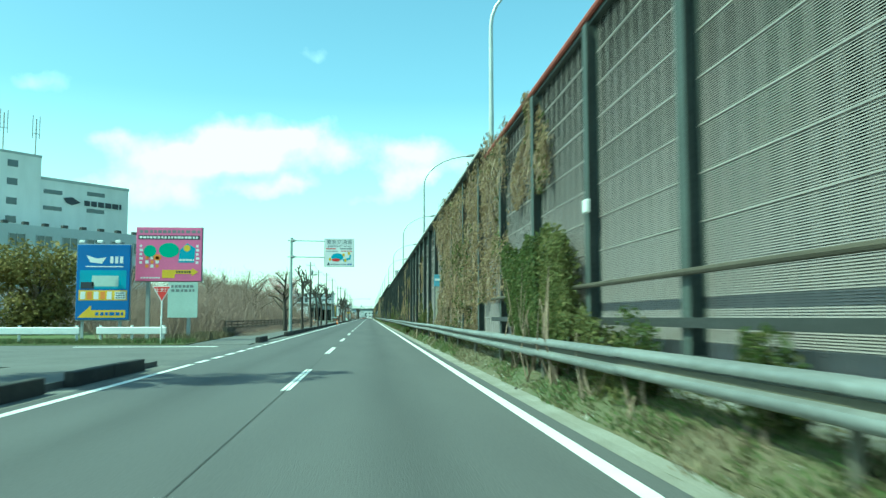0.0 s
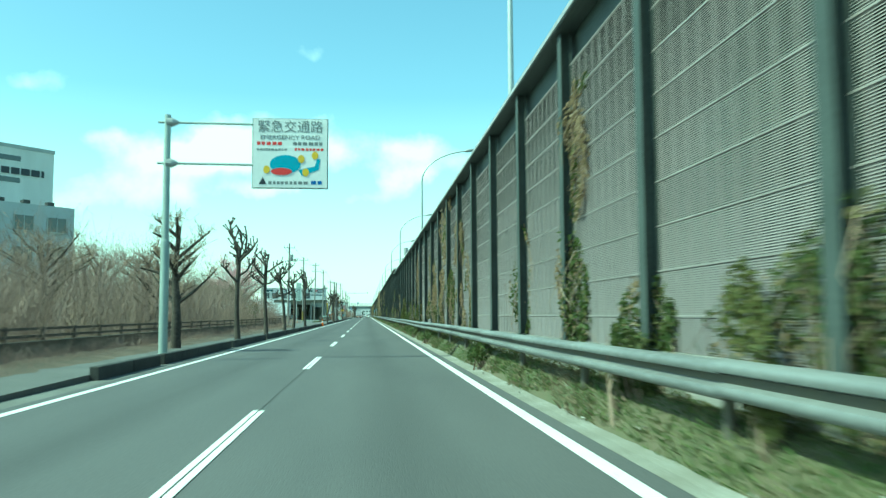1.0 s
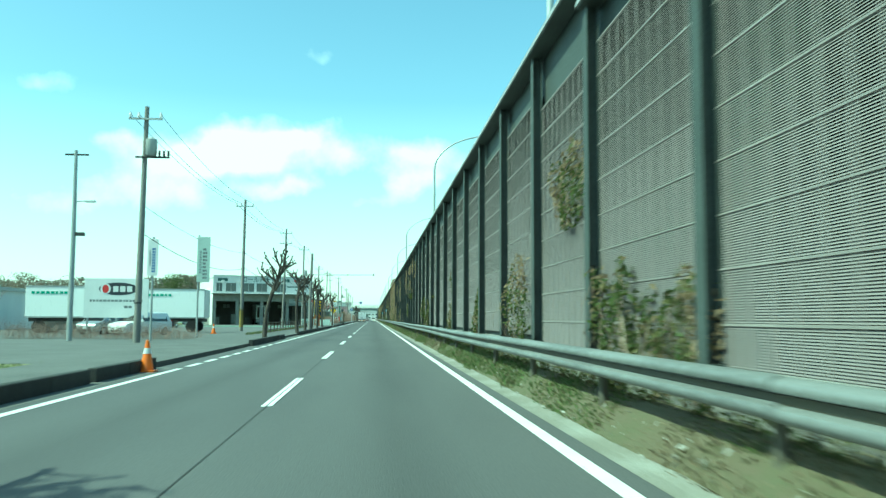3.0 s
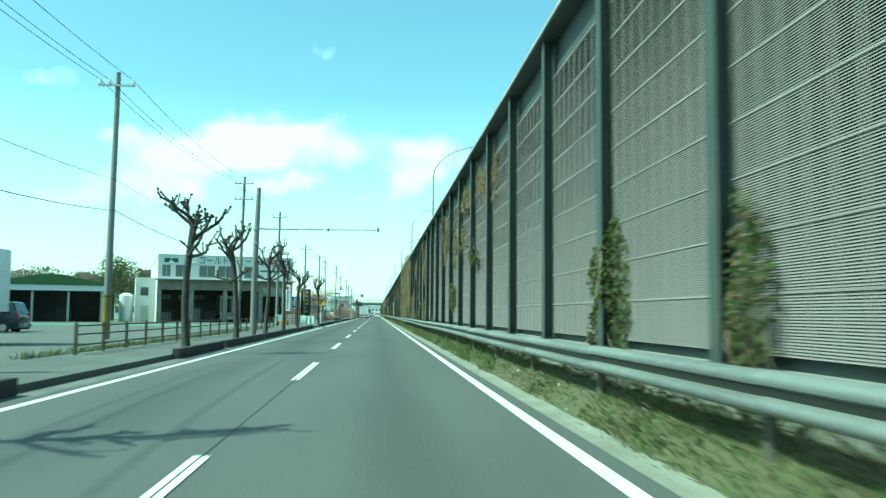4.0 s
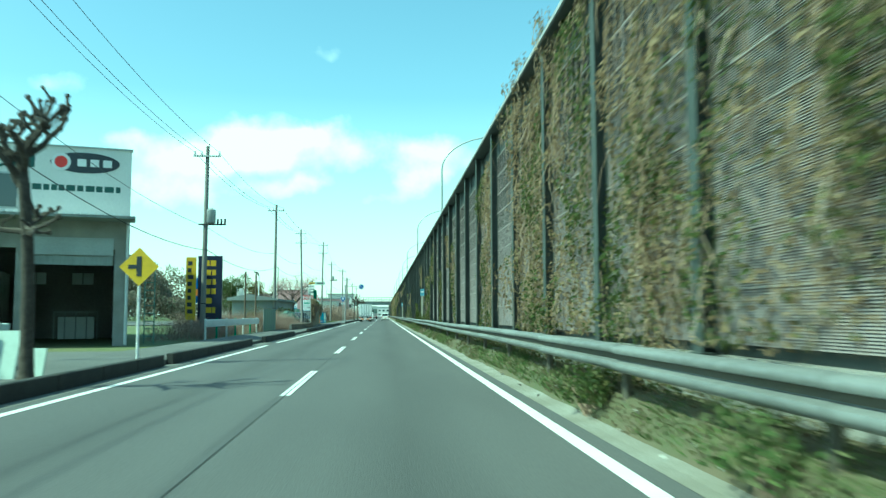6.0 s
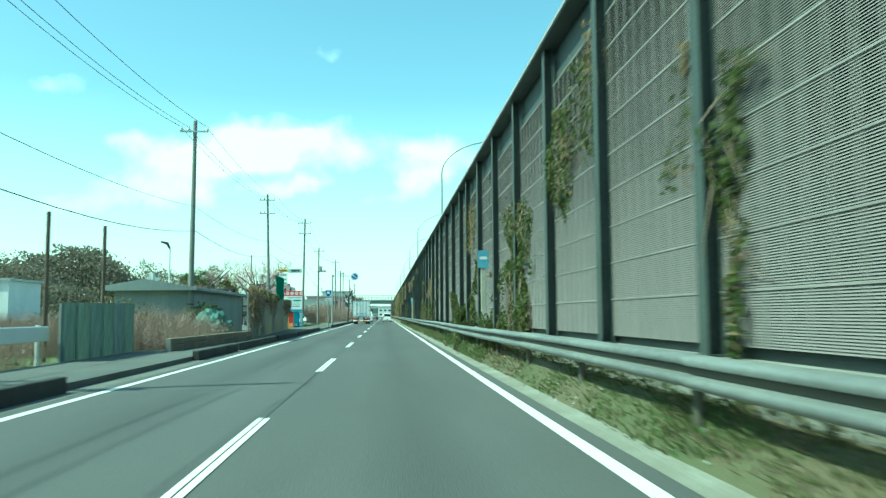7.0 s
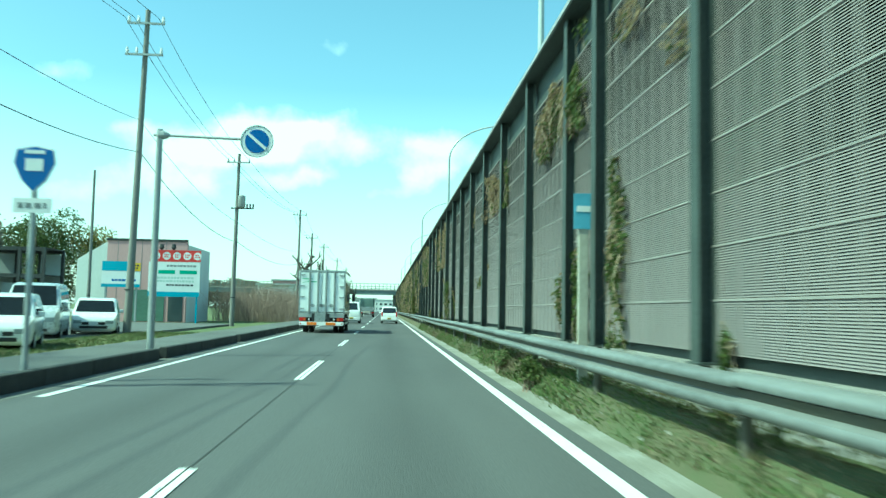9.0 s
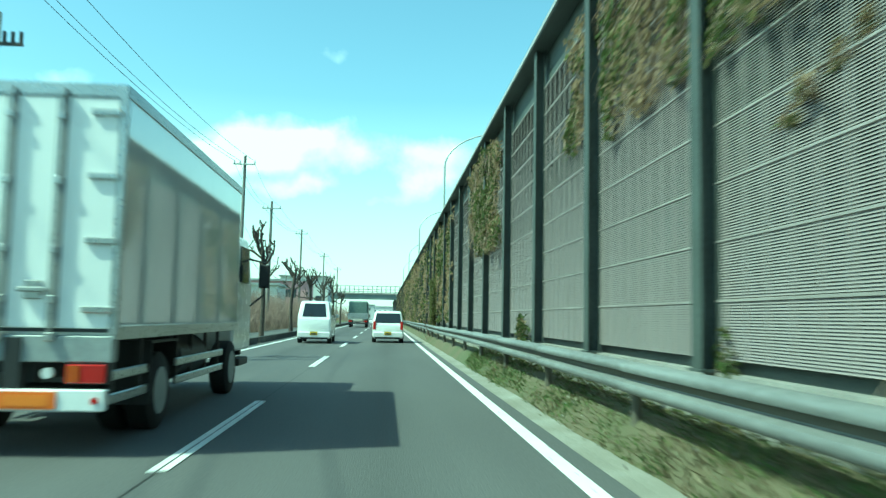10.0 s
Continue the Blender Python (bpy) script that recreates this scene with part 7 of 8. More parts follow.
yard_fence(-7.35, 164.3, 206.0)
GREEN_ROOF = material("green_metal_roof", (0.09, 0.15, 0.05), 0.6, fine=10, vary=0.15, bump=0.05, coarse=0.5, stain=0.2)
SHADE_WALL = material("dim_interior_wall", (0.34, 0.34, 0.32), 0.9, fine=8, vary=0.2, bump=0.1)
CORRUGATED = material("grey_corrugated_sheet", (0.3, 0.32, 0.32), 0.6, metal=0.2, fine=12, vary=0.15, bump=0.05, coarse=0.6, stain=0.3, stretch=(1, 1, 0.25))


def open_shed():
    ob = ref("open_shed", (-34.6, 233.8, 0), 17, "open-fronted lorry shed with a green roof", "shed")
    part("back_wall", box(-5.4, 5.2, 11.8, 12, -0.1, 4.0), SHADE_WALL, ob)
    for s in (-5.3, 5.1):
        part("side_wall", box(s - 0.1, s + 0.1, 0, 12, -0.1, 4.0), CORRUGATED, ob)
    for x in (-5.2, -1.8, 1.7, 5.0):
        part("column", box(x - 0.12, x + 0.12, -0.1, 0.14, -0.1, 3.4), STEEL_GREY, ob)
    part("fascia", box(-5.6, 5.4, -0.35, -0.15, 3.4, 4.0), BOARD_WHITE, ob)
    part("roof", prism([(-5.9, 4.0), (5.7, 4.0), (5.6, 4.15), (1.0, 5.15), (-1.0, 5.15), (-5.8, 4.15)], -0.5, 12.3), GREEN_ROOF, ob)
    part("crate", box(-3.6, -2.4, 5, 6.2, 0.05, 1.1), BOARD_WHITE, ob)
    part("crate", box(0.2, 1.9, 4, 6.2, 0.05, 1.5), DARK_STEEL, ob)
    return ob


open_shed()


def detector_mast():
    ob = ref("detector_mast", (-5.45, 181.0, 0), 0, "concrete mast with a long thin arm over both lanes", "traffic mast")
    part("mast", tube([(0, 0, -0.05), (0, 0, 3.0), (0.1, 0, 6.95)], [0.15, 0.135, 0.1], 14), POLE_CONC, ob, smooth=True)
    a = part("arm", tube([(0.05, 0, 5.05), (3.2, 0, 5.06), (5.6, 0, 5.08)], [0.035, 0.028, 0.022], 8), STEEL_GREY, ob, smooth=True)
    part("sensor", tube([(5.6, 0, 5.0), (5.6, 0, 5.2)], [0.05, 0.035], 8), DARK_STEEL, a)
    part("stay_joint", tube([(3.3, 0, 5.0), (3.3, 0, 5.12)], 0.04, 8), DARK_STEEL, a)
    for z in (4.4, 5.05):
        part("clamp", tube([(0.04, 0, z - 0.05), (0.04, 0, z + 0.05)], 0.15, 12), STEEL_GREY, ob)


detector_mast()


def depot():
    """Its front runs from the corner by the road away to the left."""
    ob = ref("depot", (-10.3, 246.0, 0), 17, "white two-storey lorry depot with open bays and upper windows", "building")
    L = 15.9
    part("upper_wall", box(-L, 0, 0, 0.25, 5.0, 7.95), WHITE_WALL, ob)
    part("parapet_cap", box(-L, 0.05, -0.06, 0.3, 7.95, 8.02), STEEL_GREY, ob)
    part("side_wall", box(-0.25, 0, 0.25, 22, -0.1, 7.8), WHITE_WALL, ob)
    part("side_wall", box(-L, -L + 0.25, 0.25, 22, -0.1, 7.8), WHITE_WALL, ob)
    part("back_wall", box(-L, 0, 22, 22.25, -0.1, 2.6), SHADE_WALL, ob)
    part("back_wall", box(-L, 0, 22, 22.25, 4.2, 7.8), SHADE_WALL, ob)
    part("roof", box(-L, 0, 0.25, 22, 7.5, 7.7), CORRUGATED, ob)
    part("upper_floor", box(-L + 0.25, -0.25, 0.25, 22, 4.6, 4.9), SHADE_WALL, ob)
    for z0, z1 in ((-0.1, 2.9), (3.55, 4.6)):
        part("rear_partition", box(-L + 0.25, -0.25, 14, 14.2, z0, z1), SHADE_WALL, ob)
    lights_x = (-14.9, -13.6, -12.6, -11.4, -10.6, -9.3, -7.4, -6.2, -5.2, -4.2, -2.9, -1.8)
    edges = (-L + 0.25,) + lights_x + (-0.25,)
    for a, b in zip(edges[::2], edges[1::2]):
        part("rear_partition", box(a, b, 14, 14.2, 2.9, 3.55), SHADE_WALL, ob)
    for a, b in zip(lights_x[::2], lights_x[1::2]):
        w = part("rear_window", box(a, b, 14.08, 14.1, 2.9, 3.55), FROSTED, ob, "frosted pane lit from behind by the day")
        part("glazing_bar", box((a + b) / 2 - 0.03, (a + b) / 2 + 0.03, 14.02, 14.08, 2.9, 3.55), STEEL_GREY, w)
    for x, w, h in ((-14.4, 1.6, 1.5), (-10.9, 1.9, 2.2), (-9.0, 1.0, 1.3), (-6.6, 1.5, 1.9), (-2.4, 2.0, 1.4)):
        cage = part("storage_rack", box(x - w / 2, x + w / 2, 9.2, 9.26, h - 0.08, h), STEEL_GREY, ob)
        for q in range(5):
            xx = x - w / 2 + w * q / 4
            part("rack_bar", box(xx - 0.03, xx + 0.03, 9.2, 9.26, 0, h), STEEL_GREY, cage)
        part("stacked_goods", box(x - w * 0.42, x + w * 0.42, 9.4, 10.2, 0, h * 0.8), BOARD_WHITE if w > 1.55 else CONCRETE, cage, bevel=0.03)
    for x in (-L + 0.25, -12.0, -8.1, -3.9, -0.3):
        part("column", box(x - 0.25, x + 0.25, 0.0, 0.5, -0.1, 4.6), CONCRETE, ob)
    part("lintel", box(-L, 0, -0.02, 0.3, 3.85, 4.98), CONCRETE, ob, "stained concrete lintel")
    part("shutter_box", box(-3.6, -0.6, -0.06, -0.02, 3.6, 4.3), STEEL_GREY, ob)
    part("shutter", box(-3.6, -0.6, 0.05, 0.1, 3.2, 3.85), CORRUGATED, ob)
    # canopy with a scalloped sheet edge
    can = part("canopy", box(-L - 0.3, 0.2, -1.5, 0.0, 4.98, 5.08), CORRUGATED, ob)
    e0 = None
    for k in range(64):
        x = -L - 0.25 + k * (L + 0.4) / 64
        if e0 is None:
            e = e0 = part("canopy_rib", box(-0.06, 0.06, -1.56, -0.0, 5.08, 5.16), BOARD_WHITE, can)
        else:
            e = new("canopy_rib", e0.data)
        e.parent, e.matrix_basis = can, pose(x, 0, 0)
    for x0, x1 in ((-15.4, -14.5), (-13.9, -12.3), (-11.2, -9.4), (-9.0, -7.3), (-5.9, -4.2)):
        w = part("window", box(x0, x1, -0.03, 0.1, 5.45, 6.75), PANE, ob)
        part("window_frame", box(x0 - 0.06, x1 + 0.06, -0.02, 0.05, 5.38, 5.45), STEEL_GREY, w)
        part("window_frame", box(x0 - 0.06, x1 + 0.06, -0.02, 0.05, 6.75, 6.82), STEEL_GREY, w)
        part("mullion", box((x0 + x1) / 2 - 0.03, (x0 + x1) / 2 + 0.03, -0.05, -0.03, 5.45, 6.75), STEEL_GREY, w)
    INK = material("dark_green_letters", (0.03, 0.09, 0.08), 0.5, fine=12, vary=0.15, bump=0.0)
    label_text("lettering", "コールドチェーン", 1.1, ob, pose(-7.75, -0.02, 7.35, 90, 0, 0), INK, 0.02, width=7.0)
    bars("lettering_bars", 1, -4.7, -3.6, 6.9, 7.75, -0.001, ob, INK, 61, 0.1)
    bars("lettering_bars", 1, -15.2, -13.6, 6.9, 7.75, -0.001, ob, INK, 62, 0.1)
    em = flat("emblem", oval(-1.75, 7.35, 1.3, 0.42, 28), -0.001, DARK_INK, ob, 0.02)
    flat("emblem_disc", oval(-2.65, 7.35, 0.36, 0.36), -0.022, BOARD_WHITE, em)
    flat("emblem_core", oval(-2.65, 7.35, 0.24, 0.24), -0.03, RED_INK, em)
    for k in range(3):
        flat("emblem_bar", rect(-2.05 + 0.48 * k, -1.72 + 0.48 * k, 7.2, 7.5), -0.022, BOARD_WHITE, em)
    bars("writing", 1, -4.0, -0.4, 6.1, 6.5, -0.001, ob, INK, 63, 0.15)
    for x in (-14.4, -11.8, -6.5):
        part("wall_lamp", box(x - 0.25, x + 0.25, -0.35, 0.0, 6.95, 7.2), BOARD_WHITE, ob, bevel=0.03)
    tower = part("stair_tower", box(-L - 2.3, -L - 0.02, 5.0, 9.0, -0.1, 5.4), WHITE_WALL, ob, "white rendered stair tower")
    part("tower_window", box(-L - 1.7, -L - 0.8, 4.96, 5.02, 3.2, 4.2), PANE, tower)
    part("tower_door", box(-L - 1.6, -L - 0.7, 4.96, 5.02, 0.0, 2.0), STEEL_GREY, tower)
    part("tank", tube([(-L - 3.3, 6.5, 0.0), (-L - 3.3, 6.5, 3.2), (-L - 3.3, 6.5, 3.5)], [0.8, 0.8, 0.3], 16), BOARD_WHITE, ob, "white upright tank", smooth=True)
    part("downpipe", tube([(-0.08, -0.1, 0), (-0.08, -0.1, 5.0)], 0.05, 8), BOARD_WHITE, ob)
    return ob


depot()
ob = ref("lorry", (-18.8, 250.5, 0.02), 17, "pale box lorry parked inside the depot bay", "lorry")
part("cargo_box", box(-1.1, 1.1, 0, 5, 0.9, 3.3), BOX_WHITE, ob, bevel=0.02)
part("cab_glass", box(-0.9, 0.3, -0.03, 0.0, 1.2, 3.0), GLASS, ob)
part("bumper", box(-1.1, 1.1, -0.1, 0.1, 0.35, 0.8), STAINLESS, ob, bevel=0.02)
for s in (-1, 1):
    wheel(ob, s * 0.9, 1.0, 0.4, 0.25)
    wheel(ob, s * 0.9, 4.2, 0.4, 0.25)
ORANGE_CRATE = material("orange_steel_pallet", (0.5, 0.17, 0.05), 0.7, fine=18, vary=0.3, bump=0.15)


GREEN_STAKE_GREY = material("dull_green_steel", (0.12, 0.2, 0.17), 0.6, fine=20, vary=0.2, bump=0.1)


def pallet_stack():
    ob = ref("pallet_stack", (-7.95, 223.2, 0.1), 8, "tall stack of orange steel pallets in the yard", "pallets")
    for k in range(7):
        z = 0.02 + 0.22 * k
        j = 0.04 * math.sin(k * 2.3)
        pallet = part("pallet", box(-0.62 + j, 0.62 + j, -0.5, -0.42, z + 0.1, z + 0.135), ORANGE_CRATE, ob)
        for q in range(6):
            part("deck_slat", box(-0.62 + j + 0.21 * q, -0.45 + j + 0.21 * q, -0.5, 0.5, z + 0.135, z + 0.165), ORANGE_CRATE, pallet)
        for x in (-0.58, -0.05, 0.5):
            part("bearer", box(x + j, x + 0.1 + j, -0.5, 0.5, z, z + 0.13), ORANGE_CRATE, pallet)
    for x in (-0.6, 0.6):
        part("corner_bar", box(x - 0.03, x + 0.03, -0.54, -0.5, 0.0, 1.65), ORANGE_CRATE, ob)


pallet_stack()
ob = ref("pallet", (-8.45, 219.5, 0.08), -12, "single orange steel pallet on the yard floor", "pallet")
part("deck", box(-0.5, 0.5, -0.3, 0.3, 0.3, 0.35), ORANGE_CRATE, ob)
for x in (-0.5, -0.05, 0.42):
    part("bearer", box(x, x + 0.08, -0.3, 0.3, 0.0, 0.3), ORANGE_CRATE, ob)
for k, (x, w, h) in enumerate(((-7.15, 0.5, 0.85), (-6.7, 0.45, 0.8), (-6.25, 0.4, 0.8), (-5.8, 0.35, 0.5))):
    ob = ref("leaning_board", (x, 225.8 + 0.1 * k, 0.12), -4, "pale board leaning against the fence", "board", "boards leaning by the yard fence")
    bm = box(-w / 2, w / 2, -0.02, 0.02, 0.0, h)
    for v in bm.verts:
        v.co.y += 0.3 * v.co.z
    part("panel", bm, PALE_GREEN, ob)
ob = ref("yard_fence", (-7.6, 222.5, 0.1), 0, "short dark fence with posts beside the pallets", "fence")
for y in (0, 1.6, 3.2, 4.8):
    part("fence_post", box(-0.04, 0.04, y - 0.04, y + 0.04, 0, 1.05), DARK_STEEL, ob)
for z in (0.5, 0.95):
    part("rail", tube([(0, 0, z), (0, 4.8, z)], 0.02, 6), DARK_STEEL, ob)


ob = ref("covered_load", (-8.9, 228.6, 0.06), 6, "low pale sheeted load behind the pallet stack", "load")
bm = box(-1.3, 1.3, -0.8, 0.8, 0.0, 0.95)
bmesh.ops.subdivide_edges(bm, edges=list(bm.edges), cuts=4, use_grid_fill=True)
for v in bm.verts:
    v.co += Vector((0.06, 0.06, 0.08)) * noise.noise(v.co * 2.4)
part("sheet", bm, PALE_GREEN, ob, smooth=True)
ob = ref("ladder", (-9.6, 246.6, 0.0), 0, "grey steel ladder leaning against the depot corner", "ladder")
for x in (-0.2, 0.2):
    part("stile", tube([(x, 0.0, 0.0), (x, -0.02, 3.4)], 0.03, 6), GREEN_STAKE_GREY, ob)
for k in range(10):
    part("rung", tube([(-0.2, 0, 0.3 + 0.32 * k), (0.2, 0, 0.3 + 0.32 * k)], 0.018, 6), GREEN_STAKE_GREY, ob)


def warning_sign():
    ob = ref("warning_sign", (-5.8, 232.0, 0), 0, "yellow diamond warning sign on a white post", "road sign")
    part("post", tube([(0, 0.03, -0.1), (0, 0.03, 2.7)], 0.035, 10), BOARD_WHITE, ob, smooth=True)
    p = part("plate", prism([(0, 1.88), (0.47, 2.35), (0, 2.82), (-0.47, 2.35)], -0.015, 0.0), YELLOW_INK, ob)
    flat("symbol", rect(-0.06, 0.06, 2.12, 2.6), -0.016, DARK_INK, p)
    flat("symbol", rect(-0.26, -0.06, 2.3, 2.4), -0.016, DARK_INK, p)


warning_sign()
NAVY = material("navy_sign_board", (0.015, 0.02, 0.06), 0.4, fine=12, vary=0.1, bump=0.0)


def shop_boards():
    ob = ref("shop_sign", (-9.95, 259.0, 0), 0, "tall navy and yellow shop boards with upright writing", "sign")
    y = part("yellow_board", box(-1.05, -0.5, -0.3, -0.22, 0.9, 4.45), YELLOW_INK, ob)
    bars("yellow_writing", 8, -0.95, -0.6, 1.2, 4.3, -0.301, y, DARK_INK, 71, 0.1)
    n = part("navy_board", box(-0.45, 0.9, 0.0, 0.12, 0.9, 4.55), NAVY, ob)
    bars("navy_writing", 6, -0.1, 0.55, 1.2, 4.4, -0.001, n, YELLOW_INK, 72, 0.1)
    for x in (-0.3, 0.75):
        part("leg", box(x - 0.06, x + 0.06, 0.12, 0.24, -0.1, 4.3), STEEL_GREY, ob)
    part("leg", box(-0.8, -0.72, -0.22, -0.14, -0.1, 4.2), STEEL_GREY, ob)


shop_boards()
ob = ref("shop_sign", (-12.3, 268.0, 0), 0, "small blue shop board with a white mark on legs", "sign")
b = part("board", box(-0.62, 0.62, 0, 0.1, 2.0, 3.7), BLUE_INK, ob)
flat("mark", rect(-0.5, 0.0, 2.5, 2.95), -0.001, ORANGE_INK, b)
flat("mark", [(0.1, 2.3), (0.22, 2.3), (0.22, 3.3), (0.5, 3.3), (0.5, 3.42), (0.1, 3.42)], -0.001, BOARD_WHITE, b)
for x in (-0.45, 0.45):
    part("leg", box(x - 0.05, x + 0.05, 0.1, 0.2, -0.1, 3.6), STEEL_GREY, ob)
GREEN_STAKE = material("green_plastic_stake", (0.03, 0.3, 0.16), 0.5, fine=12, vary=0.15, bump=0.0)
ob = ref("guard_fence", (-8.0, 250.0, 0), 0, "white painted guard rail on green stakes beside the pavement", "guard rail")
part("beam", box(-0.03, 0.03, 0, 16.0, 0.62, 0.98), BOARD_WHITE, ob, bevel=0.02)
for k in range(7):
    part("stake", tube([(-0.08, 0.3 + 2.55 * k, -0.05), (-0.08, 0.3 + 2.55 * k, 1.02)], 0.05, 10), GREEN_STAKE if k % 2 else BOARD_WHITE, ob, smooth=True)


# ---- walls and fences before the sales lot ----
def sheet_fence(x, y0, y1, h0, h1, mat, lab, n, rz=0.0):
    ob = ref("sheet_fence", (x, y0, 0), rz, lab, "fence")
    p0 = None
    w = (y1 - y0) / n
    for k in range(n):
        h = h0 + (h1 - h0) * (k + 0.5) / n
        if p0 is None:
            bm = bmesh.new()
            cols = [(0.03 if j % 2 else 0.0, j / 8) for j in range(9)]
            edge = [(bm.verts.new((a, b, 0)), bm.verts.new((a, b, 1))) for a, b in cols]
            for a, b in zip(edge, edge[1:]):
                bm.faces.new((a[0], b[0], b[1], a[1]))
            bmesh.ops.solidify(bm, geom=list(bm.faces), thickness=0.01)
            p = p0 = part("panel", bm, mat, ob)
        else:
            p = new("panel", p0.data)
        p.parent, p.matrix_basis = ob, pose(0, k * w, 0.05) @ Matrix.Diagonal((1, w * 0.985, h, 1))
    for k in range(n + 1):
        part("fence_post", box(-0.06, -0.01, k * w - 0.025, k * w + 0.025, -0.1, h0 + (h1 - h0) * k / n + 0.03), STEEL_GREY, ob)
    return ob


TEAL_SHEET = material("faded_teal_sheet", (0.3, 0.37, 0.35), 0.7, fine=12, vary=0.2, bump=0.05, coarse=0.8, stain=0.35, stretch=(1, 1, 0.3))
sheet_fence(-7.65, 265.9, 271.6, 1.5, 1.55, TEAL_SHEET, "faded teal sheet-metal fence beside the pavement", 6)
DARK_SHEET = material("stained_dark_sheet", (0.33, 0.34, 0.325), 0.8, fine=10, vary=0.25, bump=0.1, coarse=0.8, stain=0.4, stretch=(1, 1, 0.3), tint=(0.12, 0.125, 0.115))
sheet_fence(-6.2, 284.0, 311.5, 2.2, 2.3, DARK_SHEET, "tall dark stained sheet fence overgrown with creeper", 24, 2.9)
BLOCK = material("weathered_block", (0.27, 0.225, 0.16), 0.9, fine=30, vary=0.3, bump=0.4, coarse=1.5, stain=0.35, each=0.18)
ob = ref("block_wall", (-6.55, 271.4, 0), -2.0, "low wall of weathered concrete blocks along the pavement", "wall")
part("mortar_core", box(-0.08, 0.07, 0, 12.5, -0.1, 0.5), CONCRETE, ob)
b0 = None
for r in range(2):
    for k in range(9):
        y = 1.4 * k
        if b0 is None:
            bb = b0 = part("block", box(-0.1, 0.1, 0.01, 1.385, 0.01, 0.2), BLOCK, ob, bevel=0.015)
        else:
            bb = new("block", b0.data)
        bb.parent, bb.matrix_basis = ob, pose(0, y, 0.1 + 0.215 * r)


def wall_creeper(x, y0, y1, z0, z1, n, seed, mat, lab, rz=2.9):
    g = np.random.default_rng(seed)
    ob = ref("climbing_plant", (x, y0, 0), rz, lab, "climbing plant")
    y = g.uniform(0, y1 - y0, n * 2)
    z = z0 + (z1 - z0) * g.beta(2.2, 1.2, n * 2)
    keep = np.array([noise.noise(Vector((a * 0.6, b * 0.9, seed))) > -0.12 for a, b in zip(y, z)])
    c = np.stack([g.uniform(0.02, 0.3, n * 2), y, z], 1)[keep][:n]
    v, f = leaf_quads(c, 0.07, g, flat=(0.8, 0, 0.3), droop=0.4)
    loose("leaves", v.tolist(), f.tolist(), mat, ob)
    k = n // 8
    b = c[g.integers(0, len(c), k)]
    t = b + np.stack([g.normal(0, 0.05, k), g.normal(0, 0.3, k), -g.uniform(0.2, 1.0, k)], 1)
    v, f = stem_mesh(b, t, g.uniform(0.006, 0.014, k), g, 0.1)
    loose("dead_growth", v.tolist(), f.tolist(), STEMS, ob)


wall_creeper(-6.2, 283.8, 288.0, 0.5, 2.6, 1500, 81, IVY_DRY, "dry brown creeper hanging over the end of the dark fence")
wall_creeper(-6.35, 287.0, 299.0, 1.9, 2.5, 900, 82, EVERGREEN, "dark green creeper along the top of the fence")
wall_creeper(-6.3, 286.0, 297.0, 1.5, 2.6, 900, 84, IVY_DRY, "dry brown fringe of creeper along the fence top")
wall_creeper(-7.3, 306.0, 311.5, 1.0, 2.4, 500, 83, IVY_DRY, "dry brown creeper at the far end of the dark fence")
# a heap of blown netting behind the wall
TEAL_NET = material("teal_netting", (0.12, 0.23, 0.2), 0.8, fine=40, vary=0.35, bump=0.4, coarse=1.5, stain=0.3)
ob = ref("netting_heap", (-8.6, 287.4, 0), 0, "crumpled heap of teal netting behind the block wall", "netting")
bm = bmesh.new()
bmesh.ops.create_icosphere(bm, subdivisions=4, radius=1.0)
for v in bm.verts:
    v.co = Vector((v.co.x * 1.0, v.co.y * 1.1, max(v.co.z, -0.4) * 1.0 + 0.5)) * (1 + 0.14 * noise.noise(v.co * 2.2) + 0.09 * noise.noise(v.co * 5) + 0.05 * noise.noise(v.co * 11))
part("sheet", bm, TEAL_NET, ob)
ob = ref("scaffold_rail", (-8.1, 298.5, 0), 0, "grey scaffold railing standing above the fence", "scaffold")
for k in range(6):
    part("upright", tube([(0, 2.3 * k, 0), (0, 2.3 * k, 3.95)], 0.025, 6), STEEL_GREY, ob)
for z in (3.0, 3.45, 3.9):
    part("rail", tube([(0, 0, z), (0, 12.0, z)], 0.022, 6), STEEL_GREY, ob)
NET = material("green_mesh_net", (0.03, 0.26, 0.16), 0.8, fine=60, vary=0.35, bump=0.3, coarse=1.0, stain=0.25)
bm = bmesh.new()
grid = [[bm.verts.new((-7.9 + 0.12 * noise.noise(Vector((i * 0.8, j * 0.9, 2))), 306.6 + 4.6 * i / 10, 2.2 + 1.95 * j / 6)) for j in range(7)] for i in range(11)]
for i in range(10):
    for j in range(6):
        bm.faces.new((grid[i][j], grid[i + 1][j], grid[i + 1][j + 1], grid[i][j + 1]))
bmesh.ops.solidify(bm, geom=list(bm.faces), thickness=0.01)
for v in bm.verts:
    v.co -= Vector((-8.1, 298.5, 0))
part("safety_net", bm, NET, ob, "green mesh safety net", smooth=True)


def low_shed():
    ob = ref("low_shed", (-12.6, 289.5, 0), 0, "long low grey shed behind the fence", "shed")
    part("wall", box(-1.4, 2.5, 0, 15.6, -0.1, 2.55), CORRUGATED, ob)
    part("roof", prism([(-1.8, 2.55), (2.9, 2.55), (2.9, 2.72), (0.2, 3.15), (-1.8, 2.8)], -0.5, 16.0), CORRUGATED, ob)


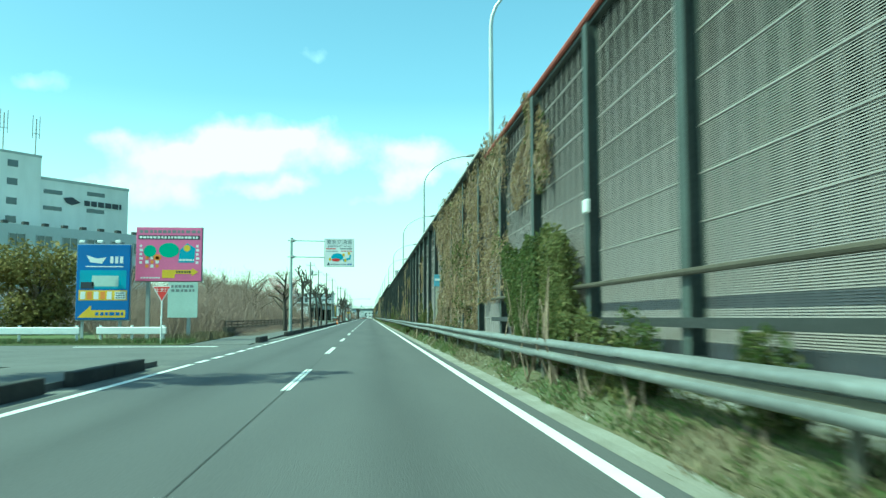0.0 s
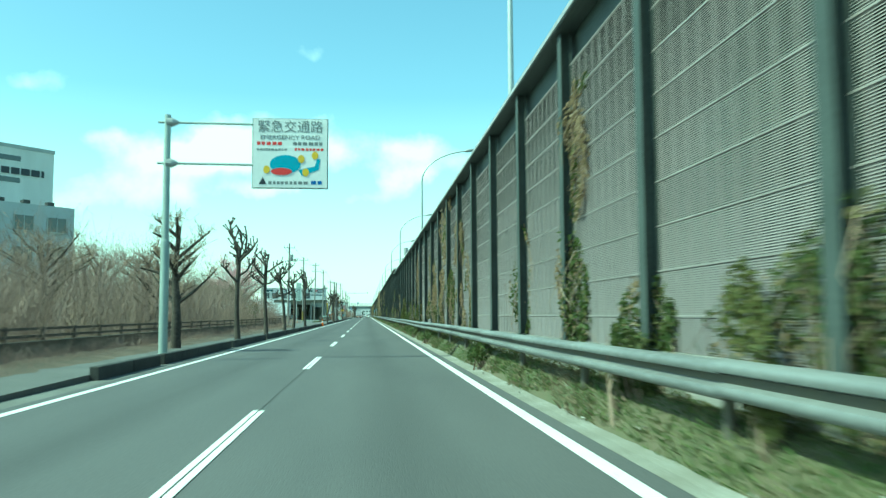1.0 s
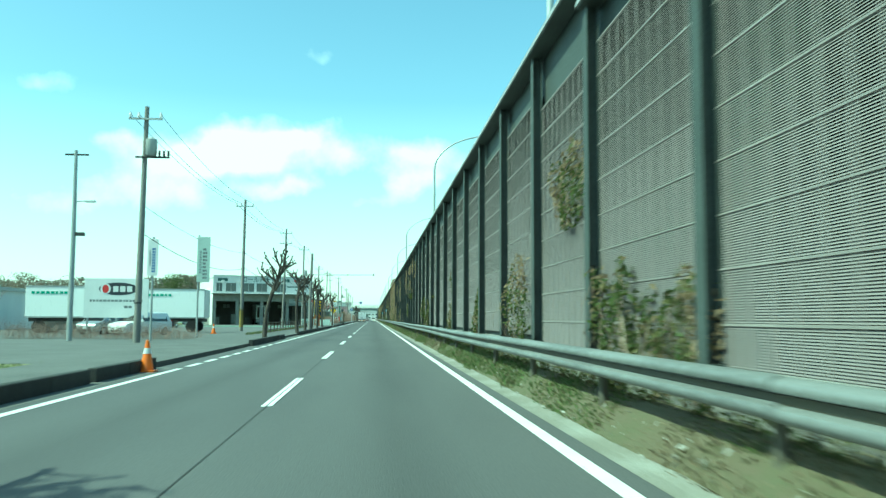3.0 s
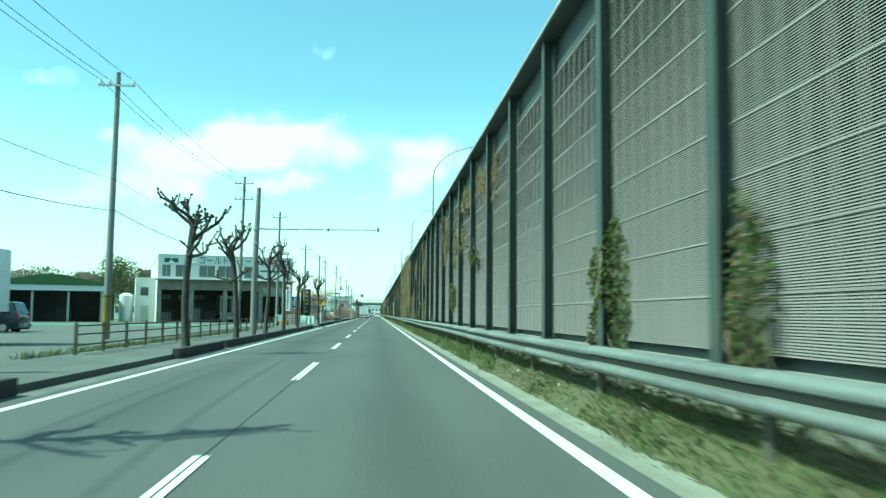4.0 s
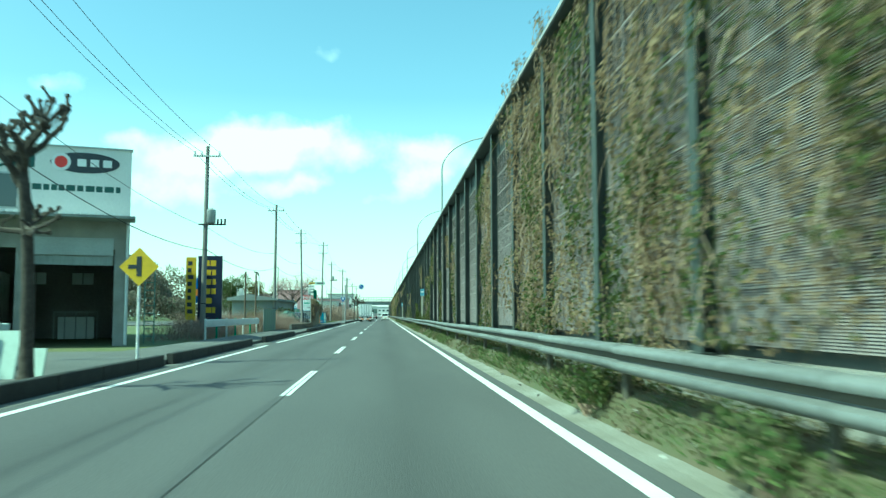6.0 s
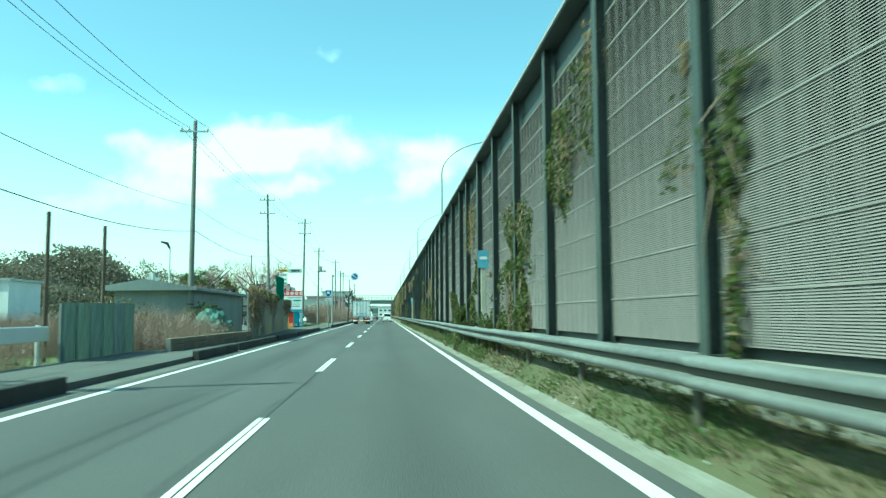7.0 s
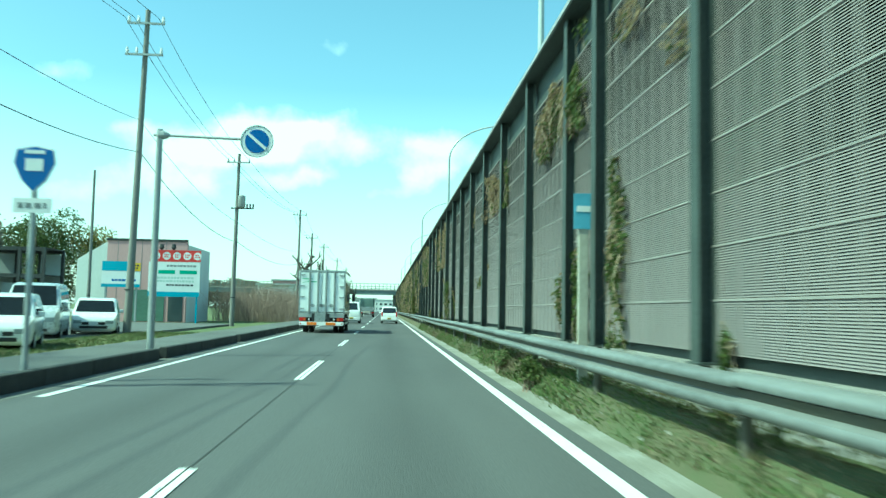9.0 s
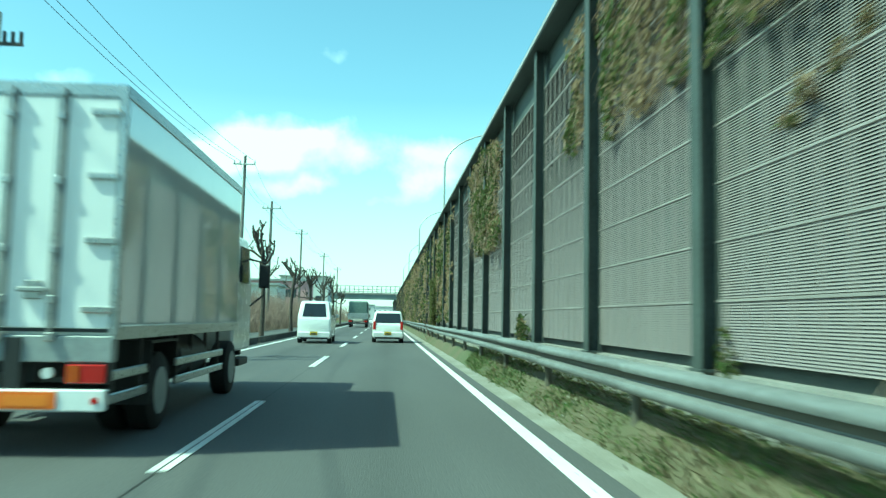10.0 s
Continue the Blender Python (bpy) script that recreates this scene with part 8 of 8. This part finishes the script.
low_shed()
ob = ref("lamp_post", (-12.0, 292.5, 0), 0, "slim white lamp post with a small lantern", "street lamp")
part("pole", tube([(0, 0, -0.1), (0, 0, 5.1)], [0.06, 0.045], 8), BOARD_WHITE, ob, smooth=True)
part("lantern", tube([(0, 0, 5.0), (-0.15, 0, 5.3), (-0.5, 0, 5.4)], [0.05, 0.09, 0.05], 8), DARK_STEEL, ob, smooth=True)
ob = ref("tarpaulin", (-14.9, 299.5, 0), 0, "ragged white tarpaulin hanging from a frame", "tarpaulin")
for x in (-0.42, 0.4):
    part("pole", tube([(x, 0.1, -0.1), (x, 0.1, 4.0)], 0.04, 6), STEEL_GREY, ob)
bm = bmesh.new()
grid = [[bm.verts.new((-0.45 + 0.9 * i / 12 + 0.08 * noise.noise(Vector((i * 0.6, j * 0.5, 1))), 0.12 * noise.noise(Vector((i * 0.35, j * 0.1, 5))),
                       (4.0 if 3 < i < 9 else 3.7) - j / 10 * (1.7 + 0.5 * noise.noise(Vector((i * 0.9, 0, 3)))))) for j in range(11)] for i in range(13)]
for i in range(12):
    for j in range(10):
        bm.faces.new((grid[i][j], grid[i + 1][j], grid[i + 1][j + 1], grid[i][j + 1]))
bmesh.ops.solidify(bm, geom=list(bm.faces), thickness=0.01)
part("cover", bm, BOARD_WHITE, ob, smooth=True)


# ---- sales lot ----
def cabinet(x, y, w, h, mat, lab, seed, mark):
    ob = ref("vending_machine", (x, y, 0.09), 6, lab, "vending machine", "machines at the lot entrance")
    part("body", box(-w / 2, w / 2, 0, 0.34, 0.0, h), mat, ob, bevel=0.02)
    f = part("front", box(-w / 2 + 0.06, w / 2 - 0.06, -0.012, 0.0, 0.45, h - 0.08), mark, ob)
    bars("writing", 3, -w * 0.28, w * 0.28, 0.15, 0.38, -0.004, ob, BOARD_WHITE, seed)
    part("hood", box(-w / 2, w / 2, -0.08, 0.0, h - 0.07, h), GREY_INK, ob)


cabinet(-8.6, 322.5, 0.5, 1.5, ORANGE_INK, "orange-red upright machine at the lot entrance", 91, RED_INK)
cabinet(-8.2, 323.2, 0.58, 1.5, SIGN_BLUE, "blue upright machine with a white picture", 92, CYAN_INK)
cabinet(-7.85, 324.6, 0.34, 1.45, CYAN_INK, "grey-blue upright machine beside the grass strip", 93, PALE_GREEN)


def sign_column():
    ob = ref("sign_column", (-9.9, 327.3, 0), 0, "stack of small white and yellow direction boards on a post", "sign")
    part("post", tube([(-0.15, 0.06, -0.1), (-0.15, 0.06, 5.95)], 0.06, 10), STEEL_GREY, ob, smooth=True)
    b = part("long_board", box(0.45, 1.8, -0.04, 0.0, 5.4, 5.83), PALE_GREEN, ob)
    bars("board_writing", 1, 0.75, 1.7, 5.47, 5.78, -0.041, b, DARK_INK, 101, 0.15)
    part("arm", tube([(-0.15, 0.02, 5.6), (1.8, 0.02, 5.6)], 0.03, 6), STEEL_GREY, ob)
    y = part("yellow_board", box(-0.4, 0.4, -0.05, -0.01, 5.5, 5.76), YELLOW_INK, ob)
    bars("board_writing", 1, -0.3, 0.32, 5.55, 5.72, -0.051, y, DARK_INK, 102, 0.15)
    for k, z in enumerate((5.02, 4.6, 4.18)):
        w = part("white_board", box(-0.42, 0.4, -0.05, -0.01, z, z + 0.36), BOARD_WHITE if k < 2 else PALE_GREEN, ob)
        bars("board_writing", 1, -0.3, 0.3, z + 0.08, z + 0.28, -0.051, w, GREY_INK, 103 + k, 0.15)


sign_column()
car(-10.3, 338.6, 198, 3.9, 1.62, 1.5, WHITE_CAR, "white hatchback parked on the lot beside the grass strip", hood=0.2, group="parked cars on the lot")
car(-12.7, 346.8, 196, 4.5, 1.72, 1.95, SILVER_WHITE, "pale silver minivan parked on the lot facing the road", hood=0.12, group="parked cars on the lot", name="minivan")
car(-12.2, 351.2, 196, 4.3, 1.68, 1.5, WHITE_CAR, "white saloon car parked on the lot facing the road", hood=0.24, group="parked cars on the lot")
car(-14.2, 333.5, 238, 4.4, 1.7, 1.6, DARK_CAR, "dark estate car parked under the cherry tree", hood=0.2, group="parked cars on the lot")


def flatbed(x, y):
    """A small flatbed, its tail towards the road, with crates stacked on it."""
    ob = ref("flatbed_truck", (x, y, 0.06), 0, "small dark flatbed truck loaded with grey crates", "truck", "parked cars on the lot")
    part("bed", box(-0.68, 0.68, 0, 2.0, 0.62, 0.72), DARK_STEEL, ob)
    part("tailgate", box(-0.68, 0.68, -0.04, 0.0, 0.64, 0.95), STEEL_GREY, ob, bevel=0.01)
    for s in (-1, 1):
        part("side_gate", box(s * 0.68 - 0.02, s * 0.68 + 0.02, 0, 2.0, 0.72, 0.95), DARK_STEEL, ob)
        part("tail_light", box(s * 0.52 - 0.12, s * 0.52 + 0.12, -0.03, 0.02, 0.48, 0.58), RED_LENS, ob)
        for wy in (0.55, 2.7):
            wheel(ob, s * 0.56, wy, 0.27, 0.16)
    part("cab", prism([(-0.7, 0.4), (0.7, 0.4), (0.7, 1.1), (0.6, 1.75), (-0.6, 1.75), (-0.7, 1.1)], 2.05, 3.2), DARK_CAR, ob, bevel=0.04)
    part("rear_window", box(-0.5, 0.5, 2.035, 2.048, 1.15, 1.6), GLASS, ob)
    part("bumper", box(-0.65, 0.65, -0.05, 0.05, 0.34, 0.46), BLACK, ob)


def crate(x, y, z):
    ob = ref("crate", (x, y, z), 0, "grey slatted plastic crate stacked on the truck", "crate", "crates on the truck")
    part("base", box(-0.3, 0.3, 0, 0.44, 0, 0.03), STEEL_GREY, ob)
    for k in range(3):
        z0 = 0.03 + 0.1 * k
        part("front_slat", box(-0.3, 0.3, 0, 0.02, z0, z0 + 0.06), STEEL_GREY, ob)
        part("back_slat", box(-0.3, 0.3, 0.42, 0.44, z0, z0 + 0.06), STEEL_GREY, ob)
    for s in (-1, 1):
        part("end_wall", box(s * 0.3 - 0.015, s * 0.3 + 0.015, 0.02, 0.42, 0.03, 0.29), STEEL_GREY, ob)


flatbed(-11.35, 332.9)
for k in range(6):
    crate(-11.67 + 0.64 * (k % 2), 333.1, 0.78 + 0.3 * (k // 2))


def steel_rack(x, y, w, h, lab, sheet_mat):
    """An open steel frame with cross beams and sheeted bays."""
    ob = ref("steel_rack", (x, y, 0.06), 0, lab, "rack", "racks behind the lot")
    n = max(2, round(w / 1.1))
    for k in range(n + 1):
        for d in (0.0, 2.2):
            part("upright", box(w * k / n - 0.07, w * k / n + 0.07, d - 0.07, d + 0.07, 0, h), DARK_STEEL, ob)
    for q in range(1, 4):
        for d in (0.0, 2.2):
            part("beam", box(-0.05, w + 0.05, d - 0.05, d + 0.05, h * q / 3 - 0.16, h * q / 3 - 0.02), DARK_STEEL, ob)
        part("shelf", box(0, w, 0, 2.2, h * q / 3 - 0.02, h * q / 3 + 0.02), DARK_STEEL, ob)
    for k in range(n):
        if k % 3 != 1:
            part("bay_sheet", box(w * k / n + 0.07, w * (k + 1) / n - 0.07, 2.1, 2.16, 0.3, h - 0.2), sheet_mat, ob)
        part("stored_box", box(w * k / n + 0.15, w * (k + 0.8) / n, 0.4, 1.6, h / 3 + 0.02, h / 3 + 0.5 + 0.35 * (k % 2)), STEEL_GREY if k % 2 else WOOD_DARK, ob, bevel=0.01)


steel_rack(-22.6, 351.0, 3.3, 4.6, "tall dark steel rack with sheeted bays at the lot edge", DARK_STEEL)
steel_rack(-18.6, 353.0, 3.2, 3.7, "grey steel rack with stored boxes at the lot edge", STEEL_GREY)
PINK_WALL = material("faded_pink_cladding", (0.56, 0.34, 0.35), 0.7, fine=10, vary=0.1, bump=0.05, coarse=0.4, stain=0.15, stretch=(1, 1, 0.3))


def pink_shop():
    ob = ref("shop_building", (-21.1, 378.5, 0), 0, "low pink-fronted shop building with a white gable side", "building")
    part("front_wall", box(0, 6, 0, 0.3, -0.1, 6.1), PINK_WALL, ob)
    part("fascia", box(-0.05, 6.05, -0.06, 0.0, 6.1, 6.28), DARK_STEEL, ob)
    for x in (0.8, 2.6, 4.4):
        part("wall_seam", box(x - 0.015, x + 0.015, -0.012, 0.0, 0.0, 6.1), GREY_INK, ob)
    part("hall", prism([(-2.2, -0.1), (6.0, -0.1), (6.0, 5.9), (0.0, 6.1), (-2.2, 4.7)], 0.3, 8), WHITE_WALL, ob)
    part("side_lean", prism([(-2.2, -0.1), (0, -0.1), (0, 6.0), (-2.2, 4.6)], 0.02, 0.3), WHITE_WALL, ob)
    part("shutter", box(1.6, 4.4, -0.05, 0.0, 0.0, 2.4), GREEN_SHUTTER, ob, "dull green shutter")
    part("opening", box(4.7, 5.8, -0.03, 0.0, 0.0, 2.9), PANE, ob)
    part("opening_frame", box(4.65, 5.85, -0.06, -0.03, 2.9, 3.02), STEEL_GREY, ob)


GREEN_SHUTTER = material("dull_green_shutter", (0.12, 0.2, 0.16), 0.6, fine=12, vary=0.15, bump=0.05, coarse=0.8, stain=0.3, stretch=(0.3, 1, 1))
pink_shop()
ob = ref("shop_sign", (-17.7, 371.2, 0), 0, "two-tier teal and pale shop board on legs", "sign")
part("upper_board", box(-1.27, 0.7, 0, 0.1, 3.5, 4.15), CYAN_INK, ob)
y = part("yellow_board", box(0.74, 1.27, -0.02, 0.08, 3.5, 4.05), YELLOW_INK, ob)
bars("yellow_writing", 2, 0.82, 1.2, 3.6, 3.98, -0.021, y, DARK_INK, 111)
b = part("lower_board", box(-1.27, 1.27, 0, 0.1, 2.4, 3.47), BOARD_WHITE, ob)
flat("band", rect(-1.27, 1.27, 2.4, 2.62), -0.001, CYAN_INK, b)
bars("writing", 1, -0.6, 1.0, 2.75, 3.0, -0.001, b, SIGN_BLUE, 114)
for x in (-1.0, 1.0):
    part("leg", box(x - 0.06, x + 0.06, 0.1, 0.22, -0.1, 3.9), STEEL_GREY, ob)
ob = ref("shop_sign", (-14.05, 370.7, 0), 0, "wide pale shop board with a red letter strip on top", "sign")
b = part("board", box(-1.7, 1.7, 0, 0.1, 1.82, 4.14), BOARD_WHITE, ob)
flat("band", rect(-1.7, 1.7, 1.82, 2.15), -0.001, CYAN_INK, b)
bars("writing", 1, -0.5, 1.5, 3.78, 4.0, -0.001, b, GREY_INK, 112)
for x0, x1 in ((-1.05, 0.05), (0.35, 1.5)):
    flat("green_label", rect(x0, x1, 3.35, 3.6), -0.001, GREEN_SIGN, b)
bars("writing", 2, -1.3, 1.4, 2.75, 3.2, -0.001, b, PALE_GREEN, 113)
bars("writing", 1, -0.5, 1.4, 2.5, 2.7, -0.001, b, DARK_INK, 115)
st = part("letter_strip", box(-1.6, 1.7, 0.0, 0.08, 4.18, 4.95), RED_INK, ob)
for k in range(5):
    flat("white_letter", oval(-1.22 + 0.68 * k, 4.56, 0.27, 0.27, 10), -0.001, BOARD_WHITE, st)
    bars("letter_bar", 2, -1.38 + 0.68 * k, -1.06 + 0.68 * k, 4.42, 4.7, -0.012, st, RED_INK, 120 + k)
for x in (-0.9, -0.1):
    part("crest", tube([(x, 0.04, 4.95), (x, 0.04, 5.1), (x, 0.04, 5.35)], [0.05, 0.17, 0.12], 8), DARK_STEEL, ob, smooth=True)
for x in (-1.5, 1.5):
    part("leg", box(x - 0.06, x + 0.06, 0.1, 0.22, -0.1, 4.1), CYAN_INK, ob)


def no_parking_sign():
    ob = ref("overhead_sign", (-5.6, 335.4, 0), 0, "grey mast with a round blue no-parking sign on an arm", "road sign")
    part("mast", tube([(0, 0, -0.05), (0, 0, 5.65)], [0.09, 0.075], 12), STEEL_GREY, ob, smooth=True)
    a = part("arm", tube([(-0.15, 0, 5.5), (2.2, 0, 5.46)], 0.035, 8), STEEL_GREY, ob, smooth=True)
    part("clamp", tube([(-0.02, 0, 5.5), (0.12, 0, 5.5), (0.24, 0, 5.5)], [0.12, 0.11, 0.05], 10), STEEL_GREY, a)
    p = part("plate", disc((2.42, -0.06, 5.41), (0, 1, 0), 0.4, 0.02, 32), BOARD_WHITE, ob)
    part("blue_field", disc((2.42, -0.075, 5.41), (0, 1, 0), 0.3, 0.01, 32), SIGN_BLUE, p)
    bm = box(-0.3, 0.3, -0.004, 0.004, -0.035, 0.035)
    bmesh.ops.transform(bm, matrix=pose(2.42, -0.085, 5.41, 0, 40, 0), verts=bm.verts)
    part("slash", bm, BOARD_WHITE, p)
    bm = tube([(2.42 + 0.4 * math.cos(t), -0.07, 5.41 + 0.4 * math.sin(t)) for t in [k * math.pi / 16 for k in range(33)]], 0.015, 6)
    part("rim", bm, STEEL_GREY, p)


no_parking_sign()


def route_sign():
    ob = ref("route_sign", (-5.55, 328.2, 0), 0, "blue shield-shaped route sign on a pale post", "road sign")
    part("post", tube([(0, 0.03, -0.05), (0, 0.03, 3.5)], 0.05, 10), STEEL_GREY, ob, smooth=True)
    shield = [(0, 3.0), (0.2, 3.2), (0.34, 3.5), (0.3, 3.72), (0, 3.78), (-0.3, 3.72), (-0.34, 3.5), (-0.2, 3.2)]
    p = part("shield", prism(shield, -0.02, 0.0), BOARD_WHITE, ob)
    part("blue_field", prism([(x * 0.92, 3.42 + (z - 3.42) * 0.92) for x, z in shield], -0.026, -0.0205), SIGN_BLUE, p)
    flat("bar", rect(-0.14, 0.14, 3.36, 3.56), -0.027, BOARD_WHITE, p)
    flat("bar", rect(-0.16, 0.16, 3.64, 3.7), -0.027, BOARD_WHITE, p)
    t = part("tab", box(-0.3, 0.3, -0.02, 0.0, 2.68, 2.92), BOARD_WHITE, ob)
    bars("writing", 1, -0.22, 0.22, 2.73, 2.87, -0.021, t, GREY_INK, 121)


route_sign()


MARK_BLUE = material("faded_blue_plate", (0.18, 0.4, 0.56), 0.4, fine=12, vary=0.1, bump=0.0)


MARK_POST = material("weathered_marker_post", (0.5, 0.48, 0.41), 0.7, fine=20, vary=0.15, bump=0.1, coarse=1.5, stain=0.3)


def marker(y, z):
    ob = ref("marker_post", (2.78, y, 0.2), 0, "pale flat marker post with a blue plate beside the barrier", "marker post", "marker posts on the verge")
    part("post", box(-0.07, 0.07, -0.03, 0.03, -0.1, z - 0.2), MARK_POST, ob, bevel=0.01)
    p = part("plate", box(-0.14, 0.14, -0.045, -0.031, z - 0.28, z + 0.2), MARK_BLUE, ob)
    flat("bar", rect(-0.1, 0.1, z - 0.05, z + 0.03), -0.046, BOARD_WHITE, p)


for y, z in ((33.2, 2.5), (267.9, 2.55), (325.5, 2.45)):
    marker(y, z)
ob = ref("camera_mast", (3.65, 110.3, 0), 0, "grey mast with a cylindrical housing above the barrier", "mast")
part("mast", tube([(0, 0, 0), (0, 0, 6.7), (0, 0, 6.75), (0, 0, 7.4)], [0.12, 0.12, 0.2, 0.2], 12), STEEL_GREY, ob, smooth=True)
part("housing", box(0.1, 0.5, -0.15, 0.15, 6.95, 7.25), STEEL_GREY, ob, bevel=0.03)


# ---- footbridge over the road ----
def overpass():
    ob = ref("overpass", (0, 530.0, 0), 0, "grey-green steel road bridge crossing overhead with a close railing", "bridge", kind="structure")
    part("deck", box(-60, 60, 0, 9, 5.5, 6.3), BRIDGE, ob)
    part("girder", box(-60, 60, -0.25, 0.1, 5.0, 6.1), BRIDGE, ob)
    part("kerb_beam", box(-60, 60, -0.4, 0.2, 6.1, 6.45), CONCRETE, ob)
    for x in (-16.0, 3.0, 24.0):
        part("pier", box(x - 0.7, x + 0.7, 2, 7, -0.1, 5.5), CONCRETE, ob)
    for z in (7.95, 7.2, 6.7):
        part("rail", box(-60, 60, 0.0, 0.1, z - 0.05, z + 0.05), BRIDGE, ob)
    p0 = None
    for k in range(120):
        if p0 is None:
            p = p0 = part("railing_post", box(-0.07, 0.07, 0.0, 0.12, 6.45, 8.0), BRIDGE, ob)
        else:
            p = new("railing_post", p0.data)
        p.parent, p.matrix_basis = ob, pose(-59.5 + k, 0, 0)
    for x in (-22, -12, 8, 18):
        part("lamp_mast", tube([(x, 4, 6.3), (x, 4, 11.0)], 0.08, 6), STEEL_GREY, ob)


BRIDGE = material("grey_green_bridge_paint", (0.2, 0.25, 0.25), 0.6, fine=10, vary=0.15, bump=0.05, coarse=0.5, stain=0.3)
overpass()


def far_house(x, y, w, h, mat, lab):
    ob = ref("house", (x, y, 0), 0, lab, "building", "far buildings along the road")
    part("wall", box(-w / 2, w / 2, 0, 9, -0.1, h), mat, ob)
    part("roof", box(-w / 2 - 0.3, w / 2 + 0.3, -0.3, 9.3, h, h + 0.3), STEEL_GREY, ob)
    for k in range(max(2, int(w / 3))):
        for z in [1.0 + 2.8 * j for j in range(max(1, int(h / 2.9)))]:
            xx = -w / 2 + 0.7 + k * 3
            part("window", box(xx, xx + 1.6, -0.05, 0.0, z, z + 1.2), PANE, ob)


for x, y, w, h, mat, lab in ((-17.5, 455, 8, 5.0, WHITE_WALL, "low white roadside shop in the distance"), (-16, 470, 10, 6.2, PINK_WALL, "faded red-brown roadside shop in the distance"), (-15, 505, 9, 8.5, WHITE_WALL, "white three-storey building in the distance"), (-9, 690, 10, 6.0, WHITE_WALL, "white building beyond the bridge"), (-24, 640, 12, 7.5, CORRUGATED, "grey building beyond the bridge"), (-1.0, 820, 12, 7.0, WHITE_WALL, "pale building at the far bend of the road"), (10, 760, 9, 8.0, PALE_GREEN, "pale building at the far bend of the road"),
                             (-52, 345, 16, 5.5, WHITE_WALL, "white low building behind the yard"), (-48, 300, 14, 4.2, PALE_GREEN, "pale low building behind the yard"), (-46, 215, 18, 4.2, WHITE_WALL, "white low building across the yard"), (-36, 178, 9, 3.4, WHITE_WALL, "small white office across the yard")):
    far_house(x, y, w, h, mat, lab)

for x, y, top in ((-9.5, 269.5, 4.2), (-9.5, 274.2, 4.3), (-13.5, 255.0, 5.2)):
    ob = ref("wooden_pole", (x, y, 0), 0, "thin dark wooden pole in the scrub", "pole", "wooden poles in the scrub")
    part("pole", tube([(0, 0, -0.1), (0.03, 0, top)], [0.075, 0.06], 8), WOOD_DARK, ob, smooth=True)
